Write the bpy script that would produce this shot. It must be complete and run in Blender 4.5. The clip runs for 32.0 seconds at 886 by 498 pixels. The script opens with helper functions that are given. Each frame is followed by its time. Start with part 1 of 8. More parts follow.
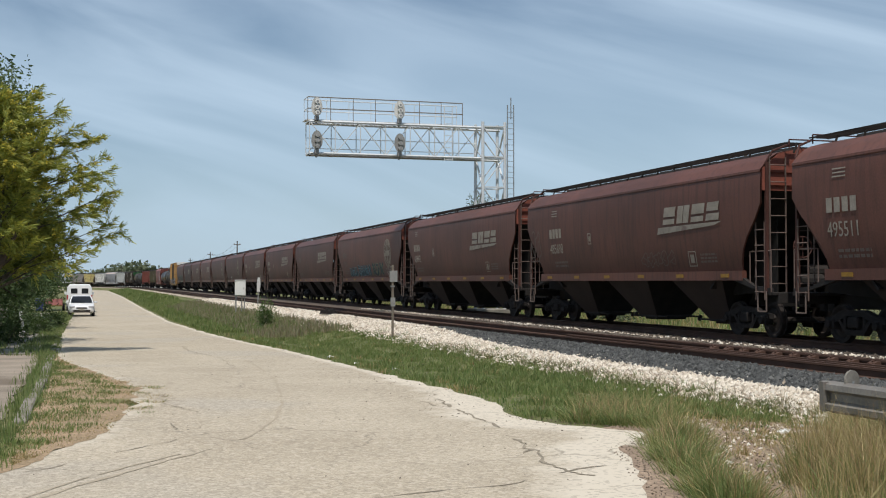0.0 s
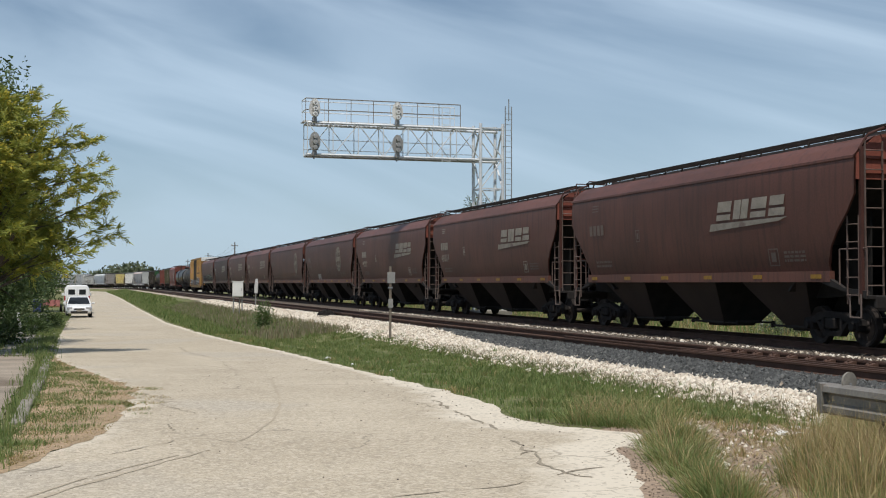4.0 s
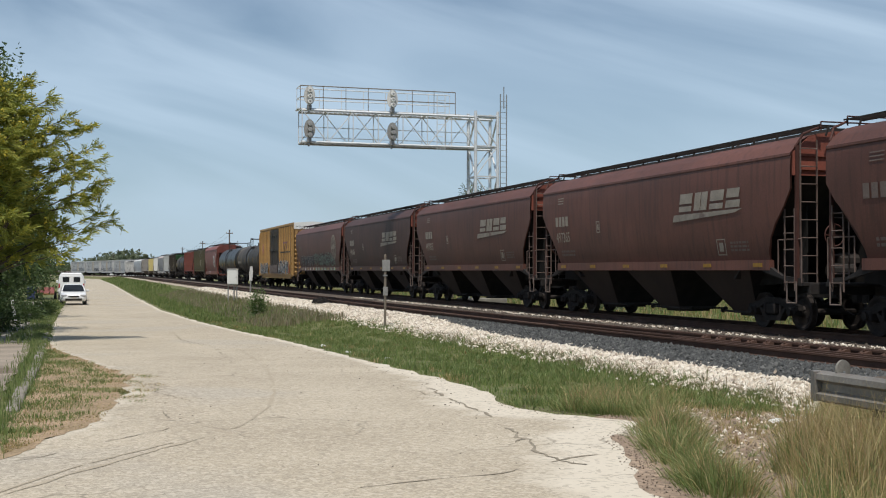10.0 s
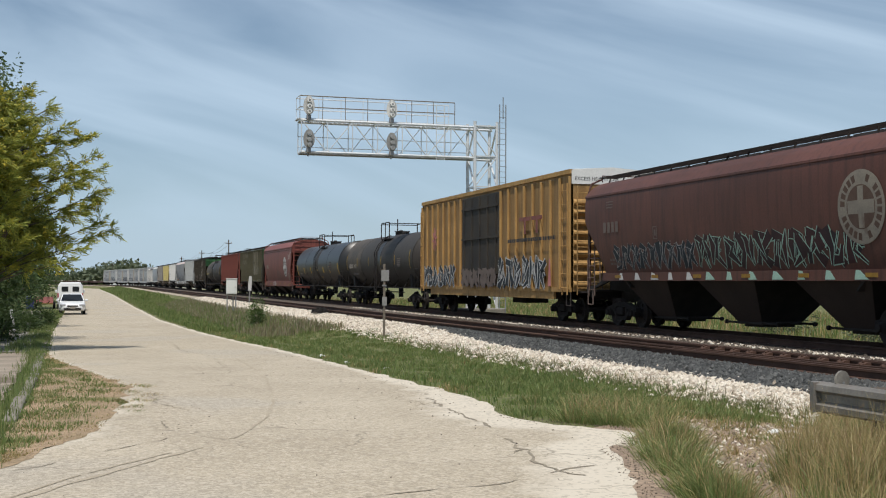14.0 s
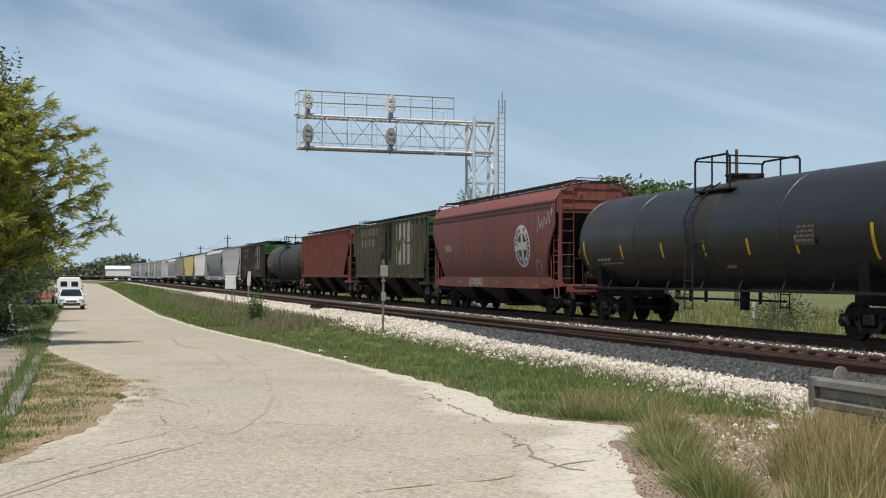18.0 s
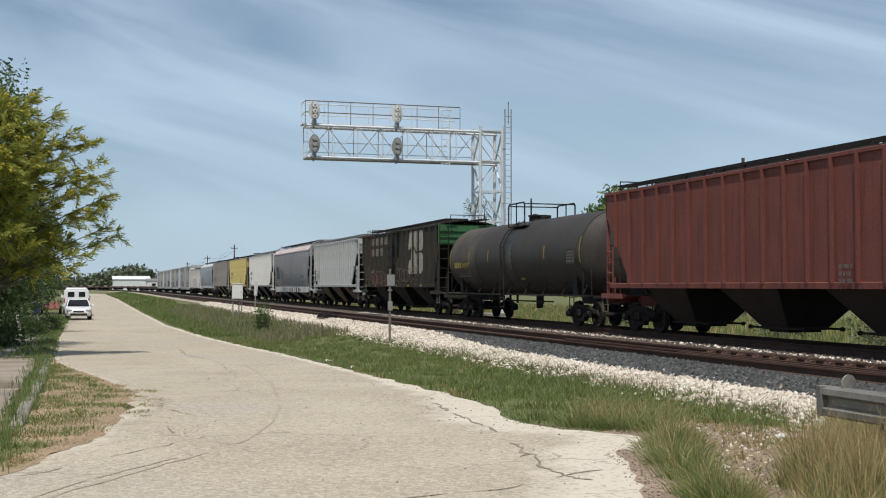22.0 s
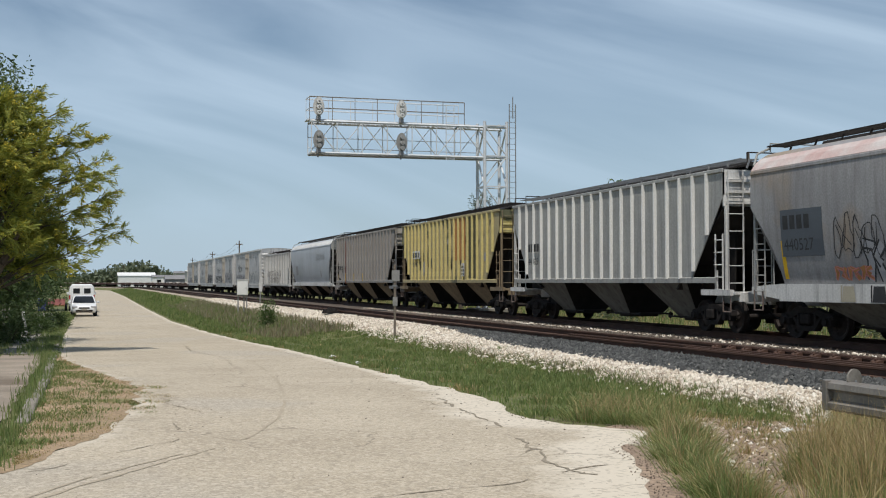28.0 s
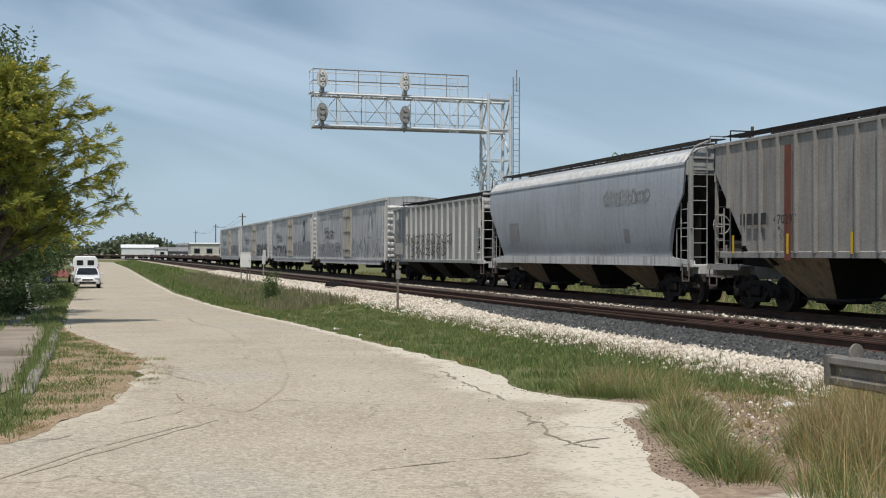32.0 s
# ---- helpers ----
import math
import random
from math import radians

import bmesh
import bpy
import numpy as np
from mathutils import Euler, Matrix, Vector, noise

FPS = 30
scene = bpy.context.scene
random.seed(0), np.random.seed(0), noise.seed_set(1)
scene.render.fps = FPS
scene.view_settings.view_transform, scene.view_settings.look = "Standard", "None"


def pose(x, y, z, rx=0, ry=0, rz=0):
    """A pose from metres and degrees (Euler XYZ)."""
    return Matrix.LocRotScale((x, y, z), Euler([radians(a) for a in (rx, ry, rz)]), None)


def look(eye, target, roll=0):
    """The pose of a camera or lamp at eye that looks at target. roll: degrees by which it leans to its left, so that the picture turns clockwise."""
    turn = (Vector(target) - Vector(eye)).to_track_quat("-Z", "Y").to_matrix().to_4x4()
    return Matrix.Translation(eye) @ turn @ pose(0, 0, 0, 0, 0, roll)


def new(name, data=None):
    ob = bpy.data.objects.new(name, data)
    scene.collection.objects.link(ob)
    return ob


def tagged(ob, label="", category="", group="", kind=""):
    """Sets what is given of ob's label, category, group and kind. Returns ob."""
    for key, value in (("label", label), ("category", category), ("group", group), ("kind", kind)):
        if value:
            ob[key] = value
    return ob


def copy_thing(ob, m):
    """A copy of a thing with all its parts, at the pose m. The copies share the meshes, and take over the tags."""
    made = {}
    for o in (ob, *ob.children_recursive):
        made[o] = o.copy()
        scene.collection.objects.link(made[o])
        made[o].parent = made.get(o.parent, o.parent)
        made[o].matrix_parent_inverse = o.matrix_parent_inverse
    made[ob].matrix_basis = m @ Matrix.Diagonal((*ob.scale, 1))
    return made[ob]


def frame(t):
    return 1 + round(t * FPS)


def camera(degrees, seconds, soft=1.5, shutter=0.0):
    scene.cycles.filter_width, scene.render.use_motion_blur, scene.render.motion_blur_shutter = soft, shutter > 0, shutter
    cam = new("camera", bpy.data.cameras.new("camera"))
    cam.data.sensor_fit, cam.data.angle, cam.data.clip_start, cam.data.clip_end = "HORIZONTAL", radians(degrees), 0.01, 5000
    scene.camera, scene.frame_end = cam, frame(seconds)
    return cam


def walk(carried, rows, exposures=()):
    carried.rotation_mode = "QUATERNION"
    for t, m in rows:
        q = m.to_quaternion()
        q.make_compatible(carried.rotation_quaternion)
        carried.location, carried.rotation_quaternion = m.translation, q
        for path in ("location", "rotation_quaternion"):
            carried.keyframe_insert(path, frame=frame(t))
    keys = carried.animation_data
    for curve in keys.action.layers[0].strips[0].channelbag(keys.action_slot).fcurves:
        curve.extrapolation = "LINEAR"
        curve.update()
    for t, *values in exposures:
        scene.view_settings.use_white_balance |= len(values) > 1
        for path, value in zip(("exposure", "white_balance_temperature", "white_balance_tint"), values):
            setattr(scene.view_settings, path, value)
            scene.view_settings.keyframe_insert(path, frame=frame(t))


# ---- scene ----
cam = camera(41.0, 32.0, soft=1.1)
EXPOSURE = 0.0
EYE = (0.0, 0.0, 1.45)


def aim(yaw, pitch, roll):
    """The camera turned yaw degrees to the right of the line of the track."""
    return pose(*EYE, 90 + pitch, 0, -yaw) @ pose(0, 0, 0, 0, 0, roll)


PATH = [
    (0, 16.53, 1.61, -0.00), (0.5, 16.52, 1.67, 0.09), (1, 16.54, 1.75, 0.03), (1.5, 16.52, 1.83, -0.05),
    (2, 16.46, 1.91, 0.01), (2.5, 16.44, 1.89, 0.08), (3, 16.46, 1.80, 0.05), (3.5, 16.59, 1.73, -0.02),
    (5.5, 16.74, 1.54, 0.31), (6, 16.85, 1.49, 0.18), (6.5, 16.95, 1.39, -0.05), (7, 17.03, 1.34, 0.11),
    (7.5, 17.02, 1.31, 0.13), (8, 16.98, 1.26, -0.07), (8.5, 16.93, 1.26, -0.07), (9, 16.88, 1.22, 0.06),
    (9.5, 16.90, 1.07, -0.04), (10, 16.89, 1.09, 0.11), (10.5, 16.90, 1.17, 0.21), (11, 16.92, 1.22, -0.02),
    (11.5, 16.98, 1.19, 0.13), (12, 16.95, 1.25, 0.26), (12.5, 16.91, 1.35, 0.40), (13, 16.90, 1.47, 0.23),
    (13.5, 16.94, 1.52, 0.15), (14, 16.93, 1.58, 0.20), (14.5, 16.91, 1.70, 0.29), (16.5, 17.03, 1.47, 0.26),
    (17, 17.00, 1.43, 0.51), (17.5, 16.97, 1.40, 0.41), (18, 16.98, 1.35, 0.24), (18.5, 16.92, 1.34, 0.07),
    (19, 16.87, 1.42, 0.05), (19.5, 16.79, 1.55, 0.09), (20, 16.73, 1.65, 0.20), (20.5, 16.71, 1.76, 0.11),
    (21, 16.71, 1.78, 0.01), (21.5, 16.69, 1.78, -0.05), (22, 16.66, 1.80, 0.08), (22.5, 16.56, 1.83, 0.19),
    (23, 16.55, 1.82, 0.02), (23.5, 16.50, 1.74, -0.05), (24, 16.49, 1.61, -0.19), (24.5, 16.50, 1.57, -0.04),
    (25, 16.55, 1.54, 0.07), (25.5, 16.55, 1.54, 0.13), (27.5, 16.49, 1.71, 0.13), (28, 16.43, 1.58, -0.10),
    (28.5, 16.42, 1.22, -0.36), (29, 16.38, 1.00, -0.34), (29.5, 16.44, 0.98, -0.12), (30, 16.41, 0.36, 0.32),
    (30.5, 16.40, 0.16, 0.26), (31, 16.43, 0.22, 0.12), (31.5, 16.35, 0.25, 0.09), (32, 16.28, 0.29, 0.14),
]
walk(cam, [(t, aim(yaw, pitch, roll)) for t, yaw, pitch, roll in PATH], exposures=[(0, EXPOSURE), (21, EXPOSURE), (25, EXPOSURE - 0.05), (32, EXPOSURE - 0.09)])

# ---- sky and sun ----
SUN_TO = Vector((-0.22, -0.42, 1.0)).normalized()  # towards the sun
world = bpy.data.worlds.new("sky")
scene.world = world
world.use_nodes = True
wn, wl = world.node_tree.nodes, world.node_tree.links
wn.clear()
sky = wn.new("ShaderNodeTexSky")
sky.sky_type, sky.sun_disc = "NISHITA", False
sky.sun_elevation = math.asin(SUN_TO.z)
sky.sun_rotation = math.atan2(SUN_TO.x, SUN_TO.y)
sky.air_density, sky.dust_density, sky.ozone_density = 1.0, 0.4, 3.0
tc, nz, cmb = wn.new("ShaderNodeTexCoord"), wn.new("ShaderNodeTexNoise"), wn.new("ShaderNodeCombineXYZ")
# cirrus drawn out along one direction: along it, away from the place, and across the bands
for socket, axis in (("X", (1.03, -0.31, -0.25)), ("Y", (0.28, 0.96, 0.0)), ("Z", (1.75, -0.52, 6.6))):
    dt = wn.new("ShaderNodeVectorMath")
    dt.operation = "DOT_PRODUCT"
    dt.inputs[1].default_value = axis
    wl.new(tc.outputs["Generated"], dt.inputs[0])
    wl.new(dt.outputs["Value"], cmb.inputs[socket])
nz.inputs["Scale"].default_value, nz.inputs["Detail"].default_value = 2.1, 6.0
nz.inputs["Roughness"].default_value, nz.inputs["Distortion"].default_value = 0.48, 0.6
wr = wn.new("ShaderNodeValToRGB")
wr.color_ramp.elements[0].position, wr.color_ramp.elements[1].position = 0.37, 0.73
wr.color_ramp.elements[1].color = (0.68, 0.68, 0.68, 1)
wm = wn.new("ShaderNodeMix")
wm.data_type = "RGBA"
wm.inputs["B"].default_value = (9.3, 11.3, 13.5, 1)
wb, wo = wn.new("ShaderNodeBackground"), wn.new("ShaderNodeOutputWorld")
wb.inputs["Strength"].default_value = 0.076
wl.new(cmb.outputs["Vector"], nz.inputs["Vector"])
wl.new(nz.outputs["Fac"], wr.inputs["Fac"])
wl.new(wr.outputs["Color"], wm.inputs["Factor"])
wl.new(sky.outputs["Color"], wm.inputs["A"])
# pale haze low over the horizon
sx, hz, hm = wn.new("ShaderNodeSeparateXYZ"), wn.new("ShaderNodeMapRange"), wn.new("ShaderNodeMix")
hm.data_type = "RGBA"
hz.inputs["From Min"].default_value, hz.inputs["From Max"].default_value = 0.0, 0.34
hz.inputs["To Min"].default_value, hz.inputs["To Max"].default_value = 0.72, 0.0
hm.inputs["B"].default_value = (5.55, 7.6, 9.5, 1)
wl.new(tc.outputs["Generated"], sx.inputs["Vector"])
wl.new(sx.outputs["Z"], hz.inputs["Value"])
wl.new(hz.outputs["Result"], hm.inputs["Factor"])
wl.new(wm.outputs["Result"], hm.inputs["A"])
wl.new(hm.outputs["Result"], wb.inputs["Color"])
wl.new(wb.outputs["Background"], wo.inputs["Surface"])
sun = new("sun", bpy.data.lights.new("sun", "SUN"))
sun.data.energy, sun.data.angle, sun.data.color = 3.9, radians(0.53), (1.0, 0.95, 0.88)
sun.matrix_world = look(SUN_TO * 60, (0, 0, 0))


# ---- materials ----
def surface(name, a, b, rough=0.8, metal=0.0, scale=6.0, fine=60.0, bump=0.15, c=None, cut=0.62, streak=None, streak_amount=0.5,
            stretch=(1, 1, 1), spec=0.25, per_object=0.0, fine_amount=0.14, coords="Object", depth=0.02):
    """A worn surface: a and b mixed by a broad noise, grain by a fine one, patches of c above cut, runs of streak down the sides."""
    m = bpy.data.materials.new(name)
    m.use_nodes = True
    n, k = m.node_tree.nodes, m.node_tree.links
    bs = n["Principled BSDF"]
    bs.inputs["Roughness"].default_value, bs.inputs["Metallic"].default_value = rough, metal
    bs.inputs["Specular IOR Level"].default_value = spec
    co = n.new("ShaderNodeTexCoord").outputs[coords]
    mpn = n.new("ShaderNodeMapping")
    mpn.inputs["Scale"].default_value = stretch
    k.new(co, mpn.inputs["Vector"])

    def noise_at(sc, detail=5.0, vec=None):
        q = n.new("ShaderNodeTexNoise")
        q.inputs["Scale"].default_value, q.inputs["Detail"].default_value = sc, detail
        k.new(vec or mpn.outputs["Vector"], q.inputs["Vector"])
        return q.outputs["Fac"]

    def ramp(src, lo, hi):
        r = n.new("ShaderNodeMapRange")
        r.inputs["From Min"].default_value, r.inputs["From Max"].default_value = lo, hi
        k.new(src, r.inputs["Value"])
        return r.outputs["Result"]

    def mix(fac, x, y, mode="MIX"):
        q = n.new("ShaderNodeMix")
        q.data_type, q.blend_type = "RGBA", mode
        for key, v in (("Factor", fac), ("A", x), ("B", y)):
            if isinstance(v, tuple):
                q.inputs[key].default_value = (*v, 1)
            elif isinstance(v, float):
                q.inputs[key].default_value = v
            else:
                k.new(v, q.inputs[key])
        return q.outputs["Result"]

    col = mix(ramp(noise_at(scale), 0.32, 0.68), a, b)
    if c:
        col = mix(ramp(noise_at(scale * 0.37, 8.0), cut, cut + 0.06), col, c)
    if streak:
        ms = n.new("ShaderNodeMapping")
        ms.inputs["Scale"].default_value = (3.0, 3.0, 0.22)
        k.new(co, ms.inputs["Vector"])
        run = n.new("ShaderNodeMath")
        run.operation = "MULTIPLY"
        k.new(ramp(noise_at(2.2, 6.0, ms.outputs["Vector"]), 0.48, 0.72), run.inputs[0])
        run.inputs[1].default_value = streak_amount
        col = mix(run.outputs[0], col, streak)
    fn = noise_at(fine, 4.0)
    g = n.new("ShaderNodeMapRange")
    g.inputs["From Min"].default_value, g.inputs["From Max"].default_value = 0.3, 0.7
    g.inputs["To Min"].default_value, g.inputs["To Max"].default_value = 1 - fine_amount, 1 + fine_amount
    k.new(fn, g.inputs["Value"])
    hs = n.new("ShaderNodeHueSaturation")
    k.new(col, hs.inputs["Color"])
    if per_object:
        oi, pr, mm = n.new("ShaderNodeObjectInfo"), n.new("ShaderNodeMapRange"), n.new("ShaderNodeMath")
        pr.inputs["To Min"].default_value, pr.inputs["To Max"].default_value = 1 - per_object, 1 + per_object
        k.new(oi.outputs["Random"], pr.inputs["Value"])
        mm.operation = "MULTIPLY"
        k.new(pr.outputs["Result"], mm.inputs[0])
        k.new(g.outputs["Result"], mm.inputs[1])
        k.new(mm.outputs[0], hs.inputs["Value"])
    else:
        k.new(g.outputs["Result"], hs.inputs["Value"])
    k.new(hs.outputs["Color"], bs.inputs["Base Color"])
    if bump:
        bp = n.new("ShaderNodeBump")
        bp.inputs["Strength"].default_value, bp.inputs["Distance"].default_value = bump, depth
        k.new(fn, bp.inputs["Height"])
        k.new(bp.outputs["Normal"], bs.inputs["Normal"])
    return m


M = {}
M["hopper_red"] = surface("oxide red paint", (0.142, 0.060, 0.044), (0.098, 0.045, 0.034), 0.5, scale=0.45, fine=22, bump=0.05, streak=(0.055, 0.030, 0.025), streak_amount=0.6, fine_amount=0.10, per_object=0.15)
# a brighter red for the end panels than for the sides
M["hopper_end"] = surface("bright oxide red paint", (0.24, 0.075, 0.050), (0.18, 0.058, 0.040), 0.65, scale=1.3, fine=25, bump=0.05, fine_amount=0.12)
M["red_clean"] = surface("fresh oxide red paint", (0.24, 0.076, 0.057), (0.19, 0.062, 0.048), 0.5, scale=0.5, fine=22, bump=0.05, streak=(0.07, 0.028, 0.024), streak_amount=0.6, fine_amount=0.10)
M["red_flat"] = surface("dull red paint", (0.205, 0.067, 0.050), (0.155, 0.054, 0.043), 0.7, scale=0.6, fine=22, bump=0.05, streak=(0.08, 0.03, 0.027), streak_amount=0.6)
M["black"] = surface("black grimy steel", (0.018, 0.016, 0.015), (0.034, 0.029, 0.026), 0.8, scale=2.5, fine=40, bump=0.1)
M["truck"] = surface("grimy cast steel", (0.011, 0.010, 0.0095), (0.024, 0.020, 0.018), 0.9, scale=4, fine=50, bump=0.15)
M["wheel"] = surface("wheel steel", (0.016, 0.013, 0.012), (0.032, 0.025, 0.021), 0.75, scale=5, fine=40, bump=0.1)
M["tank"] = surface("black tank paint", (0.015, 0.0145, 0.014), (0.021, 0.020, 0.018), 0.40, scale=0.5, fine=18, bump=0.03, c=(0.034, 0.029, 0.024), cut=0.60, streak=(0.034, 0.028, 0.022), streak_amount=0.5, fine_amount=0.14, spec=0.55)
M["tank_dusty"] = surface("dusty sooty tank paint", (0.058, 0.050, 0.043), (0.040, 0.036, 0.032), 0.6, scale=0.5, fine=18, bump=0.03, c=(0.095, 0.078, 0.060), cut=0.58, streak=(0.026, 0.022, 0.019), streak_amount=0.6, fine_amount=0.14)
M["stripe_dull"] = surface("sooted yellow tape", (0.30, 0.20, 0.04), (0.20, 0.14, 0.04), 0.6, scale=6, bump=0)
M["grab_steel"] = surface("worn grab iron steel", (0.17, 0.125, 0.105), (0.11, 0.075, 0.062), 0.6, scale=3, fine=30, bump=0.05)
M["hopper_grime"] = surface("grimy oxide red steel", (0.085, 0.034, 0.026), (0.055, 0.025, 0.020), 0.7, scale=1.5, fine=25, bump=0.05)
M["green"] = surface("dirty green paint", (0.098, 0.090, 0.054), (0.070, 0.066, 0.041), 0.7, scale=0.7, fine=22, bump=0.05, streak=(0.030, 0.026, 0.018), streak_amount=0.7)
M["green_bright"] = surface("bright green paint", (0.050, 0.145, 0.055), (0.040, 0.115, 0.045), 0.6, scale=0.9, fine=22, bump=0.05, streak=(0.03, 0.06, 0.02))
M["brown_dark"] = surface("sooty brown paint", (0.055, 0.047, 0.034), (0.040, 0.034, 0.026), 0.75, scale=0.7, fine=22, bump=0.05, c=(0.07, 0.035, 0.02), cut=0.64, streak=(0.016, 0.013, 0.011), streak_amount=0.7)
M["grey_light"] = surface("pale grey paint", (0.50, 0.51, 0.49), (0.41, 0.42, 0.41), 0.6, scale=0.6, fine=22, bump=0.05, streak=(0.20, 0.20, 0.19), streak_amount=0.55)
M["grey_mid"] = surface("grey paint", (0.36, 0.36, 0.335), (0.28, 0.28, 0.265), 0.6, scale=0.5, fine=22, bump=0.05, streak=(0.20, 0.19, 0.19), streak_amount=0.6)
M["grey_warm"] = surface("warm grey paint", (0.34, 0.32, 0.295), (0.25, 0.235, 0.215), 0.65, scale=0.6, fine=22, bump=0.05, streak=(0.17, 0.145, 0.125), streak_amount=0.65)
# bay paints, darker than the sides of the same cars
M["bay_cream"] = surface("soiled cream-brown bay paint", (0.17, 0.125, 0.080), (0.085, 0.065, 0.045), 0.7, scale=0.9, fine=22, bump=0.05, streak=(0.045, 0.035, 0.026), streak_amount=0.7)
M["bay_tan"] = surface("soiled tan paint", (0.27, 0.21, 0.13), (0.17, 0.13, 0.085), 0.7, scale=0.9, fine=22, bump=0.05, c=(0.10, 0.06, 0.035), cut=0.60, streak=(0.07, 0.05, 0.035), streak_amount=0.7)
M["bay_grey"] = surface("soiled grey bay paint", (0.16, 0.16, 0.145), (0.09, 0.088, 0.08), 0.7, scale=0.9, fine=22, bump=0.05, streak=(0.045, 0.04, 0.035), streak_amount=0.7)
M["guard_steel"] = surface("rusting guard rail steel", (0.25, 0.235, 0.21), (0.17, 0.155, 0.135), 0.6, 0.3, scale=2.2, fine=30, bump=0.05, c=(0.20, 0.16, 0.13), cut=0.64)
M["grey_dark"] = surface("slate grey paint", (0.33, 0.325, 0.32), (0.24, 0.235, 0.235), 0.6, scale=0.5, fine=22, bump=0.05, c=(0.30, 0.24, 0.18), cut=0.62, streak=(0.17, 0.155, 0.15), streak_amount=0.6)
M["silver"] = surface("silver grey paint", (0.44, 0.46, 0.49), (0.35, 0.365, 0.385), 0.45, scale=0.4, fine=20, bump=0.03, streak=(0.20, 0.19, 0.18), streak_amount=0.35)
M["yellow_old"] = surface("peeling yellow paint", (0.44, 0.365, 0.195), (0.34, 0.285, 0.16), 0.7, scale=2.6, fine=14, bump=0.08, c=(0.11, 0.105, 0.070), cut=0.575, streak=(0.26, 0.24, 0.16), streak_amount=0.6)
M["yellow_rib"] = surface("yellow rib paint", (0.63, 0.535, 0.23), (0.54, 0.45, 0.18), 0.7, scale=2.0, fine=20, bump=0.05, c=(0.12, 0.12, 0.07), cut=0.56)
M["box_yellow"] = surface("golden boxcar paint", (0.335, 0.20, 0.078), (0.24, 0.145, 0.06), 0.65, scale=0.8, fine=20, bump=0.05, streak=(0.10, 0.055, 0.025), streak_amount=0.7)
M["box_rib"] = surface("golden post paint", (0.45, 0.27, 0.10), (0.36, 0.215, 0.08), 0.65, scale=1.5, fine=20, bump=0.05, streak=(0.16, 0.09, 0.04), streak_amount=0.5)
M["box_door"] = surface("sooty door paint", (0.032, 0.030, 0.028), (0.055, 0.045, 0.034), 0.7, scale=0.9, fine=20, bump=0.05)
M["white"] = surface("white paint", (0.74, 0.73, 0.69), (0.66, 0.65, 0.61), 0.55, scale=0.8, fine=22, bump=0.03, fine_amount=0.08)
M["white_dirty"] = surface("soiled white paint", (0.66, 0.65, 0.62), (0.54, 0.53, 0.50), 0.6, scale=0.5, fine=20, bump=0.03, streak=(0.20, 0.19, 0.18), streak_amount=0.7)
M["cream"] = surface("soiled cream paint", (0.44, 0.41, 0.35), (0.34, 0.31, 0.27), 0.65, scale=0.7, fine=20, bump=0.03, streak=(0.16, 0.13, 0.10), streak_amount=0.7)
M["letter"] = surface("white lettering paint", (0.34, 0.30, 0.245), (0.25, 0.22, 0.18), 0.6, scale=3, fine=30, bump=0, c=(0.2, 0.15, 0.13), cut=0.63)
M["letter_round"] = surface("dull cream emblem paint", (0.27, 0.235, 0.185), (0.21, 0.18, 0.145), 0.65, scale=2.5, fine=30, bump=0, c=(0.13, 0.09, 0.07), cut=0.62)
M["letter_dim"] = surface("faded lettering paint", (0.17, 0.13, 0.11), (0.13, 0.10, 0.085), 0.6, scale=3, fine=30, bump=0, c=(0.12, 0.06, 0.05), cut=0.60)
M["reflector"] = surface("yellow reflective tape", (0.30, 0.165, 0.025), (0.22, 0.125, 0.025), 0.5, scale=6, bump=0)
M["stripe"] = surface("bright yellow tape", (0.75, 0.45, 0.02), (0.66, 0.40, 0.02), 0.4, scale=6, bump=0)
M["steel"] = surface("galvanised steel", (0.70, 0.71, 0.71), (0.60, 0.61, 0.61), 0.5, 0.2, scale=3, fine=30, bump=0.04, fine_amount=0.12)
M["steel_dull"] = surface("weathered galvanised steel", (0.30, 0.31, 0.31), (0.22, 0.225, 0.23), 0.55, 0.3, scale=2.5, fine=30, bump=0.05)
M["post_grey"] = surface("grey post steel", (0.32, 0.31, 0.29), (0.24, 0.235, 0.22), 0.6, 0.2, scale=5, fine=40, bump=0.05)
M["post_rust"] = surface("rusty grey post steel", (0.23, 0.195, 0.155), (0.16, 0.13, 0.10), 0.7, 0.1, scale=5, fine=40, bump=0.05)
M["rail"] = surface("rusted rail steel", (0.100, 0.056, 0.040), (0.066, 0.039, 0.029), 0.8, 0.1, scale=2, fine=40, bump=0.1)
M["tie"] = surface("weathered sleeper timber", (0.12, 0.092, 0.072), (0.08, 0.062, 0.05), 0.9, scale=3, fine=30, bump=0.25, stretch=(0.3, 3, 3), per_object=0.25)
M["ballast_grey"] = surface("grey crushed ballast", (0.080, 0.082, 0.080), (0.045, 0.047, 0.046), 0.9, scale=2, fine=26, bump=0.8, fine_amount=0.5, depth=0.05)
M["ballast_white"] = surface("white crushed limestone", (0.46, 0.39, 0.30), (0.32, 0.27, 0.20), 0.9, scale=1.3, fine=22, bump=0.8, fine_amount=0.4, depth=0.05)
M["ballast_bed"] = surface("dark soiled ballast", (0.085, 0.068, 0.055), (0.13, 0.105, 0.085), 0.95, scale=1.5, fine=24, bump=0.7, fine_amount=0.4, depth=0.04)


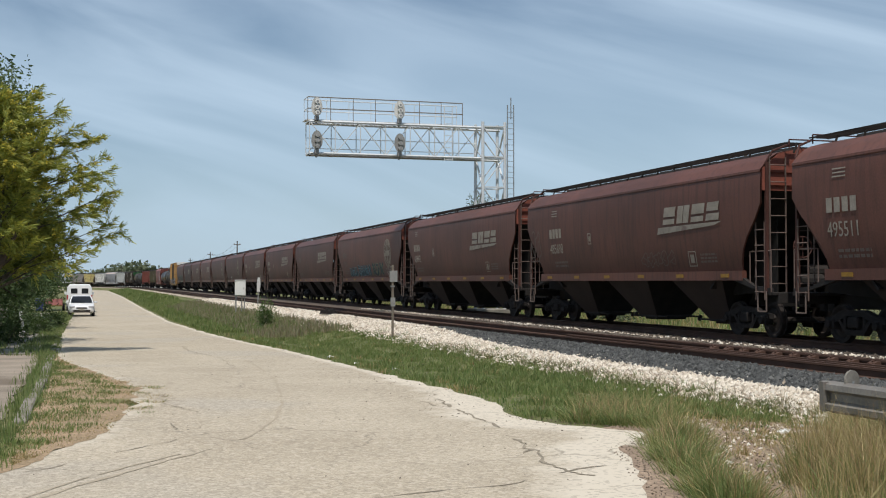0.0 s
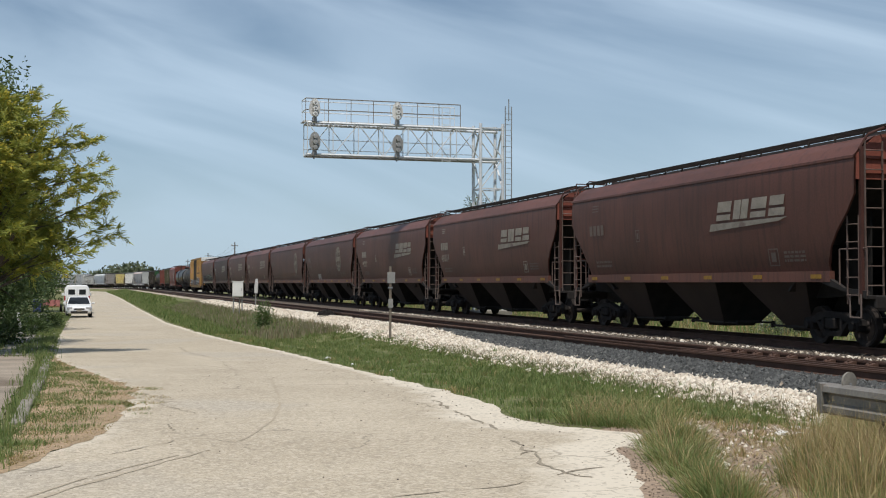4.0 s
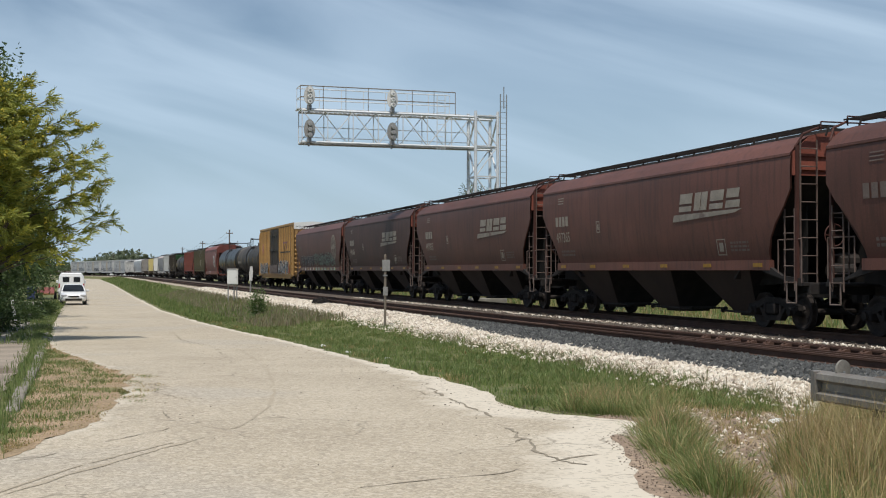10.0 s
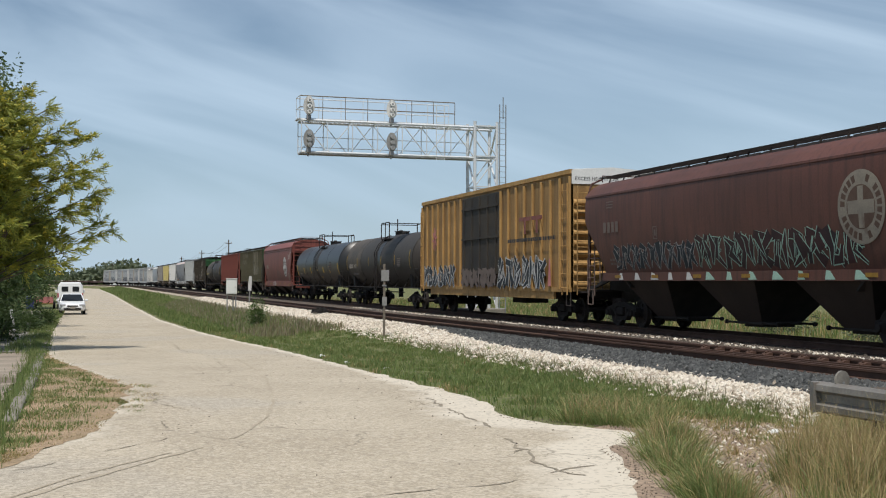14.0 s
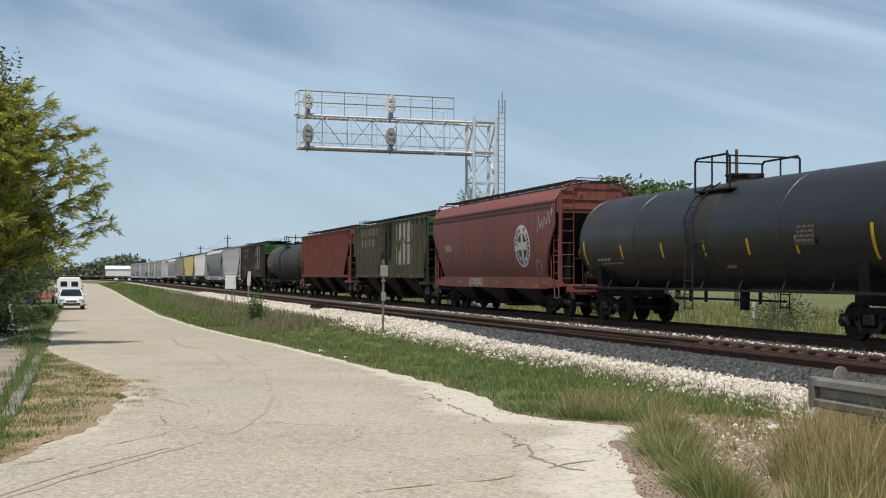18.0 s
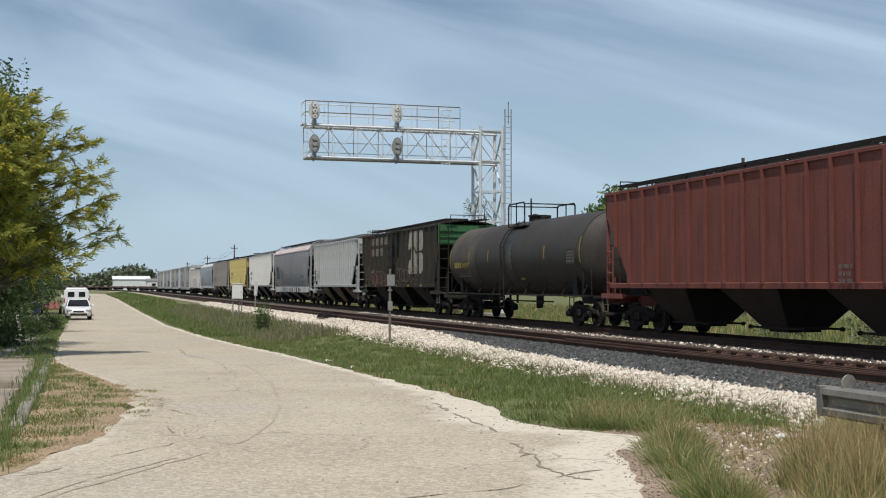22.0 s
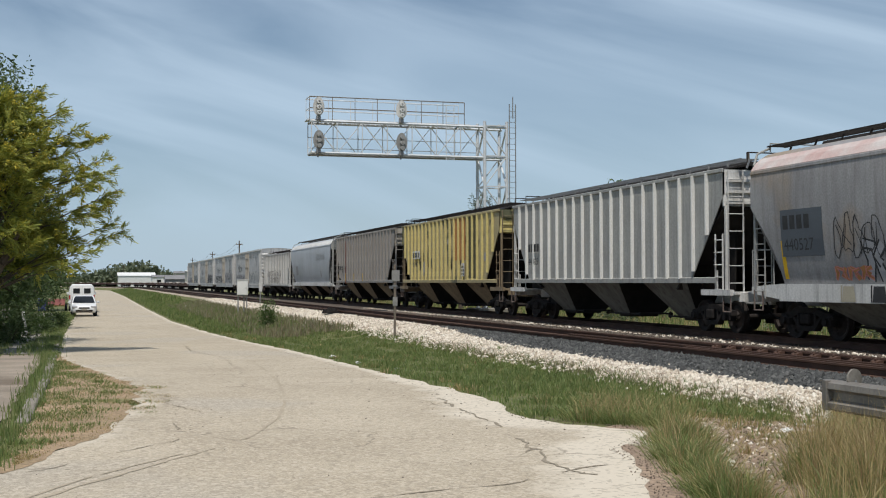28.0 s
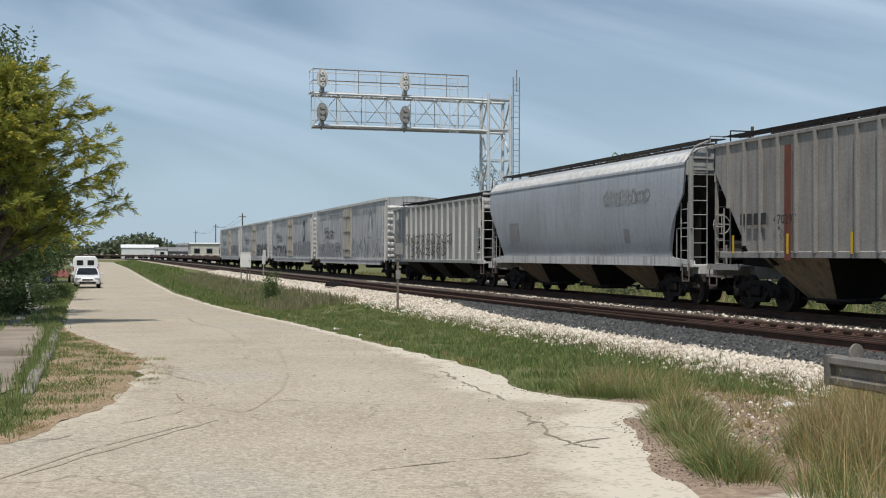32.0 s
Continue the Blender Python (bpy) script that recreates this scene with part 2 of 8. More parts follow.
def road_surface():
    """Chip-seal: tan binder, pale chips, a net of fine cracks, bare limestone where the edge is worn."""
    m = surface("pale chip-seal road", (0.455, 0.392, 0.297), (0.375, 0.318, 0.236), 0.92, scale=0.45, fine=48, bump=0.22, c=(0.40, 0.352, 0.28), cut=0.54, fine_amount=0.28, depth=0.008)
    n, k = m.node_tree.nodes, m.node_tree.links
    bs = n["Principled BSDF"]
    src = bs.inputs["Base Color"].links[0].from_socket
    co = n.new("ShaderNodeTexCoord").outputs["Object"]

    def limits(value, lo, hi, a, b):
        q = n.new("ShaderNodeMapRange")
        for key, v in (("From Min", lo), ("From Max", hi), ("To Min", a), ("To Max", b)):
            q.inputs[key].default_value = v
        k.new(value, q.inputs["Value"])
        return q.outputs["Result"]

    def math2(op, a, b):
        q = n.new("ShaderNodeMath")
        q.operation = op
        for i, v in enumerate((a, b)):
            if isinstance(v, float):
                q.inputs[i].default_value = v
            else:
                k.new(v, q.inputs[i])
        return q.outputs[0]

    def blend(fac, a, b):
        q = n.new("ShaderNodeMix")
        q.data_type = "RGBA"
        k.new(fac, q.inputs["Factor"])
        k.new(a, q.inputs["A"])
        q.inputs["B"].default_value = (*b, 1)
        return q.outputs["Result"]

    def noise_of(scale, detail):
        q = n.new("ShaderNodeTexNoise")
        q.inputs["Scale"].default_value, q.inputs["Detail"].default_value = scale, detail
        k.new(co, q.inputs["Vector"])
        return q
    # worn edge
    at = n.new("ShaderNodeAttribute")
    at.attribute_name = "wear"
    worn = math2("MULTIPLY", limits(math2("ADD", math2("MULTIPLY", at.outputs["Fac"], 0.75), noise_of(1.6, 8.0).outputs["Fac"]), 0.70, 1.05, 0.0, 0.85), 1.0)
    col = blend(worn, src, (0.62, 0.555, 0.45))
    # chips
    vo = n.new("ShaderNodeTexVoronoi")
    vo.inputs["Scale"].default_value = 26.0
    k.new(co, vo.inputs["Vector"])
    chip = n.new("ShaderNodeSeparateColor")
    k.new(vo.outputs["Color"], chip.inputs["Color"])
    col = blend(limits(chip.outputs["Red"], 0.72, 0.80, 0.0, 0.42), col, (0.60, 0.53, 0.42))
    col = blend(limits(chip.outputs["Green"], 0.82, 0.88, 0.0, 0.38), col, (0.22, 0.19, 0.145))
    # fine crack net, broken by patches
    wob = noise_of(1.2, 4.0)
    mx = n.new("ShaderNodeVectorMath")
    mx.operation = "MULTIPLY_ADD"
    mx.inputs[1].default_value = (1.1, 1.1, 0.0)
    k.new(wob.outputs["Color"], mx.inputs[0])
    k.new(co, mx.inputs[2])
    cv = n.new("ShaderNodeTexVoronoi")
    cv.feature, cv.voronoi_dimensions = "DISTANCE_TO_EDGE", "2D"
    cv.inputs["Scale"].default_value = 0.62
    k.new(mx.outputs["Vector"], cv.inputs["Vector"])
    line = math2("MULTIPLY", limits(cv.outputs["Distance"], 0.004, 0.016, 0.62, 0.0), limits(noise_of(0.42, 3.0).outputs["Fac"], 0.47, 0.58, 0.0, 1.0))
    col = blend(line, col, (0.19, 0.165, 0.125))
    k.new(col, bs.inputs["Base Color"])
    return m


M["road"] = road_surface()
M["crack"] = surface("dark road crack", (0.21, 0.18, 0.135), (0.31, 0.265, 0.20), 0.95, scale=8, fine=40, bump=0.2)
M["tyre_mark"] = surface("faint tyre mark", (0.365, 0.310, 0.232), (0.415, 0.355, 0.268), 0.95, scale=3, fine=40, bump=0.2)
M["soil"] = surface("dry grass and soil", (0.105, 0.122, 0.045), (0.165, 0.155, 0.068), 0.95, scale=0.12, fine=9, bump=0.6, c=(0.22, 0.18, 0.10), cut=0.66, fine_amount=0.35, depth=0.05)
M["dirt"] = surface("bare brown dirt", (0.335, 0.25, 0.178), (0.235, 0.172, 0.125), 0.95, scale=1.8, fine=18, bump=0.6, c=(0.55, 0.49, 0.40), cut=0.60, fine_amount=0.3, depth=0.03)
M["tan_dirt"] = surface("tan dirt and dead grass", (0.37, 0.265, 0.17), (0.27, 0.20, 0.12), 0.95, scale=1.4, fine=22, bump=0.6, c=(0.18, 0.17, 0.07), cut=0.60, fine_amount=0.35, depth=0.02)
M["kerb"] = surface("pale kerb concrete", (0.29, 0.26, 0.215), (0.20, 0.18, 0.145), 0.9, scale=2.0, fine=30, bump=0.25)
M["paving"] = surface("worn pale paving", (0.33, 0.275, 0.215), (0.21, 0.175, 0.135), 0.92, scale=0.8, fine=25, bump=0.3, c=(0.17, 0.135, 0.10), cut=0.60)
M["concrete"] = surface("weathered concrete", (0.27, 0.25, 0.215), (0.17, 0.155, 0.13), 0.9, scale=2.0, fine=30, bump=0.25)


def leafy(name, cols, rough=0.65):
    """Leaves and blades: colour varies from piece to piece of the mesh, light passes through a little."""
    m = bpy.data.materials.new(name)
    m.use_nodes = True
    n, k = m.node_tree.nodes, m.node_tree.links
    bs = n["Principled BSDF"]
    bs.inputs["Roughness"].default_value = rough
    ge, rp = n.new("ShaderNodeNewGeometry"), n.new("ShaderNodeValToRGB")
    while len(rp.color_ramp.elements) < len(cols):
        rp.color_ramp.elements.new(0.5)
    for i, c in enumerate(cols):
        rp.color_ramp.elements[i].position = i / (len(cols) - 1)
        rp.color_ramp.elements[i].color = (*c, 1)
    k.new(ge.outputs["Random Per Island"], rp.inputs["Fac"])
    k.new(rp.outputs["Color"], bs.inputs["Base Color"])
    tr, ad = n.new("ShaderNodeBsdfTranslucent"), n.new("ShaderNodeMixShader")
    k.new(rp.outputs["Color"], tr.inputs["Color"])
    ad.inputs["Fac"].default_value = 0.3
    k.new(bs.outputs["BSDF"], ad.inputs[1])
    k.new(tr.outputs["BSDF"], ad.inputs[2])
    k.new(ad.outputs["Shader"], n["Material Output"].inputs["Surface"])
    return m


M["grass"] = leafy("grass blades", [(0.085, 0.14, 0.034), (0.155, 0.215, 0.055), (0.20, 0.245, 0.075), (0.11, 0.165, 0.043), (0.22, 0.25, 0.085), (0.27, 0.27, 0.11)])
M["grass_dry"] = leafy("dry grass blades", [(0.22, 0.20, 0.06), (0.44, 0.34, 0.15), (0.54, 0.43, 0.22), (0.31, 0.20, 0.105), (0.19, 0.19, 0.055), (0.40, 0.265, 0.135)])
M["leaf_yellow"] = leafy("feathery yellow-green leaves", [(0.24, 0.275, 0.052), (0.32, 0.34, 0.06), (0.175, 0.215, 0.044), (0.48, 0.44, 0.07), (0.28, 0.305, 0.06)])
M["blossom"] = leafy("small yellow blossoms", [(0.60, 0.47, 0.04), (0.50, 0.40, 0.05), (0.42, 0.38, 0.06)])
# part of the canopy's shade is put into this dark green
M["leaf_dark"] = leafy("dark green leaves", [(0.052, 0.088, 0.026), (0.075, 0.120, 0.034), (0.100, 0.140, 0.044), (0.045, 0.072, 0.024)])
M["leaf_far"] = leafy("distant leaves", [(0.088, 0.112, 0.060), (0.112, 0.135, 0.072), (0.135, 0.152, 0.085)])
M["bark"] = surface("grey-brown bark", (0.12, 0.095, 0.075), (0.075, 0.06, 0.05), 0.95, scale=4, fine=30, bump=0.6, stretch=(1, 1, 0.2), depth=0.03)
M["bark_green"] = surface("green-brown twig bark", (0.13, 0.12, 0.06), (0.09, 0.085, 0.045), 0.9, scale=6, fine=40, bump=0.3)


# ---- building helpers ----
def part(name, bm, material, parent=None, label="", smooth=False, at=None):
    """Links a bmesh as one mesh object, under a thing or a part if one is given."""
    me = bpy.data.meshes.new(name)
    bmesh.ops.recalc_face_normals(bm, faces=bm.faces)
    bm.to_mesh(me)
    bm.free()
    if smooth:
        me.shade_smooth()
        me.set_sharp_from_angle(angle=radians(38))
    me.materials.append(M[material] if isinstance(material, str) else material)
    ob = new(name, me)
    if parent is not None:
        ob.parent = parent
    if at is not None:
        ob.matrix_basis = at
    if label:
        ob["label"] = label
    return ob


def again(ob, m, parent=None):
    """One more piece on the same mesh."""
    o = new(ob.name.split(".")[0], ob.data)
    o.parent = parent if parent is not None else ob.parent
    o.matrix_basis = m
    if "label" in ob:
        o["label"] = ob["label"]
    return o


def sheet(name, verts, faces, material, parent=None, smooth=False):
    me = bpy.data.meshes.new(name)
    me.from_pydata(verts, [], faces)
    me.update()
    if smooth:
        me.shade_smooth()
    me.materials.append(M[material] if isinstance(material, str) else material)
    ob = new(name, me)
    if parent is not None:
        ob.parent = parent
    return ob


def B():
    return bmesh.new()


def box(bm, c, s, m=None, bevel=0.0):
    """Adds a box of size s about c, turned by m; its edges are broken by bevel."""
    r = bmesh.ops.create_cube(bm, size=1.0, matrix=Matrix.Translation(c) @ (m or Matrix()) @ Matrix.Diagonal((*s, 1)))
    if bevel:
        es = list({e for v in r["verts"] for e in v.link_edges})
        bmesh.ops.bevel(bm, geom=es, offset=bevel, segments=1, affect="EDGES", profile=0.5)
    return bm


def rod(bm, p, q, r, n=6, r2=None):
    """Adds a round bar from p to q."""
    p, q = Vector(p), Vector(q)
    d = q - p
    bmesh.ops.create_cone(bm, cap_ends=True, segments=n, radius1=r, radius2=r if r2 is None else r2, depth=d.length,
                          matrix=Matrix.Translation((p + q) / 2) @ d.to_track_quat("Z", "Y").to_matrix().to_4x4())
    return bm


def bar(bm, p, q, w, h):
    """Adds a square bar from p to q."""
    p, q = Vector(p), Vector(q)
    d = q - p
    return box(bm, (p + q) / 2, (w, h, d.length), d.to_track_quat("Z", "Y").to_matrix().to_4x4())


def pipe(bm, pts, r, n=6):
    for p, q in zip(pts, pts[1:]):
        rod(bm, p, q, r, n)
    return bm


def prism(bm, pts, lo, hi, axis="x"):
    """Adds a prism: a polygon drawn in the other two axes, from lo to hi along axis."""
    i = "xyz".index(axis)

    def place(p, v):
        c = list(p)
        c.insert(i, v)
        return bm.verts.new(c)
    a, b = [place(p, lo) for p in pts], [place(p, hi) for p in pts]
    bm.faces.new(a)
    bm.faces.new(b[::-1])
    for j in range(len(pts)):
        bm.faces.new((a[j - 1], b[j - 1], b[j], a[j]))
    return bm


def loft(bm, rings, caps=True):
    """Joins rings of points into a closed skin."""
    vs = [[bm.verts.new(p) for p in ring] for ring in rings]
    for a, b in zip(vs, vs[1:]):
        for j in range(len(a)):
            bm.faces.new((a[j - 1], a[j], b[j], b[j - 1]))
    if caps:
        bm.faces.new(vs[0][::-1])
        bm.faces.new(vs[-1])
    return bm


def thing(name, label, category, m=None, group="", kind=""):
    ob = new(name)
    ob.empty_display_size = 0.3
    if m is not None:
        ob.matrix_basis = m
    return tagged(ob, label, category, group, kind)


# ---- the lie of the land: x across, y along the track, z from the rail tops ----
BEND, RADIUS = 293.0, 746.0  # the straight ends here, then the line curves to the left
MAIN, SIDE = 17.98, 12.75    # centre lines of the main and the near track


def ease(a, b, v):
    t = min(1.0, max(0.0, (v - a) / (b - a)))
    return t * t * (3 - 2 * t)


def off(x, y):
    """x as it would be beside a straight track."""
    return x + max(0.0, min(y, 760.0) - BEND) ** 2 / (2 * RADIUS) + max(0.0, y - 760.0) * 0.72


def land(x, y):
    base = -0.2 - 0.7 * ease(5, 60, y)
    u = off(x, y)
    if u < 9.6:
        z = base + (-0.5 - base) * ease(6.8, 9.6, u)
        return z + 0.03 * noise.noise((x * 0.5, y * 0.5, 0)) * ease(5.5, 7.0, u)
    if u < 11.6:
        return -0.5 + 0.3 * (u - 9.6) / 2
    if u < 20.6:
        return -0.2
    if u < 22.5:
        return -0.2 - 0.5 * (u - 20.6) / 1.9
    return -0.7 + 0.05 * noise.noise((x * 0.2, y * 0.2, 3))


def grid(name, xs, ys, lift, material, keep=None, parent=None):
    verts = [(x, y, land(x, y) + lift) for y in ys for x in xs]
    nx = len(xs)
    faces = [(j * nx + i, j * nx + i + 1, (j + 1) * nx + i + 1, (j + 1) * nx + i) for j in range(len(ys) - 1) for i in range(nx - 1)]
    return sheet(name, verts, faces, material, parent, smooth=True)


xs = [-2500, -900, -400, -200, -100, -60, -40, -28, -20, -15] + [-12 + 0.5 * i for i in range(72)] + [26, 30, 36, 45, 60, 90, 140, 220, 400, 900, 2500]
ys = [-400, -150, -60, -25, -12, -6, -2] + [0.75 * i for i in range(170)] + [130 + 6 * i for i in range(100)] + [760, 850, 1000, 1400, 2200, 4000]
ground = tagged(grid("ground", xs, ys, 0.0, "soil"), "dry grassy ground with patches of bare soil", "ground", kind="structure")


def between(rows, y):
    for (y0, x0), (y1, x1) in zip(rows, rows[1:]):
        if y <= y1:
            t = (y - y0) / (y1 - y0)
            return x0 + (x1 - x0) * max(0.0, t)
    return rows[-1][1]


ROAD_L = [(-30, -9), (0, -6.0), (8, -2.4), (11.4, -0.8), (12.7, -0.32), (14.1, 0.13), (15.7, 0.28), (17.2, 0.60), (18.6, 0.46), (20.6, 0.74), (23.4, 0.30), (31, -0.75), (39, -1.0), (51, -1.15), (80, -1.9), (172, -1.9), (345, -0.6), (430, -14)]
ROAD_R = [(-30, 2), (0, 3.0), (6, 3.7), (8.3, 4.16), (9.2, 4.45), (10.1, 4.80), (10.9, 5.02), (11.4, 5.42), (12.1, 6.0), (12.7, 5.65), (13.1, 5.28), (13.9, 5.12), (16, 5.46), (18, 5.62), (21.3, 5.55), (36, 5.66), (49.5, 5.35), (72, 4.5), (113, 4.5), (205, 4.9), (345, 4.4), (430, -7)]


def strip(name, left, right, ylist, across, lift, material, wob=0.12, label="", category="", kind="structure", freq=1.1):
    verts, faces = [], []
    for y in ylist:
        w = wob if y < 120 else 0.0
        a = between(left, y) + w * noise.noise((1.7, y * freq, 0)) + 0.5 * w * noise.noise((4.2, y * freq * 3.1, 0))
        b = between(right, y) + w * noise.noise((9.3, y * freq, 0)) + 0.5 * w * noise.noise((12.2, y * freq * 3.1, 0))
        for i in range(across + 1):
            x = a + (b - a) * i / across
            verts.append((x, y, land(x, y) + lift))
    n = across + 1
    for j in range(len(ylist) - 1):
        for i in range(across):
            faces.append((j * n + i, j * n + i + 1, (j + 1) * n + i + 1, (j + 1) * n + i))
    return tagged(sheet(name, verts, faces, material, smooth=True), label, category, kind=kind)


near_y = [-30, -15, -6] + [0.25 * i for i in range(0, 260)] + [65 + 0.75 * i for i in range(90)] + [135 + 6 * i for i in range(49)]
road = strip("road", ROAD_L, ROAD_R, near_y, 30, 0.012, "road", 0.16, "pale worn chip-seal road with cracks and ragged edges", "road")


# bare limestone shows along the edges, most of all at the corner
wear = []
for v in road.data.vertices:
    x, y = v.co.x, v.co.y
    reach = 0.42 + 1.1 * ease(24, 13, y) * ease(5, 8, y)
    wear.append(max(ease(reach, 0.05, between(ROAD_R, y) - x), 0.5 * ease(0.6, 0.0, x - between(ROAD_L, y))))
road.data.attributes.new("wear", "FLOAT", "POINT").data.foreach_set("value", wear)


# ---- the tracks ----
def near_rail(y):
    """The near track swings in towards the main line close to the crossing."""
    return SIDE + 0.75 * max(0.0, (50.0 - y) / 35.0) ** 2 * (1 if y > -20 else 0) if y > -20 else SIDE + 3.0


def bend(s):
    """Place and heading of the main line's centre at s metres along it."""
    if s <= BEND:
        return MAIN, s, 0.0
    a = (s - BEND) / RADIUS
    return MAIN - RADIUS * (1 - math.cos(a)), BEND + RADIUS * math.sin(a), a


def rail_bar(name, line, parent, head="rail"):
    """A rail of the true section, swept along a line of (x, y, z) points on its head's middle."""
    prof = [(-0.036, 0.0), (0.036, 0.0), (0.036, -0.035), (0.009, -0.05), (0.009, -0.145), (0.07, -0.16), (0.07, -0.172), (-0.07, -0.172), (-0.07, -0.16), (-0.009, -0.145), (-0.009, -0.05), (-0.036, -0.035)]
    verts, faces = [], []
    for i, p in enumerate(line):
        a, b = Vector(line[max(0, i - 1)]), Vector(line[min(len(line) - 1, i + 1)])
        d = (b - a).normalized()
        side = Vector((d.y, -d.x, 0))
        for u, v in prof:
            q = Vector(p) + side * u
            verts.append((q.x, q.y, p[2] + v))
    n = len(prof)
    for i in range(len(line) - 1):
        for j in range(n):
            faces.append((i * n + j, i * n + (j + 1) % n, (i + 1) * n + (j + 1) % n, (i + 1) * n + j))
    return sheet(name, verts, faces, head, parent)


ysteps = [-40 + 5 * i for i in range(67)] + [295 + 8 * i for i in range(52)]
main_track = thing("main_track", "rusty rails of the main line on dark ballast under the train", "railway track", kind="structure")
side_track = thing("near_track", "rusty empty railway track beside the main line", "railway track", kind="structure")
for k in (-0.7525, 0.7525):
    line = []
    for s in ysteps:
        x, y, a = bend(s)
        line.append((x + k * math.cos(a), y + k * math.sin(a), 0.0))
    rail_bar("rail", line, main_track)
    line = []
    for s in [-20 + 2 * i for i in range(40)] + ysteps[22:]:
        x, y, a = bend(s)
        x += near_rail(s) - MAIN
        line.append((x + k * math.cos(a), y + k * math.sin(a), 0.0))
    rail_bar("rail", line, side_track)
tie_bm = box(B(), (0, 0, 0), (2.6, 0.23, 0.17), bevel=0.012)
tie = part("sleeper", tie_bm, "tie", side_track, at=pose(near_rail(0), 0, -0.265))
for i in range(1, 150):
    y = i * 0.53
    again(tie, pose(near_rail(y), y, -0.262 + 0.006 * math.sin(i * 2.3), 0, 0, 0.8 * math.sin(i * 1.7)))
far_bm = B()
for i in range(150, 420):
    y = i * 0.53
    box(far_bm, (near_rail(y), y, -0.265), (2.6, 0.23, 0.17))
tagged(part("far_sleepers", far_bm, "tie", side_track), kind="stuff")
tie_main = again(tie, pose(MAIN, 10, -0.265), main_track)
for i in range(1, 130):
    again(tie, pose(MAIN, 10 + i * 0.53, -0.264), main_track)
# switch: closure rails, guard rail and braced plates towards the crossing
for dx, y0, y1 in ((0.62, -6, 31), (0.30, -6, 24), (1.62, 4, 27)):
    line = [(near_rail(y) - 0.7525 + dx + 0.006 * (31 - y) * dx, y, -0.005) for y in [y0 + (y1 - y0) * i / 14 for i in range(15)]]
    rail_bar("switch_rail", line, side_track)
brace = B()
prism(brace, [(0.03, -0.17), (0.20, -0.17), (0.17, -0.05), (0.10, -0.02), (0.03, -0.02)], -0.11, 0.11, "y")
box(brace, (0.10, 0, -0.165), (0.34, 0.30, 0.03))
rod(brace, (0.15, 0, -0.10), (0.23, 0, -0.09), 0.05, 8)
rod(brace, (0.12, 0.0, -0.04), (0.13, 0.0, 0.0), 0.03, 6)
plate = part("rail_brace", brace, "rail", side_track, at=pose(near_rail(9) + 0.7525, 9, 0, 0, 0, 180))
for i in range(1, 26):
    y = 9 + i * 0.62
    again(plate, pose(near_rail(y) + 0.7525, y, 0, 0, 0, 180))

# ballast: a dark bed under the tracks, white limestone and grey stone on the shoulder
def bed(name, u0, u1, ylist, lift, material, label, wob=0.1):
    verts, faces, n = [], [], 7
    for y in ylist:
        a = (u0(y) if callable(u0) else u0) + wob * noise.noise((y * 0.8, 2.5, 0))
        b = (u1(y) if callable(u1) else u1) + wob * noise.noise((y * 0.8, 7.5, 0))
        sh = max(0.0, y - BEND) ** 2 / (2 * RADIUS)
        for i in range(n):
            x = a + (b - a) * i / (n - 1) - sh
            verts.append((x, y, land(x, y) + lift))
    for j in range(len(ylist) - 1):
        for i in range(n - 1):
            faces.append((j * n + i, j * n + i + 1, (j + 1) * n + i + 1, (j + 1) * n + i))
    return tagged(sheet(name, verts, faces, material, smooth=True), label, "ballast", kind="structure")


by = [-30 + 1.0 * i for i in range(160)] + [130 + 6 * i for i in range(100)]
bed("track_bed", 11.3, 20.4, by, 0.02, "ballast_bed", "dark soiled ballast bed between and under the tracks")
bed("white_ballast", lambda y: 9.9 if y < 60 else 9.9 + 0.8 * ease(60, 110, y), lambda y: 11.5, by, 0.03, "ballast_white", "white crushed limestone on the track's shoulder")
bed("grey_ballast", lambda y: 10.88 + 1.0 * ease(29, 43, y), lambda y: 12.1, [-30 + 1.0 * i for i in range(72)], 0.045, "ballast_grey", "grey crushed stone along the near rail")



# ---- the train: each car's y runs along the track, its near side is -x ----
SHARED = {}
# near-black that stands in for the shade under and inside the hoppers
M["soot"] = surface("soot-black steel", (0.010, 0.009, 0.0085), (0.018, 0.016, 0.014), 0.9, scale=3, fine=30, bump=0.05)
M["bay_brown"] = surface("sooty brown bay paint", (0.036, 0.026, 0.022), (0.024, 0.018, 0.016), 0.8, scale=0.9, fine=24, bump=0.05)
TREAD = 0.457


def shared(key, make, material, parent, m, label="", smooth=False):
    """A piece that many cars have: the first call builds its mesh, later ones use it again."""
    if key not in SHARED:
        ob = part(key, make(), material, parent, label, smooth, m)
        SHARED[key] = ob
        return ob
    return again(SHARED[key], m, parent)


def make_bolster():
    bm = box(B(), (0, 0, 0.52), (2.3, 0.40, 0.26), bevel=0.03)
    rod(bm, (0, 0, 0.6), (0, 0, 0.78), 0.2, 10)
    for x in (-0.98, 0.98):
        for dy in (-0.16, 0, 0.16):
            rod(bm, (x, dy, 0.27), (x, dy, 0.47), 0.06, 7)
    return bm


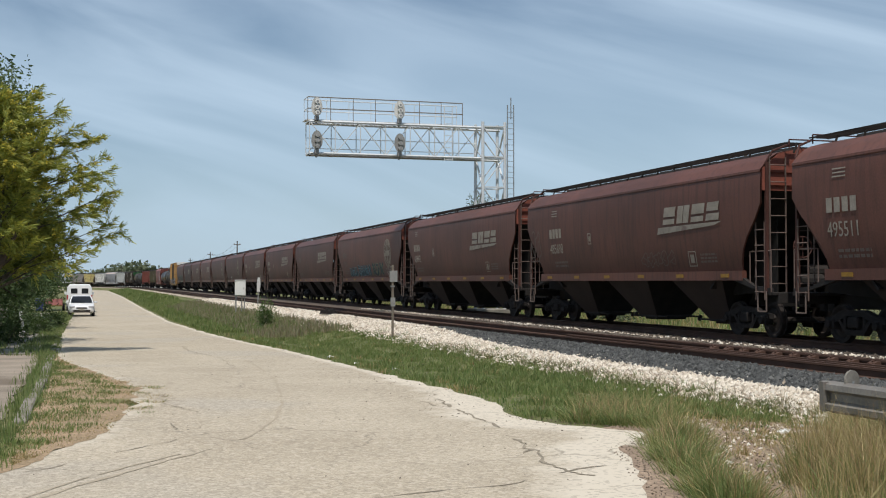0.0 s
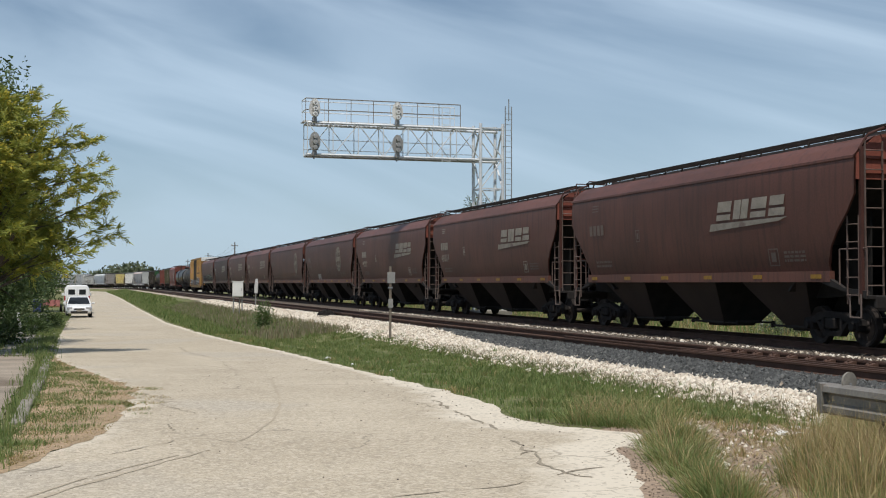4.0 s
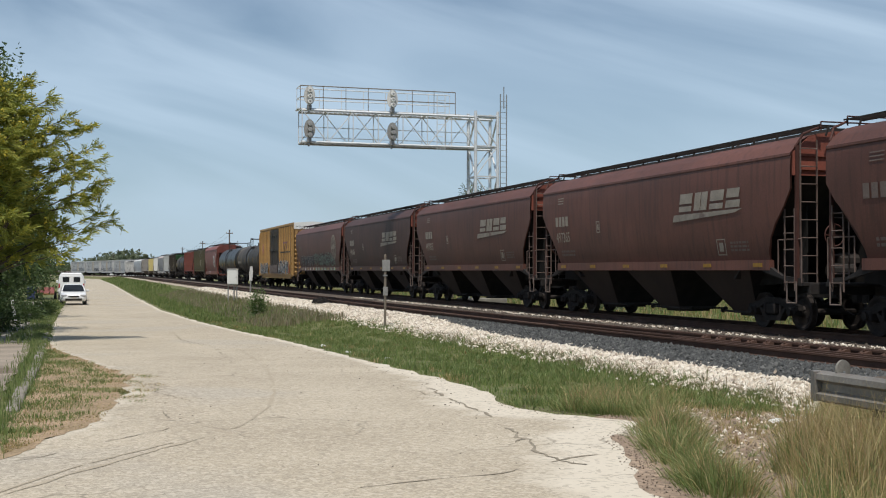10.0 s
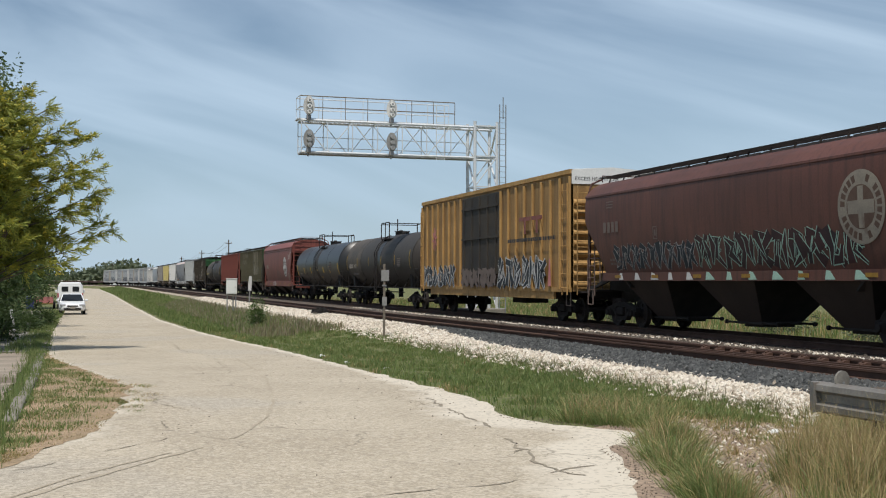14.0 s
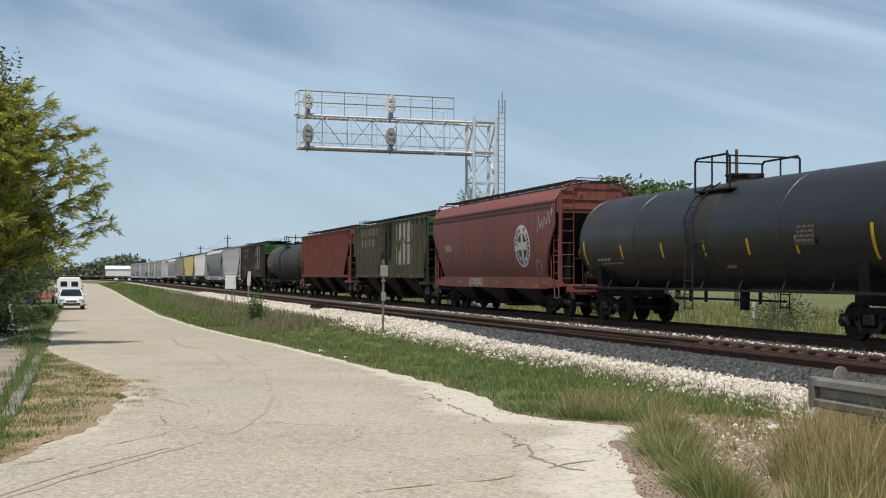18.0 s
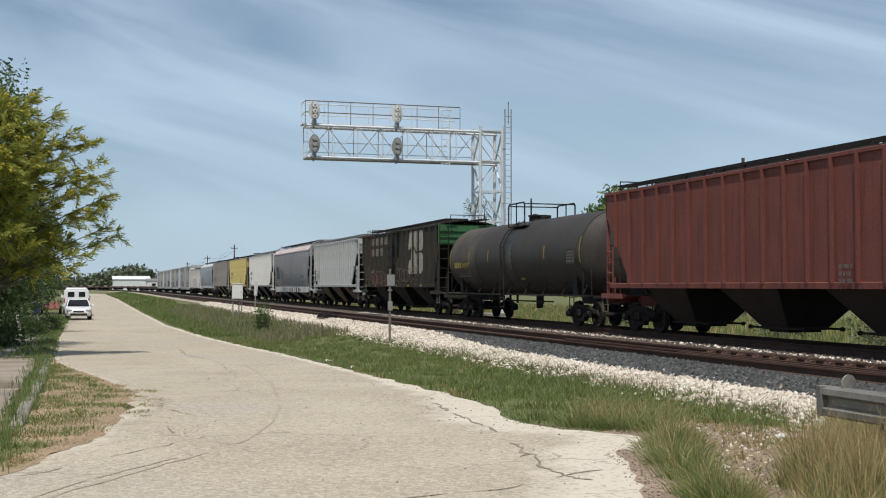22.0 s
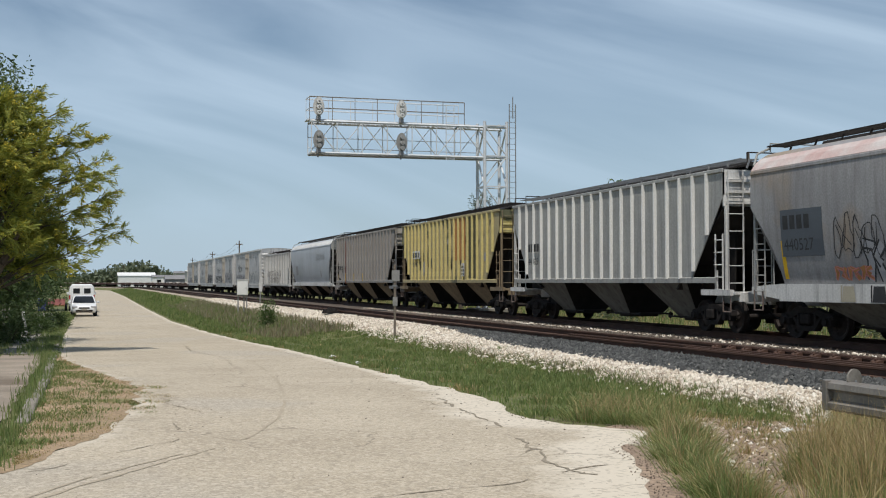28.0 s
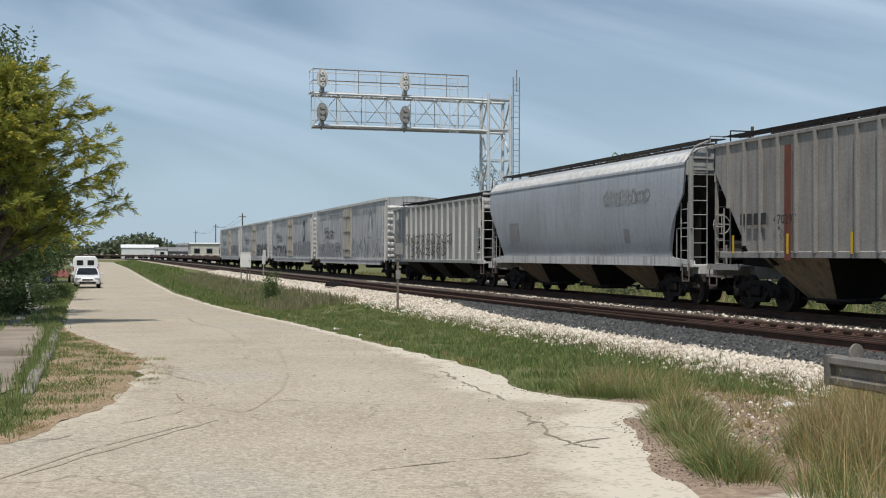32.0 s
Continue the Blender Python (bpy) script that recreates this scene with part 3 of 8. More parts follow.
def make_sideframe():
    """A cast side frame: arched top chord, dropped middle, two windows, axle boxes at the ends."""
    bm = B()
    w = 0.09
    top = [(-1.12, 0.50), (-1.10, 0.62), (-0.75, 0.68), (-0.35, 0.80), (0.35, 0.80), (0.75, 0.68), (1.10, 0.62), (1.12, 0.50), (0.66, 0.52), (0.30, 0.66), (-0.30, 0.66), (-0.66, 0.52)]
    prism(bm, top, -w, w)
    prism(bm, [(-0.62, 0.55), (-0.34, 0.22), (0.34, 0.22), (0.62, 0.55), (0.50, 0.55), (0.26, 0.34), (-0.26, 0.34), (-0.50, 0.55)], -w, w)
    for s in (-1, 1):
        box(bm, (0, s * 0.36, 0.50), (0.2, 0.10, 0.36), bevel=0.02)
        box(bm, (0, s * 0.89, 0.47), (0.26, 0.30, 0.24), bevel=0.03)
        rod(bm, (-0.20, s * 0.89, 0.46), (0.05, s * 0.89, 0.46), 0.10, 10)
        for k in (-0.06, 0.06):
            rod(bm, (-0.21, s * 0.89 + k, 0.46 + k), (-0.17, s * 0.89 + k, 0.46 + k), 0.02, 5)
    return bm


def make_wheelset():
    bm = B()
    for s in (-1, 1):
        x = s * 0.75
        prof = [(0.10, -0.02), (0.14, -0.10), (0.16, -0.03), (0.33, -0.015), (0.40, -0.06), (TREAD, -0.06), (TREAD, 0.05), (TREAD + 0.025, 0.06), (TREAD + 0.02, 0.085), (0.36, 0.085), (0.33, 0.02), (0.14, 0.02)]
        n = 24
        vs = [[bm.verts.new((x - s * d * -1, r * math.cos(2 * math.pi * i / n), r * math.sin(2 * math.pi * i / n))) for r, d in [(r, -d) for r, d in prof]] for i in range(n)]
        for i in range(n):
            for j in range(len(prof)):
                bm.faces.new((vs[i - 1][j - 1], vs[i][j - 1], vs[i][j], vs[i - 1][j]))
    rod(bm, (-0.98, 0, 0), (0.98, 0, 0), 0.08, 10)
    for s in (-1, 1):  # raised marks cast into the plate
        for i in range(3):
            a = i * 2.1
            box(bm, (s * 0.80, 0.26 * math.cos(a), 0.26 * math.sin(a)), (0.02, 0.09, 0.05))
    return bm


AXLES = []


def add_trucks(car, at):
    for y in (-at, at):
        t = shared("truck", make_bolster, "truck", car, pose(0, y, 0))
        for x in (-1.0, 1.0):
            shared("sideframe", make_sideframe, "truck", t, pose(x, 0, 0))
        for dy in (-0.89, 0.89):
            shared("wheelset", make_wheelset, "wheel", t, pose(0, dy, TREAD))


def make_coupler():
    bm = box(B(), (0, 0.25, 0.87), (0.16, 0.7, 0.18), bevel=0.02)
    prism(bm, [(-0.18, 0.55), (0.18, 0.55), (0.22, 0.80), (0.05, 0.88), (-0.20, 0.80)], 0.72, 1.02, "z")
    pipe(bm, [(0.25, 0.0, 0.95), (0.28, 0.35, 0.55), (0.22, 0.65, 0.42), (0.1, 0.85, 0.5)], 0.022, 5)
    return bm


def add_couplers(car, half):
    shared("coupler", make_coupler, "truck", car, pose(0, half - 0.85, 0))
    shared("coupler", make_coupler, "truck", car, pose(0, -half + 0.85, 0, 0, 0, 180))


def ladder_bm(z0, z1, width, rungs, r=0.017, rail=0.05):
    bm = B()
    for s in (-1, 1):
        bar(bm, (0, s * width / 2, z0), (0, s * width / 2, z1), rail, 0.02)
    for i in range(rungs):
        z = z0 + (z1 - z0) * (i + 0.5) / rungs
        rod(bm, (-0.03, -width / 2, z), (-0.03, width / 2, z), r, 5)
    return bm


def stirrup_bm():
    bm = B()
    pipe(bm, [(0, -0.2, 1.15), (0, -0.2, 0.62), (0, 0.2, 0.62), (0, 0.2, 1.15)], 0.02, 5)
    return bm


def bay_bm(pitch, zs, wt=1.40, wb=0.80, zlow=0.36):
    """One hopper bay: a trough whose slopes run from the ridges inside the car down to the outlet gate."""
    low, mid, ridge = 0.58, 1.48, pitch / 2 - 0.01
    zr = zs + (ridge - mid) * 1.5
    return loft(B(), [[(-w, -d, z), (w, -d, z), (w, d, z), (-w, d, z)] for w, d, z in ((wt - 0.10, ridge, zr), (wt, mid, zs), (wb, low, zlow))])


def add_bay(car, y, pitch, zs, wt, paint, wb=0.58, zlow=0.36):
    """A bay: slopes painted shade-black, painted outer sheets and an outlet gate."""
    # underbody shade is put into the slopes' near-black colour
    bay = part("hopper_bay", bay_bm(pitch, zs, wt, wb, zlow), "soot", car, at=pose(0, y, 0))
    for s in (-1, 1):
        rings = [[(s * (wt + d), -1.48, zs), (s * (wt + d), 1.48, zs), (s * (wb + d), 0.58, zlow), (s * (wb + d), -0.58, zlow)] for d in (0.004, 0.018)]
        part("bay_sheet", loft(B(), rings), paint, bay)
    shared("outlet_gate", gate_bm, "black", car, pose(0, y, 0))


def gate_bm():
    """The outlet gate under a bay: a dark channel with two capstan rods that stick out at its ends."""
    bm = box(B(), (0, 0, 0.38), (1.24, 1.24, 0.12), bevel=0.015)
    box(bm, (0, 0, 0.29), (1.0, 0.9, 0.07), bevel=0.01)
    for x in (-0.56, 0.56):
        rod(bm, (x, -1.3, 0.36), (x, 1.3, 0.36), 0.03, 6)
        for s in (-1, 1):
            rod(bm, (x, s * 1.24, 0.36), (x, s * 1.32, 0.36), 0.06, 8)
    return bm


def running_board_bm(half, w=0.62, z=4.52, side=0.62):
    """Two gratings either side of the hatches, on brackets, with slats that can be told apart from close by."""
    bm = B()
    for s in (-1, 1):
        for k in (-1, 1):
            bar(bm, (s * side + k * 0.26, -half, z), (s * side + k * 0.26, half, z), 0.03, 0.035)
        n = int(half * 2 / 0.18)
        for i in range(n):
            y = -half + 2 * half * (i + 0.5) / n
            box(bm, (s * side, y, z), (0.52, 0.05, 0.025))
        for i in range(int(half * 2 / 1.1) + 1):
            y = -half + i * 1.1
            bar(bm, (s * side, y, z), (s * (side + 0.1), y, z - 0.26), 0.04, 0.04)
    return bm


def hatch_bm(length, z=4.36):
    return prism(B(), [(-0.30, z), (0.30, z), (0.24, z + 0.13), (-0.24, z + 0.13)], -length / 2, length / 2, "y")


CURVED = [(1.40, 0), (1.475, 0.09), (1.535, 0.20), (1.58, 0.32), (1.612, 0.45), (1.63, 0.58), (1.635, 0.70), (1.625, 0.79), (1.61, 0.835), (1.635, 0.84), (1.63, 0.86), (1.60, 0.868), (1.46, 0.925), (1.30, 0.965), (1.10, 1.0)]


def curved_hopper(name, label, half, paint, end_paint, roof_paint=None, bays=3, group="", reflect=True, sill_paint=None, dark="black", ladder_paint=None,
                  zlow=1.70, ztop=4.78, sill=(1.50, 1.76), bay_paint=None, eave=None, platform_paint=None, rung_paint=None):
    """A covered hopper with curved sides: shell, roof with hatches and gratings, slope sheets, bays, end frames, trucks."""
    car = thing(name, label, "freight car", group=group)
    h = half - 0.70
    ladder_paint, roof_paint, sill_paint = ladder_paint or end_paint, roof_paint or paint, sill_paint or paint
    platform_paint, rung_paint = platform_paint or sill_paint, rung_paint or ladder_paint
    prof = [(x, zlow + f * (ztop - zlow)) for x, f in CURVED]
    knee = 3.35

    def reach(z):
        return h if z > knee else h - 1.22 * math.sin(math.pi / 2 * (knee - z) / (knee - zlow))
    for s in (-1, 1):
        rings = []
        for e in (-1, 1):
            outer = [(s * x, e * reach(z), z) for x, z in prof]
            inner = [(s * (x - 0.05), e * reach(z), z) for x, z in prof[::-1]]
            rings.append(outer + inner)
        part("side_sheet", loft(B(), rings), paint, car, smooth=True)
        if eave:
            edge = [(x + 0.008, z + 0.006) for x, z in prof[11:14]]
            part("eave_band", loft(B(), [[(s * x, e * h, z) for x, z in edge] + [(s * (x - 0.02), e * h, z - 0.01) for x, z in edge[::-1]] for e in (-1, 1)]), eave, car)
        si = B()
        prism(si, [(s * 1.36, sill[0]), (s * 1.50, sill[0]), (s * 1.50, sill[1]), (s * 1.36, sill[1])], -(half - 1.82), half - 1.82, "y")
        part("side_sill", si, sill_paint, car)
    roof = [(-1.11, ztop - 0.01), (-0.85, ztop + 0.06), (-0.42, ztop + 0.13), (0.42, ztop + 0.13), (0.85, ztop + 0.06), (1.11, ztop - 0.01)]
    part("roof", prism(B(), roof, -h, h, "y"), roof_paint, car)
    part("running_board", running_board_bm(h + 0.25, z=ztop + 0.24, side=0.70), dark, car, "dark steel grating")
    for i in range(4):
        shared("hatch_cover", lambda: hatch_bm(3.7, 0.0), dark, car, pose(0, -5.9 + i * 3.93, ztop + 0.12))
    for s in (-1, 1):
        e = B()
        prism(e, [(-1.58, knee + 0.45), (1.58, knee + 0.45), (1.56, ztop - 0.42), (1.10, ztop - 0.02), (0.42, ztop + 0.12), (-0.42, ztop + 0.12), (-1.10, ztop - 0.02), (-1.56, ztop - 0.42)], s * (h - 0.05), s * (h + 0.02), "y")
        for z in (knee + 0.62, knee + 0.95):
            box(e, (0, s * (h + 0.04), z), (2.7, 0.05, 0.07))
        part("end_panel", e, end_paint, car, "bright end panel")
        # slope sheet takes the dark steel, not the car's own paint
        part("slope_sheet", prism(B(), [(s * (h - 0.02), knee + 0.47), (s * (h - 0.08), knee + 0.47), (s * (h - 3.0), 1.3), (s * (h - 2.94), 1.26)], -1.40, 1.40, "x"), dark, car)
        pl = B()
        box(pl, (0, s * (half - 0.62), 1.16), (2.9, 0.42, 0.08), bevel=0.01)
        box(pl, (0, s * (half - 0.44), 1.05), (2.6, 0.10, 0.26), bevel=0.01)
        box(pl, (0, s * (half - 2.3), 0.98), (0.5, 3.4, 0.36), bevel=0.02)
        for x in (-1, 1):
            prism(pl, [(s * (half - 2.3), sill[0]), (s * (half - 0.5), 1.12), (s * (half - 0.5), 1.30), (s * (half - 1.3), 1.36), (s * (half - 2.3), sill[1])], x * 1.38, x * 1.48, "x")
        part("end_platform", pl, platform_paint, car)
        for x in (-1, 1):
            fr = B()
            bar(fr, (x * 1.46, s * (h + 0.03), 1.2), (x * 1.46, s * (h + 0.03), ztop - 0.25), 0.08, 0.08)
            part("corner_post", fr, ladder_paint, car)
            shared("stirrup", stirrup_bm, "letter_dim", car, pose(x * 1.5, s * (half - 0.85), 0.08))
            part("end_ladder", ladder_bm(1.2, ztop - 0.12, 0.46, 8, 0.015, 0.045), rung_paint, car, at=pose(x * 1.18, s * (h + 0.10), 0, 0, 0, 90))
            part("side_ladder", ladder_bm(1.0, 3.0, 0.42, 5, 0.015, 0.035), rung_paint, car, at=pose(x * 1.49, s * (h - 0.24), 0, 0, 0, 0 if x < 0 else 180))
            # added dark plate: closes the see-through end opening and keeps it black
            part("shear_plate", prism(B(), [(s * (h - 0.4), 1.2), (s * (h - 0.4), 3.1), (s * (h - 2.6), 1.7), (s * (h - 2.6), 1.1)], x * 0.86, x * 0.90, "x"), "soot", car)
            rail_ = B()
            pipe(rail_, [(x * 1.45, s * (half - 0.5), 1.2), (x * 1.45, s * (half - 0.5), 2.25), (x * 1.45, s * (half - 1.5), 2.25), (x * 1.45, s * (half - 1.5), 1.35)], 0.018, 5)
            part("handrail", rail_, rung_paint, car)
        top = B()
        pipe(top, [(-0.9, s * (h + 0.2), ztop + 0.1), (-0.9, s * (h + 0.2), ztop + 0.32), (0.9, s * (h + 0.2), ztop + 0.32), (0.9, s * (h + 0.2), ztop + 0.1)], 0.02, 5)
        for x in (-1, 1):
            pipe(top, [(x * 1.50, s * (h + 0.02), ztop - 0.30), (x * 1.34, s * (h + 0.12), ztop + 0.02), (x * 0.90, s * (h + 0.2), ztop + 0.20)], 0.03, 6)
        part("roof_handrail", top, ladder_paint, car)
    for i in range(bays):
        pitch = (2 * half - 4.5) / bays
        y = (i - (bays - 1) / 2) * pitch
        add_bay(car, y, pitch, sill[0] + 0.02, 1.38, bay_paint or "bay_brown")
    rim = [(-0.5 + 0.27 * math.cos(math.pi * i / 8), -(h + 0.16), 2.35 + 0.27 * math.sin(math.pi * i / 8)) for i in range(17)]
    bw = B()
    pipe(bw, rim, 0.018, 5)
    wheel = part("brake_wheel", bw, ladder_paint, car)
    for i in (0, 4, 8, 12):
        sp = B()
        rod(sp, (-0.5, -(h + 0.16), 2.35), rim[i], 0.014, 5)
        part("spoke", sp, ladder_paint, wheel)
    cy = B()
    rod(cy, (-0.2, -(h - 0.5), 1.5), (0.5, -(h - 0.5), 1.5), 0.17, 10)
    rod(cy, (0.3, -(h - 0.9), 1.75), (1.0, -(h - 0.9), 1.75), 0.2, 10)
    part("brake_cylinder", cy, dark, car)
    if reflect:
        for i in range(6):
            shared("reflector", lambda: box(B(), (0, 0, 0), (0.012, 0.42, 0.10)), "reflector", car, pose(-1.508, -6.4 + i * 2.56, (sill[0] + sill[1]) / 2), "yellow reflective strip")
    add_trucks(car, half - 2.35)
    add_couplers(car, half)
    return car


def ribbed_hopper(name, label, half, paint, rib_paint, end_paint, ribs=18, dark="black", roof_z=4.66, lower=1.52, bay_paint=None, bays=3, cut=3.3, ladder_paint=None, board="black", group=""):
    """A covered hopper with flat sides stiffened by posts; its side sheets are cut back slantwise at the lower ends."""
    car = thing(name, label, "freight car", group=group)
    h = half - 0.85
    ladder_paint = ladder_paint or end_paint
    w = 1.52
    zc, ends = (3.8, 0.85) if cut > 2 else (3.0, 0.12)
    for s in (-1, 1):
        bm = B()
        poly = [(-h, roof_z - 0.15), (h, roof_z - 0.15), (h, zc), (h - cut * 0.55, lower), (-(h - cut * 0.55), lower), (-h, zc)]
        prism(bm, poly, s * (w - 0.03), s * w)
        side = part("side_sheet", bm, paint, car)
        rb = B()
        prism(rb, [(s * w, roof_z - 0.24), (s * (w + 0.05), roof_z - 0.22), (s * (w + 0.05), roof_z - 0.14), (s * w, roof_z - 0.12)], -h, h, "y")
        prism(rb, [(s * w, lower - 0.12), (s * (w + 0.05), lower - 0.12), (s * (w + 0.05), lower + 0.02), (s * w, lower + 0.04)], -(h - 0.4), h - 0.4, "y")
        part("side_chord", rb, paint, car)
        for i in range(ribs):
            y = -h + ends + 2 * (h - ends) * i / (ribs - 1)
            z0 = lower if abs(y) < h - cut * 0.55 else lower + (abs(y) - (h - cut * 0.55)) / (cut * 0.55) * (zc - lower)
            r = B()
            prism(r, [(-0.03, z0), (0.03, z0), (0.03, roof_z - 0.2), (-0.03, roof_z - 0.2)], s * w, s * (w + 0.10))
            part("side_post", r, rib_paint, car, at=pose(0, y, 0))
    roof = [(-w - 0.02, roof_z - 0.16), (-w * 0.6, roof_z), (0, roof_z + 0.06), (w * 0.6, roof_z), (w + 0.02, roof_z - 0.16)]
    part("roof", prism(B(), roof, -h, h, "y"), dark, car)
    part("running_board", running_board_bm(h + 0.25, z=roof_z + 0.12, side=0.85), board, car)
    for i in range(4):
        part("hatch_cover", hatch_bm(3.6, roof_z + 0.05), dark, car, at=pose(0, -5.8 + i * 3.87, 0))
    for s in (-1, 1):
        e = B()
        prism(e, [(-w, 3.5), (w, 3.5), (w, roof_z - 0.16), (0, roof_z + 0.05), (-w, roof_z - 0.16)], s * (h - 0.05), s * h, "y")
        for z in (3.6, 3.9, 4.2):
            box(e, (0, s * (h + 0.03), z), (2.9, 0.06, 0.08))
        part("end_panel", e, end_paint, car)
        # slope sheet in the dark steel, unlike the side sheets
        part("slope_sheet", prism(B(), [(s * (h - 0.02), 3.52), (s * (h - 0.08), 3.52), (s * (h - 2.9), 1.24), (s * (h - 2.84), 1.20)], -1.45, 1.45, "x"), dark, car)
        pl = B()
        box(pl, (0, s * (half - 0.62), 1.12), (2.9, 0.42, 0.08), bevel=0.01)
        box(pl, (0, s * (half - 0.44), 1.02), (2.6, 0.10, 0.26), bevel=0.01)
        box(pl, (0, s * (half - 2.3), 0.98), (0.5, 3.4, 0.36), bevel=0.02)
        for x in (-1, 1):
            box(pl, (x * 1.48, s * (half - 1.3), 1.14), (0.12, 1.6, 0.16))
        part("end_platform", pl, ladder_paint, car)
        for x in (-1, 1):
            fr = B()
            bar(fr, (x * 1.44, s * h, 1.2), (x * 1.44, s * h, 3.52), 0.08, 0.08)
            bar(fr, (x * 1.44, s * (h - 0.52), 1.2), (x * 1.44, s * (h - 0.52), 1.75), 0.04, 0.04)
            part("corner_post", fr, ladder_paint, car)
            part("end_ladder", ladder_bm(1.16, roof_z - 0.2, 0.46, 7, 0.014, 0.06), ladder_paint, car, at=pose(x * 1.20, s * (h + 0.08), 0, 0, 0, 90))
            part("side_ladder", ladder_bm(1.05, 2.75, 0.40, 5, 0.016, 0.04), ladder_paint, car, at=pose(x * 1.50, s * (h - 0.30), 0, 0, 0, 0 if x < 0 else 180))
            # dark plate added here too, so that the open end stays black
            part("shear_plate", prism(B(), [(s * (h - 0.5), 1.2), (s * (h - 0.45), 2.9), (s * (h - 2.5), 1.7), (s * (h - 2.5), 1.1)], x * 0.86, x * 0.90, "x"), "soot", car)
            shared("stirrup", stirrup_bm, "letter_dim", car, pose(x * 1.5, s * (half - 0.75), 0))
        top = B()
        pipe(top, [(-0.9, s * (h + 0.2), roof_z), (-0.9, s * (h + 0.2), roof_z + 0.30), (0.9, s * (h + 0.2), roof_z + 0.30), (0.9, s * (h + 0.2), roof_z)], 0.02, 5)
        part("roof_handrail", top, dark, car)
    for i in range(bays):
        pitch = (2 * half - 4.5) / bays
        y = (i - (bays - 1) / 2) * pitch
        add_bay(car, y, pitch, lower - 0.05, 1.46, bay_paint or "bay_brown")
    add_trucks(car, half - 2.35)
    add_couplers(car, half)
    return car


def tank_car(name, label, half, radius=1.54, group="", skin="tank", tape="stripe", mid=0.0, axis=2.66, stripes=(7.9, 4.9, 1.9, -1.2, -4.3, -7.4), zmid=2.64, tall=1.0, short=0.50):
    """A tank car: barrel with dished ends, belly sill, saddle, mid ladder, railed top platform, dome."""
    car = thing(name, label, "tank car", group=group)
    h = half - 1.35
    n, rings = 40, []
    stations = [(-h - 0.52, 0.02), (-h - 0.49, 0.30), (-h - 0.40, 0.60), (-h - 0.24, 0.86), (-h, 1.0), (h, 1.0), (h + 0.24, 0.86), (h + 0.40, 0.60), (h + 0.49, 0.30), (h + 0.52, 0.02)]
    for y, k in stations:
        rings.append([(radius * k * math.cos(2 * math.pi * i / n), y, axis + radius * k * math.sin(2 * math.pi * i / n)) for i in range(n)])
    barrel = part("tank_barrel", loft(B(), rings), skin, car, smooth=True)
    for y in (-h, -h * 0.5, 0, h * 0.5, h):
        rg = [[((radius + d) * math.cos(2 * math.pi * i / n), y + e, axis + (radius + d) * math.sin(2 * math.pi * i / n)) for i in range(n)] for e, d in ((-0.04, 0), (-0.03, 0.012), (0.03, 0.012), (0.04, 0))]
        part("weld_band", loft(B(), rg, caps=False), skin, car)
    for s in (-1, 1):
        sill = B()
        box(sill, (0, s * (half - 2.3), 0.98), (0.5, 3.6, 0.34), bevel=0.02)
        box(sill, (0, s * (half - 0.55), 1.08), (2.7, 0.30, 0.10), bevel=0.01)
        prism(sill, [(-1.25, 1.15), (1.25, 1.15), (1.32, 2.1), (0.9, 1.45), (-0.9, 1.45), (-1.32, 2.1)], s * (half - 2.55), s * (half - 2.15), "y")
        part("end_sill", sill, "black", car)
    for s in (-1, 1):
        wl_ = B()
        bar(wl_, (s * 1.42, -(half - 0.6), 1.12), (s * 1.42, half - 0.6, 1.12), 0.16, 0.06)
        for i in range(9):
            y = -h + i * h / 4
            bar(wl_, (s * 1.42, y, 1.12), (s * 1.12, y + 0.12, 1.62), 0.03, 0.03)
        part("side_walk", wl_, "black", car)
        lad = B()
        for k in (-0.23, 0.23):
            pts = [(s * 1.56, k, 0.55), (s * 1.56, k, axis)] + [(s * (radius + 0.10) * math.cos(a), k, axis + (radius + 0.10) * math.sin(a)) for a in (0.3, 0.6, 0.9, 1.15)]
            pipe(lad, pts, 0.022, 5)
        lad = part("ladder", lad, "black", car, at=pose(0, mid, 0))
        steps = [(1.56, 0.6 + i * 0.38) for i in range(6)] + [((radius + 0.1) * math.cos(a), axis + (radius + 0.1) * math.sin(a)) for a in (0.25, 0.5, 0.75, 1.0)]
        for u, z in steps:
            shared("rung", lambda: rod(B(), (0, -0.23, 0), (0, 0.23, 0), 0.018, 5), "black", lad, pose(s * u, 0, z))
        for e in (-1, 1):
            hd = B()
            pipe(hd, [(s * 1.42, e * (half - 0.55), 1.12), (s * 1.42, e * (half - 0.55), 2.1), (s * 1.42, e * (half - 1.3), 2.1), (s * 1.42, e * (half - 1.3), 1.12)], 0.02, 5)
            part("end_handrail", hd, "black", car)
        for i, y in enumerate(stripes):
            y = max(-h, min(h, y))
            ln = tall if i in (0, len(stripes) - 1) else short
            arc = []
            for k in range(7):
                a = (zmid - axis + ln * (k / 6 - 0.5)) / radius
                arc.append([(s * (radius + d) * math.cos(a), y + e, axis + (radius + d) * math.sin(a)) for d, e in ((0.004, -0.05), (0.012, -0.05), (0.012, 0.05), (0.004, 0.05))])
            part("reflective_stripe", loft(B(), arc), tape, car, "yellow reflective stripe")
    top = axis + radius
    dome = B()
    rod(dome, (0, -0.2, top - 0.1), (0, -0.2, top + 0.16), 0.40, 16)
    rod(dome, (0, -0.2, top + 0.16), (0, -0.2, top + 0.21), 0.45, 16)
    rod(dome, (0, -1.0, top - 0.05), (0, -1.0, top + 0.16), 0.22, 12)
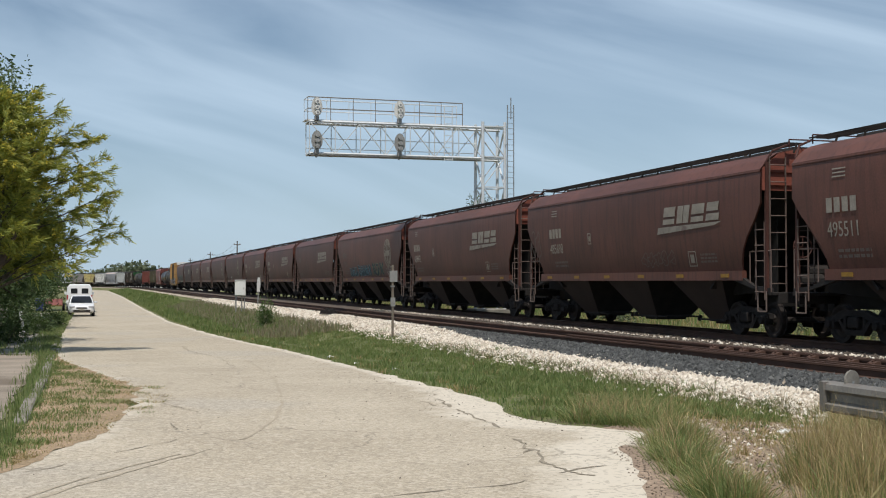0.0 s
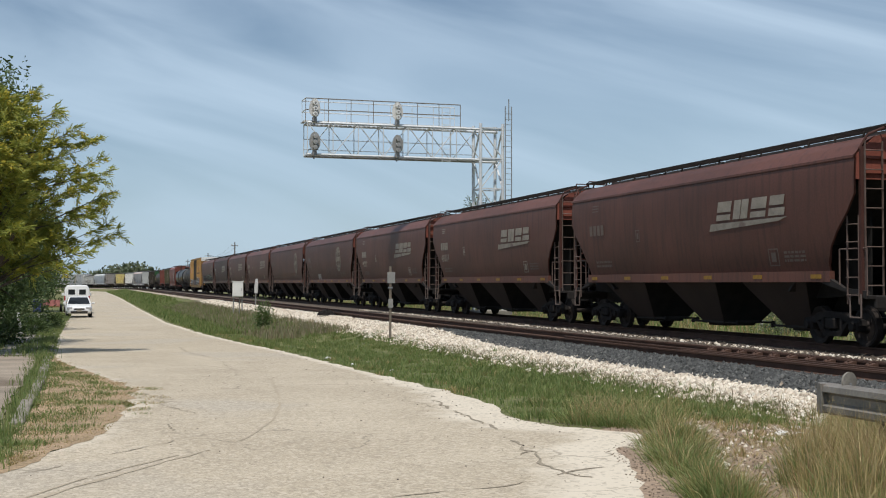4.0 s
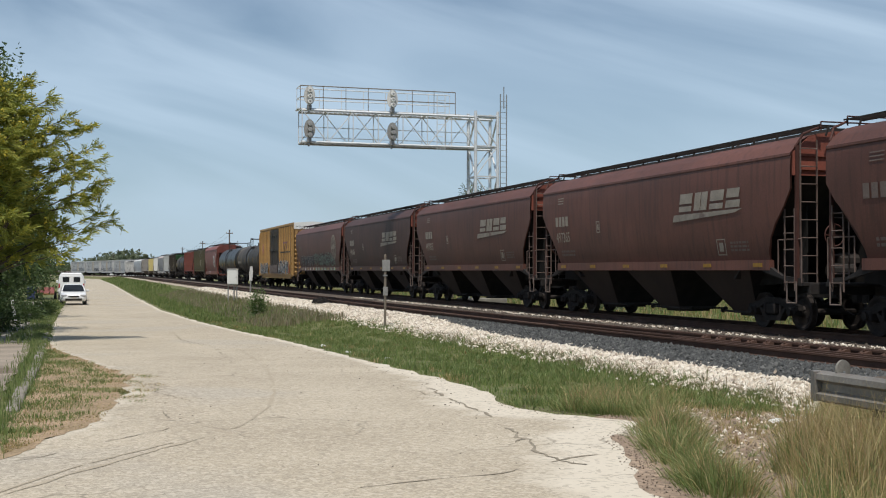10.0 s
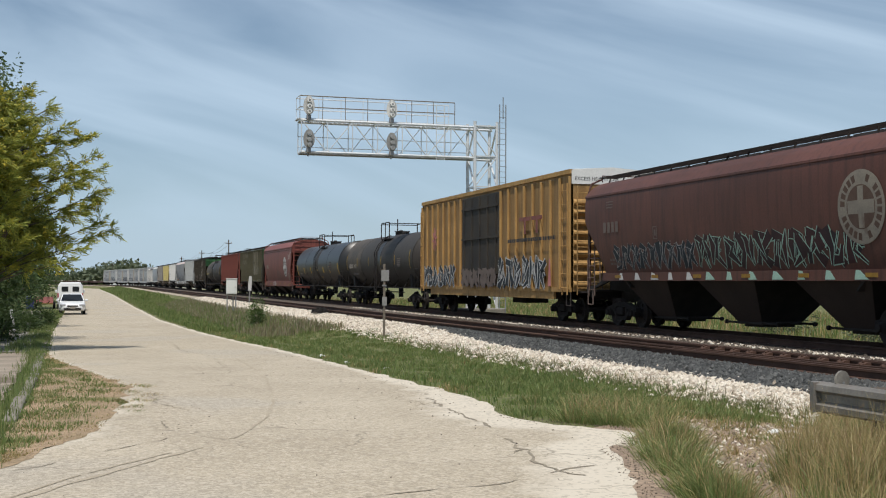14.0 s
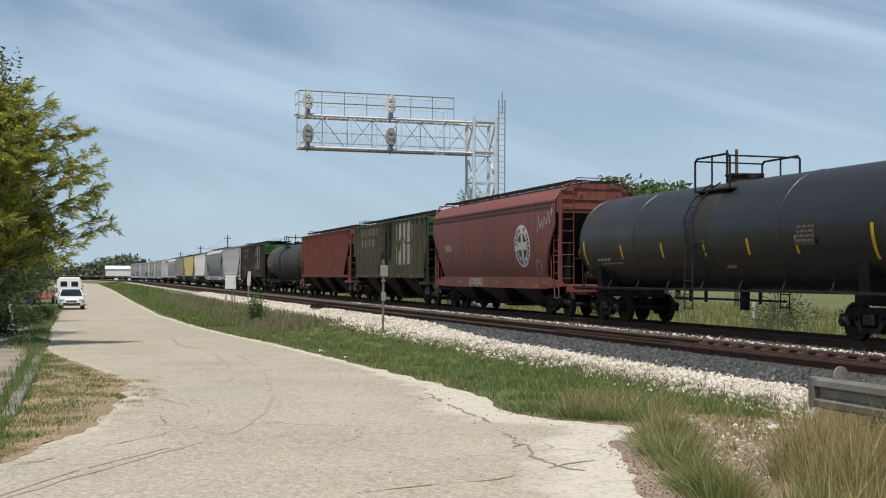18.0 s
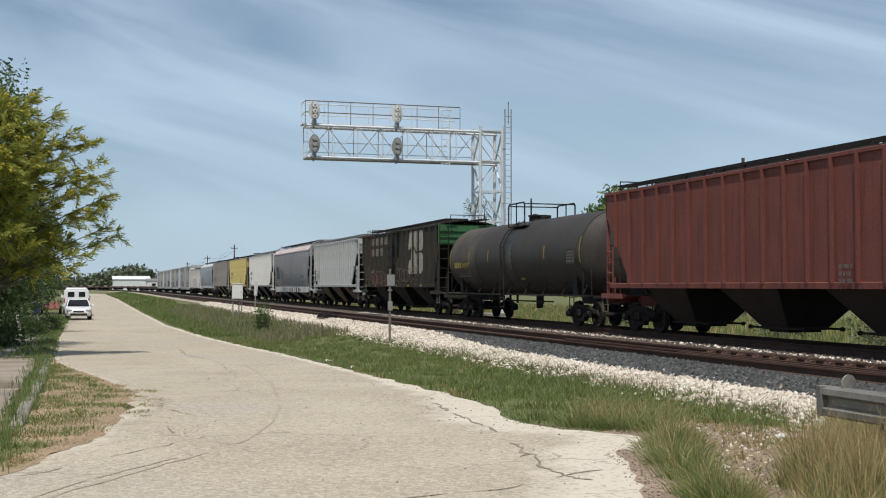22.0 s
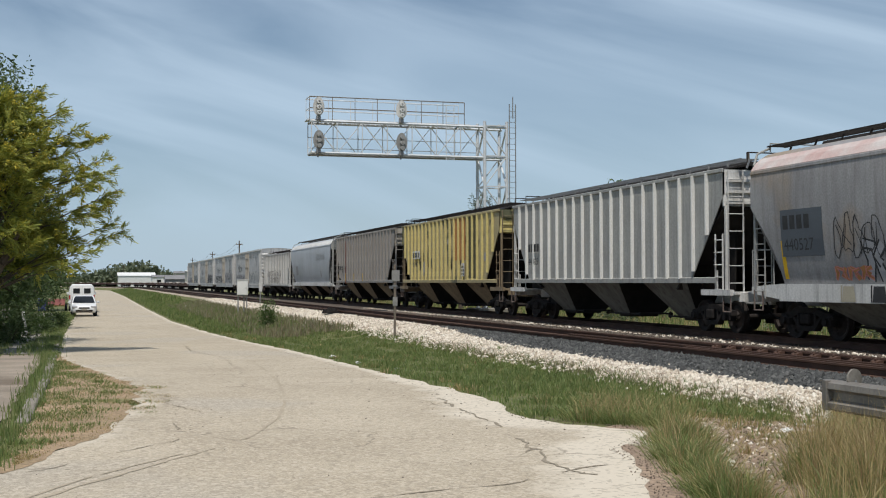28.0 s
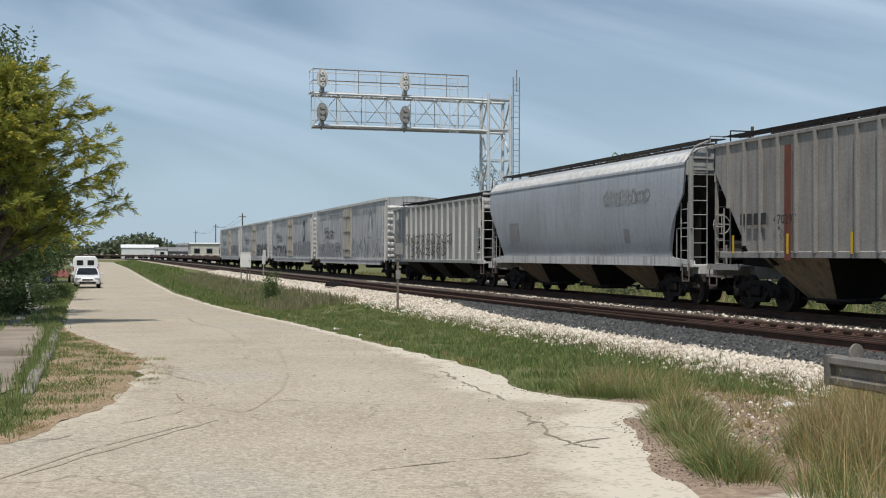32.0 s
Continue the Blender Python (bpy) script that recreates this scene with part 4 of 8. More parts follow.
    rod(dome, (0.1, 0.45, top - 0.05), (0.1, 0.45, top + 0.30), 0.10, 10)
    rod(dome, (-0.15, 0.3, top), (-0.15, 0.3, top + 0.95), 0.035, 6)
    part("dome", dome, "black", car, smooth=False, at=pose(0, mid, 0))
    strap = [[((radius + d) * math.cos(2 * math.pi * i / n), mid - 0.62 + e, axis + (radius + d) * math.sin(2 * math.pi * i / n)) for i in range(n)] for e, d in ((-0.42, 0), (-0.40, 0.014), (0.40, 0.014), (0.42, 0))]
    part("belly_band", loft(B(), strap, caps=False), "tank_dusty" if skin == "tank" else "tank", car, "dust-stained band round the middle")
    pf = B()
    for s in (-1, 1):
        box(pf, (s * 0.85, -0.5, top - 0.28), (0.5, 2.0, 0.05))
        pipe(pf, [(s * 1.1, -1.45, top - 0.28), (s * 1.1, -1.45, top + 0.56), (s * 1.1, -1.35, top + 0.66), (s * 1.1, 0.35, top + 0.66), (s * 1.1, 0.45, top + 0.56), (s * 1.1, 0.45, top - 0.28)], 0.032, 6)
        rod(pf, (s * 1.1, -0.5, top - 0.28), (s * 1.1, -0.5, top + 0.66), 0.026, 6)
    for e in (-1.45, 0.45):
        rod(pf, (-1.1, e, top + 0.60), (1.1, e, top + 0.60), 0.024, 6)
    part("top_platform", pf, "black", car, at=pose(0, mid, 0))
    va = B()
    rod(va, (0, 0, 0.55), (0, 0, axis - radius + 0.1), 0.14, 10)
    for k in (-1.6, 1.3, 2.2):
        rod(va, (-0.5, k, 0.75), (-0.5, k, 1.15), 0.05, 6)
    rod(va, (-0.6, -3.0, 0.85), (-0.6, 3.0, 0.85), 0.03, 6)
    part("outlet_valve", va, "black", car)
    add_trucks(car, half - 2.4)
    add_couplers(car, half)
    return car


def boxcar(name, label, half, paint, post_paint, door_paint, top=5.05, posts=22, white_cap=True, group="", width=1.55, floor=1.12, door=(-2.2, 2.7)):
    """A boxcar: sheathed sides with outside posts, a plug door with bars, corrugated ends, a roof."""
    car = thing(name, label, "boxcar", group=group)
    h = half - 0.75
    for s in (-1, 1):
        part("side_wall", prism(B(), [(-h, floor), (h, floor), (h, top - 0.10), (-h, top - 0.10)], s * (width - 0.05), s * width), paint, car)
        ch = B()
        for z in (floor + 0.06, top - 0.18):
            box(ch, (s * (width + 0.03), 0, z), (0.07, 2 * h, 0.16))
        part("side_chord", ch, post_paint, car)
        for i in range(posts):
            y = -h + 0.1 + (2 * h - 0.2) * i / (posts - 1)
            if door[0] < y < door[1]:
                continue
            p = box(B(), (s * (width + 0.045), 0, (floor + top - 0.3) / 2), (0.09, 0.11, top - floor - 0.42), bevel=0.01)
            part("side_post", p, post_paint, car, at=pose(0, y, 0))
        d = B()
        box(d, (s * (width + 0.05), (door[0] + door[1]) / 2, (floor + top - 0.3) / 2 + 0.05), (0.10, door[1] - door[0], top - floor - 0.55), bevel=0.01)
        dd = part("door", d, door_paint, car)
        for i in range(5):
            y = door[0] + 0.35 + i * (door[1] - door[0] - 0.7) / 4
            box_b = box(B(), (s * (width + 0.12), y, (floor + top - 0.3) / 2 + 0.05), (0.05, 0.10, top - floor - 0.7))
            part("door_bar", box_b, door_paint, dd)
        for z in (floor + 0.7, (floor + top) / 2, top - 0.9):
            part("door_rail", box(B(), (s * (width + 0.13), (door[0] + door[1]) / 2, z), (0.05, door[1] - door[0] - 0.1, 0.09)), door_paint, dd)
        part("side_sill", box(B(), (s * (width - 0.02), 0, floor - 0.14), (0.10, 2 * h - 3.2, 0.28)), post_paint, car)
    roof = [(-width, top - 0.10), (0, top), (width, top - 0.10), (width, top - 0.17), (-width, top - 0.17)]
    part("roof", prism(B(), roof, -h, h, "y"), "white" if white_cap else "grey_mid", car)
    for s in (-1, 1):
        e = B()
        prism(e, [(-width, floor), (width, floor), (width, top - 0.13), (0, top - 0.02), (-width, top - 0.13)], s * (h - 0.05), s * h, "y")
        part("end_wall", e, paint, car)
        for i in range(9):
            z = floor + 0.25 + i * 0.36
            if z > top - 0.75 and white_cap:
                break
            part("end_corrugation", prism(B(), [(s * h, z - 0.12), (s * (h + 0.10), z - 0.03), (s * (h + 0.10), z + 0.03), (s * h, z + 0.12)], -width + 0.06, width - 0.06, "x"), post_paint, car)
        if white_cap:
            part("end_cap", prism(B(), [(-width - 0.01, top - 0.62), (width + 0.01, top - 0.62), (width + 0.01, top - 0.12), (0, top), (-width - 0.01, top - 0.12)], s * (h + 0.004), s * (h + 0.03), "y"), "white", car, "white band across the upper end")
        for x in (-1, 1):
            part("ladder", ladder_bm(1.0, top - 0.6, 0.45, 8), post_paint, car, at=pose(x * (width + 0.12), s * (h - 0.35), 0, 0, 0, 0 if x < 0 else 180))
            part("end_ladder", ladder_bm(1.0, top - 0.7, 0.42, 8), post_paint, car, at=pose(x * 1.2, s * (h + 0.16), 0, 0, 0, 90))
            shared("stirrup", stirrup_bm, "letter_dim", car, pose(x * 1.5, s * (h - 0.4), 0))
        part("end_platform", box(box(B(), (0, s * (half - 0.62), 1.1), (2.6, 0.28, 0.06)), (0, s * (half - 2.2), 0.98), (0.5, 3.2, 0.30)), "black", car)
    part("underframe", box(box(B(), (0, 0, 0.95), (0.5, 2 * h - 2, 0.34)), (0.2, -1.0, 0.78), (1.0, 1.6, 0.4)), "black", car)
    add_trucks(car, half - 2.6)
    add_couplers(car, half)
    return car


def flat_car(name, label, half, group=""):
    """A low intermodal flat car: side sills, deck, hitches and tie-down pedestals."""
    car = thing(name, label, "flat car", group=group)
    h = half - 0.5
    for s in (-1, 1):
        part("side_sill", prism(B(), [(-h, 0.95), (-h + 2, 0.70), (h - 2, 0.70), (h, 0.95), (h, 1.16), (-h, 1.16)], s * 1.30, s * 1.42), "rail", car)
    part("deck", box(B(), (0, 0, 1.12), (2.55, 2 * h, 0.08), bevel=0.01), "rail", car)
    for i in range(5):
        part("container_pedestal", box(B(), (0, -h + 1.2 + i * (2 * h - 2.4) / 4, 1.24), (2.6, 0.35, 0.16), bevel=0.02), "cream" if i % 2 else "rail", car)
    part("trailer_hitch", prism(B(), [(-0.6, 1.16), (0.7, 1.16), (0.25, 1.5), (0.0, 1.5)], -0.35, 0.35, "x"), "cream", car, at=pose(0, h - 2.2, 0))
    add_trucks(car, half - 2.2)
    add_couplers(car, half)
    return car


# ---- the cars in their order; STARTS holds how far along the line each centre is at the start ----
GAPS = [25.91]
for d in (18.27, 18.2, 19.04, 17.58, 17.66, 17.47, 18.4, 19.01, 17.39, 17.46, 17.38, 18.61, 20.55, 18.5, 18.8, 16.88, 17.75, 18.97, 18.15, 18.04, 17.11, 19.26, 18.55, 18.23, 18.76, 19.1, 17.9, 24.6, 25.0, 24.7, 25.3):
    GAPS.append(GAPS[-1] + d)
HALF = [9.1] + [(b - a) / 2 for a, b in zip(GAPS, GAPS[1:])]
STARTS = [GAPS[0] - 9.1] + [(a + b) / 2 for a, b in zip(GAPS, GAPS[1:])]
CARS = []
M["eave_pink"] = surface("pinkish repainted eave", (0.58, 0.53, 0.50), (0.50, 0.33, 0.30), 0.7, scale=1.4, fine=20, bump=0, fine_amount=0.1)
RED_LABEL = "grimy oxide-red covered hopper car with curved sides and roof gratings"
KINDS = {half: curved_hopper("covered_hopper", RED_LABEL, half, "hopper_red", "hopper_end", group="red hopper cars of the train", ladder_paint="hopper_grime", platform_paint="black", rung_paint="grab_steel") for half in (8.75, 9.1, 9.4)}
used = set()
for half in (9.1, 9.1, 9.1, 9.4, 8.75, 8.75, 8.75, 9.4, 9.4, 8.75, 8.75, 8.75, 9.4):
    CARS.append(copy_thing(KINDS[half], Matrix()) if half in used else KINDS[half])
    used.add(half)
CARS.append(boxcar("boxcar", "golden-yellow ribbed boxcar with a sooty door and white roof", HALF[13], "box_yellow", "box_rib", "box_door", top=5.53))
CARS.append(tank_car("tank_car", "black tank car with yellow stripes and a railed top platform", HALF[14], group="black tank cars of the train", skin="tank_dusty", tape="stripe_dull"))
CARS.append(tank_car("tank_car", "black tank car with a sooty barrel and yellow stripes", HALF[15], group="black tank cars of the train", mid=0.4, stripes=(7.75, 4.9, 2.15, -0.35, -2.6, -4.8, -7.7), zmid=2.26, tall=0.84, short=0.44))
CARS.append(curved_hopper("covered_hopper", "clean oxide-red covered hopper car with a round white emblem", HALF[16], "red_clean", "red_clean", "red_clean", zlow=1.45, ztop=4.74, sill=(1.02, 1.47)))
CARS.append(ribbed_hopper("covered_hopper", "dull olive-green ribbed covered hopper car with white block letters", HALF[17], "green", "green", "green_bright", ribs=19, cut=1.0, ladder_paint="brown_dark"))
CARS.append(ribbed_hopper("covered_hopper", "dull red flat-sided covered hopper car", HALF[18], "red_flat", "red_flat", "red_clean", ribs=17))
CARS.append(tank_car("tank_car", "sooty grey-black tank car with a brown stained band", HALF[19], group="black tank cars of the train", skin="tank_dusty", tape="stripe_dull", mid=0.3, stripes=(7.7, 4.8, 2.2, -0.6, -4.35, -7.8), zmid=2.74, tall=0.95, short=0.50))
CARS.append(ribbed_hopper("covered_hopper", "sooty brown ribbed covered hopper car with a bright green end", HALF[20], "brown_dark", "brown_dark", "green_bright", ribs=16, cut=1.0, ladder_paint="brown_dark"))
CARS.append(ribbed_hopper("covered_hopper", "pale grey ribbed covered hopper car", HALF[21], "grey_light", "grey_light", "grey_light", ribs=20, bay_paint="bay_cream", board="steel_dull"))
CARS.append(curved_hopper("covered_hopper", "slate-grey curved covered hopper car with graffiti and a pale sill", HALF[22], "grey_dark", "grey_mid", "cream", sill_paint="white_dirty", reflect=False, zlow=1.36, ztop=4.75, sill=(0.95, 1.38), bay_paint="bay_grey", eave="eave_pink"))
# sun on the ribs is put into their white paint; panels stay grey
CARS.append(ribbed_hopper("covered_hopper", "pale grey covered hopper car, ribs painted white for the sun on them", HALF[23], "grey_mid", "white", "white_dirty", ribs=20, bay_paint="bay_grey", board="steel_dull"))
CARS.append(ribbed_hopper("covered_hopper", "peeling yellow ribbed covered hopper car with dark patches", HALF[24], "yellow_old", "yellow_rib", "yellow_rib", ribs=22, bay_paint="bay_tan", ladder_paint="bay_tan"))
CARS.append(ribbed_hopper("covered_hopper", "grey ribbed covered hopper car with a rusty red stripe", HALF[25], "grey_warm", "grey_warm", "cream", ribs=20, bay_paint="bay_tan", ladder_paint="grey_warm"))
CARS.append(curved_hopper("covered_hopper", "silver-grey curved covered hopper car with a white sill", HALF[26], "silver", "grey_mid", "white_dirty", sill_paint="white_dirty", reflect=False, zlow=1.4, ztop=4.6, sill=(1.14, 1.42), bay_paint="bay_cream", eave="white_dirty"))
CARS.append(ribbed_hopper("covered_hopper", "short soiled white ribbed hopper car", HALF[27], "grey_mid", "white_dirty", "white_dirty", ribs=17, roof_z=4.2, lower=1.2, bay_paint="black", cut=1.2))
M["reefer_side"] = surface("grimy pale blue-grey paint", (0.50, 0.50, 0.495), (0.38, 0.38, 0.38), 0.6, scale=0.6, fine=20, bump=0.03, c=(0.50, 0.50, 0.49), cut=0.57, streak=(0.13, 0.13, 0.13), streak_amount=0.7)
reefer = boxcar("refrigerator_car", "soiled white refrigerator car with graffiti along its foot", HALF[28], "reefer_side", "white_dirty", "cream", top=4.95, posts=2, white_cap=False, group="white refrigerator cars", door=(-1.5, 1.0))
CARS.append(reefer)
for i in (29, 30, 31):
    CARS.append(copy_thing(reefer, Matrix()))
flat = flat_car("flat_car", "low rusty empty flat car with pale pedestals", 13.0, group="empty flat cars of the train")
s = GAPS[-1]
for i in range(17):
    CARS.append(flat if i == 0 else copy_thing(flat, Matrix()))
    STARTS.append(s + 13.0)
    s += 26.0
GONE = (14.9658, -0.02323, -0.0001075)


# ---- lettering, emblems and graffiti on the near sides ----
SKINS = {}
for i, zlow, ztop in [(i, 1.70, 4.78) for i in range(13)] + [(16, 1.45, 4.74), (22, 1.36, 4.75), (26, 1.40, 4.60)]:
    SKINS[CARS[i].name] = [(zlow + f * (ztop - zlow), x) for x, f in CURVED]


def facing(x, y, z, lean=0.0):
    """Faces the near side: its own x runs to -y, its own y runs up."""
    return Matrix.Translation((-x, y, z)) @ pose(0, 0, 0, 0, lean, 0) @ pose(0, 0, 0, 90, 0, -90)


def settle(ob, parent, x, y, z):
    """Sets painted shapes on a car's near side; on a curved side they are cut at its bends and laid on the sheet."""
    ob.matrix_basis = facing(x, y, z)
    skin = SKINS.get(parent.name)
    if not skin or z + max(v.co.y for v in ob.data.vertices) < skin[0][0] + 0.06:
        return ob
    bm = bmesh.new()
    bm.from_mesh(ob.data)
    lo, hi = z + min(v.co.y for v in bm.verts), z + max(v.co.y for v in bm.verts)
    for h, _ in skin[1:9]:
        if lo < h < hi:
            bmesh.ops.bisect_plane(bm, geom=bm.verts[:] + bm.edges[:] + bm.faces[:], dist=1e-5, plane_co=(0, h - z, 0), plane_no=(0, 1, 0))
    rise = 0.004 + 0.2 * min(0.07, max(0.0, x - 1.60))
    for v in bm.verts:
        v.co.z += between(skin[:9], z + v.co.y) - x + rise
    bm.to_mesh(ob.data)
    bm.free()
    return ob


def words(parent, text, size, y, z, x=1.65, material="letter", bold=0.0, stretch=1.0, name="lettering"):
    cu = bpy.data.curves.new("lettering", "FONT")
    cu.body, cu.size, cu.offset, cu.extrude = text, size, bold, 0.002
    cu.resolution_u = 2
    tmp = bpy.data.objects.new("lettering", cu)
    scene.collection.objects.link(tmp)
    me = bpy.data.meshes.new_from_object(tmp.evaluated_get(bpy.context.evaluated_depsgraph_get()))
    bpy.data.objects.remove(tmp)
    bpy.data.curves.remove(cu)
    me.materials.clear()
    me.materials.append(M[material])
    ob = new(name, me)
    ob.parent = parent
    settle(ob, parent, x, y, z)
    ob.matrix_basis = ob.matrix_basis @ Matrix.Diagonal((stretch, 1, 1, 1))
    return ob


def flat_shape(parent, polys, y, z, x, material, name="emblem", label=""):
    """Thin painted shapes: polygons in (right, up) metres; the blocks of marks and emblems are pieces of their own."""
    if name in ("emblem", "owner_mark", "block_lettering", "graffiti") and len(polys) > 1:
        return [flat_shape(parent, [p_], y, z, x, material, name, label) for p_ in polys][0]
    bm = B()
    for poly in polys:
        bm.faces.new([bm.verts.new((u, v, 0.0)) for u, v in poly])
    r = bmesh.ops.extrude_face_region(bm, geom=list(bm.faces))
    bmesh.ops.translate(bm, vec=(0, 0, 0.003), verts=[v for v in r["geom"] if isinstance(v, bmesh.types.BMVert)])
    ob = part(name, bm, material, parent, label)
    return settle(ob, parent, x, y, z)


def bars(parent, y, z, w, h, rows=2, x=1.65, material="letter_dim", seed=0):
    """Small print too fine to read."""
    r = random.Random(seed)
    polys = []
    for k in range(rows):
        u = 0.0
        while u < w:
            d = min(w - u, r.uniform(0.06, 0.22))
            v = h * (1 - (k + 0.5) / rows)
            t = h / rows * 0.28
            polys.append([(u, v - t), (u + d, v - t), (u + d, v + t), (u, v + t)])
            u += d + 0.05
    return tagged(flat_shape(parent, polys, y, z, x, material, "small_print"), kind="stuff")


def slant_emblem(car, y, z, w=4.1, h=0.62, material="letter", x=1.655):
    """Four slanted block shapes over a tapering sweep."""
    polys = []
    cell = w / 4.15
    k = 0.28 * h
    for i in range(4):
        a, b = i * cell + 0.04, i * cell + cell * 0.88
        q = 0.30 + 0.08 * (i % 2)
        for u0, v0, u1, v1 in ((a, 0, b, q), (a, q + 0.14, b - 0.08 * (i % 2), 1.0)) if i != 1 else ((a, 0, a + 0.34, 1.0), (b - 0.34, 0, b, 1.0)):
            polys.append([(u0 + k * v0, v0 * h), (u1 + k * v0, v0 * h), (u1 + k * v1, v1 * h), (u0 + k * v1, v1 * h)])
    polys.append([(-0.35, -0.28), (w * 0.86, -0.14), (w * 0.97, -0.05), (-0.26, -0.08)])
    return flat_shape(car, polys[:-1], y, z, x, material, "emblem", "white slanted block emblem"), flat_shape(car, polys[-1:], y, z, x, material, "emblem_sweep")


def round_emblem(car, y, z, r=0.80, material="letter", x=1.66, dark=None):
    """A ring of small blocks round a cross."""
    n = 32

    def disc(q):
        return [(q * r * math.cos(2 * math.pi * i / n), q * r * math.sin(2 * math.pi * i / n)) for i in range(n)]
    flat_shape(car, [disc(1.0)], y, z, x, material, "round_emblem", "pale round emblem with a cross")
    flat_shape(car, [disc(0.60)], y, z, x + 0.004, "emblem_dark", "emblem_middle")
    ring = []
    for i in range(24):
        if i in (5, 6, 18):
            continue
        a, b = 2 * math.pi * i / 24 + 0.03, 2 * math.pi * (i + 1) / 24 - 0.05
        ring.append([(0.90 * r * math.cos(a), 0.90 * r * math.sin(a)), (0.90 * r * math.cos(b), 0.90 * r * math.sin(b)), (0.70 * r * math.cos(b), 0.70 * r * math.sin(b)), (0.70 * r * math.cos(a), 0.70 * r * math.sin(a))][:: 1 if i % 3 else -1])
    ring = [[(u * 0.985, v) for u, v in p_] for k, p_ in enumerate(ring) if k % 7 != 3]
    tagged(flat_shape(car, ring, y, z, x + 0.004, "emblem_dark", "emblem_lettering"), kind="stuff")
    w, e = 0.12 * r, 0.56 * r
    flat_shape(car, [[(-w, -e), (w, -e), (w, e), (-w, e)]], y, z, x + 0.008, material, "emblem_cross")
    return flat_shape(car, [[(-e, -w * 1.5), (e, -w * 1.5), (e, w * 1.5), (-e, w * 1.5)]], y, z, x + 0.0095, material, "emblem_cross")


def scrawl(parent, y, z, w, h, x, material, seed, letters=6, thick=0.06, name="graffiti", label=""):
    """A painted tag: rows of looping outlines with no words in them."""
    r = random.Random(seed)
    bm = B()
    cell = w / letters
    for i in range(letters):
        cx, cy = (i + 0.5) * cell, h / 2 + r.uniform(-0.08, 0.08) * h
        pts, n = [], 14
        ph, lob = r.uniform(0, 6.28), r.choice((2, 3, 3, 4))
        for j in range(n + 1):
            a = 2 * math.pi * (j % n) / n
            k = 1 + 0.30 * math.sin(lob * a + ph) + 0.1 * r.uniform(-1, 1) * (j % n != 0)
            pts.append((cx + 0.52 * cell * k * math.cos(a), cy + 0.46 * h * k * math.sin(a)))
        pts[-1] = pts[0]
        strokes = [pts]
        inner = [(cx + r.uniform(-0.3, 0.3) * cell, cy + (k - 1) * 0.3 * h + r.uniform(-0.1, 0.1) * h) for k in range(3)]
        strokes.append(inner)
        for st in strokes:
            for (u0, v0), (u1, v1) in zip(st, st[1:]):
                d = Vector((u1 - u0, v1 - v0))
                if d.length < 1e-4:
                    continue
                nrm = Vector((-d.y, d.x)).normalized() * thick * r.uniform(0.4, 0.6)
                e = d.normalized() * thick * 0.3
                q = [(u0 - e.x + nrm.x, v0 - e.y + nrm.y), (u0 - e.x - nrm.x, v0 - e.y - nrm.y), (u1 + e.x - nrm.x, v1 + e.y - nrm.y), (u1 + e.x + nrm.x, v1 + e.y + nrm.y)]
                bm.faces.new([bm.verts.new((a, b, 0.0005 * r.random())) for a, b in q])
    ob = tagged(part(name, bm, material, parent, label), kind="stuff")
    return settle(ob, parent, x, y, z)


def burner(parent, y, z, w, h, x, inside, outline, seed, letters, thick=0.05, spiky=0.0, shine=3):
    """A large painted tag: interlocked bent strokes, each with a filled body and its own outline; no words."""
    r = random.Random(seed)
    cell = w / letters
    body, edge = B(), B()
    level = 0

    def ribbon(bm, pts, wide, lift):
        rails = []
        for j, p in enumerate(pts):
            a, b = Vector(pts[max(0, j - 1)]), Vector(pts[min(len(pts) - 1, j + 1)])
            d = (b - a).normalized()
            rails.append([bm.verts.new((p[0] + k * d.y * wide[j], min(h, max(0.0, p[1] - k * d.x * wide[j])), lift)) for k in (-1, 1)])
        for a, b in zip(rails, rails[1:]):
            bm.faces.new((a[0], a[1], b[1], b[0]))
    for i in range(letters):
        cx = (i + 0.5) * cell

        def at(u, v):
            return (min(w, max(0.0, cx + (u + r.uniform(-0.14, 0.14)) * cell)), h * min(0.97, max(0.03, v + r.uniform(-0.10, 0.10))))
        strokes = [[at(-0.34, 0.05), at(-0.22, 0.55), at(-0.36, 0.95)], [at(-0.36, 0.88), at(0.12, 0.72), at(0.05, 0.45), at(0.46, 0.06)]]
        strokes.append(r.choice(([at(0.42, 0.95), at(0.25, 0.55), at(0.40, 0.10)], [at(-0.30, 0.12), at(0.15, 0.22), at(0.44, 0.55)], [at(0.44, 0.86), at(0.0, 0.60), at(0.36, 0.42)])))
        for q in range(shine - 1):
            strokes.append([at(r.uniform(-0.4, 0.4), 0.75), at(r.uniform(-0.4, 0.4), 0.35)])
        for st in strokes:
            fat = min(cell, h) * r.uniform(0.09, 0.16)
            wide = [fat * r.uniform(0.6, 1.35) for _ in st]
            if spiky:
                wide[-1] = fat * r.choice((0.15, 0.3, 1.8))
                wide[0] = fat * r.choice((0.2, 1.0, 1.6))
            lift = 0.0016 * (level % 7)
            level += 1
            ribbon(edge, st, [v + thick for v in wide], lift)
            if inside:
                ribbon(body, st, wide, lift + 0.0008)
    if inside:
        settle(tagged(part("graffiti_fill", body, inside, parent), kind="stuff"), parent, x, y, z)
    settle(tagged(part("graffiti_outline", edge, outline, parent), kind="stuff"), parent, x, y, z)


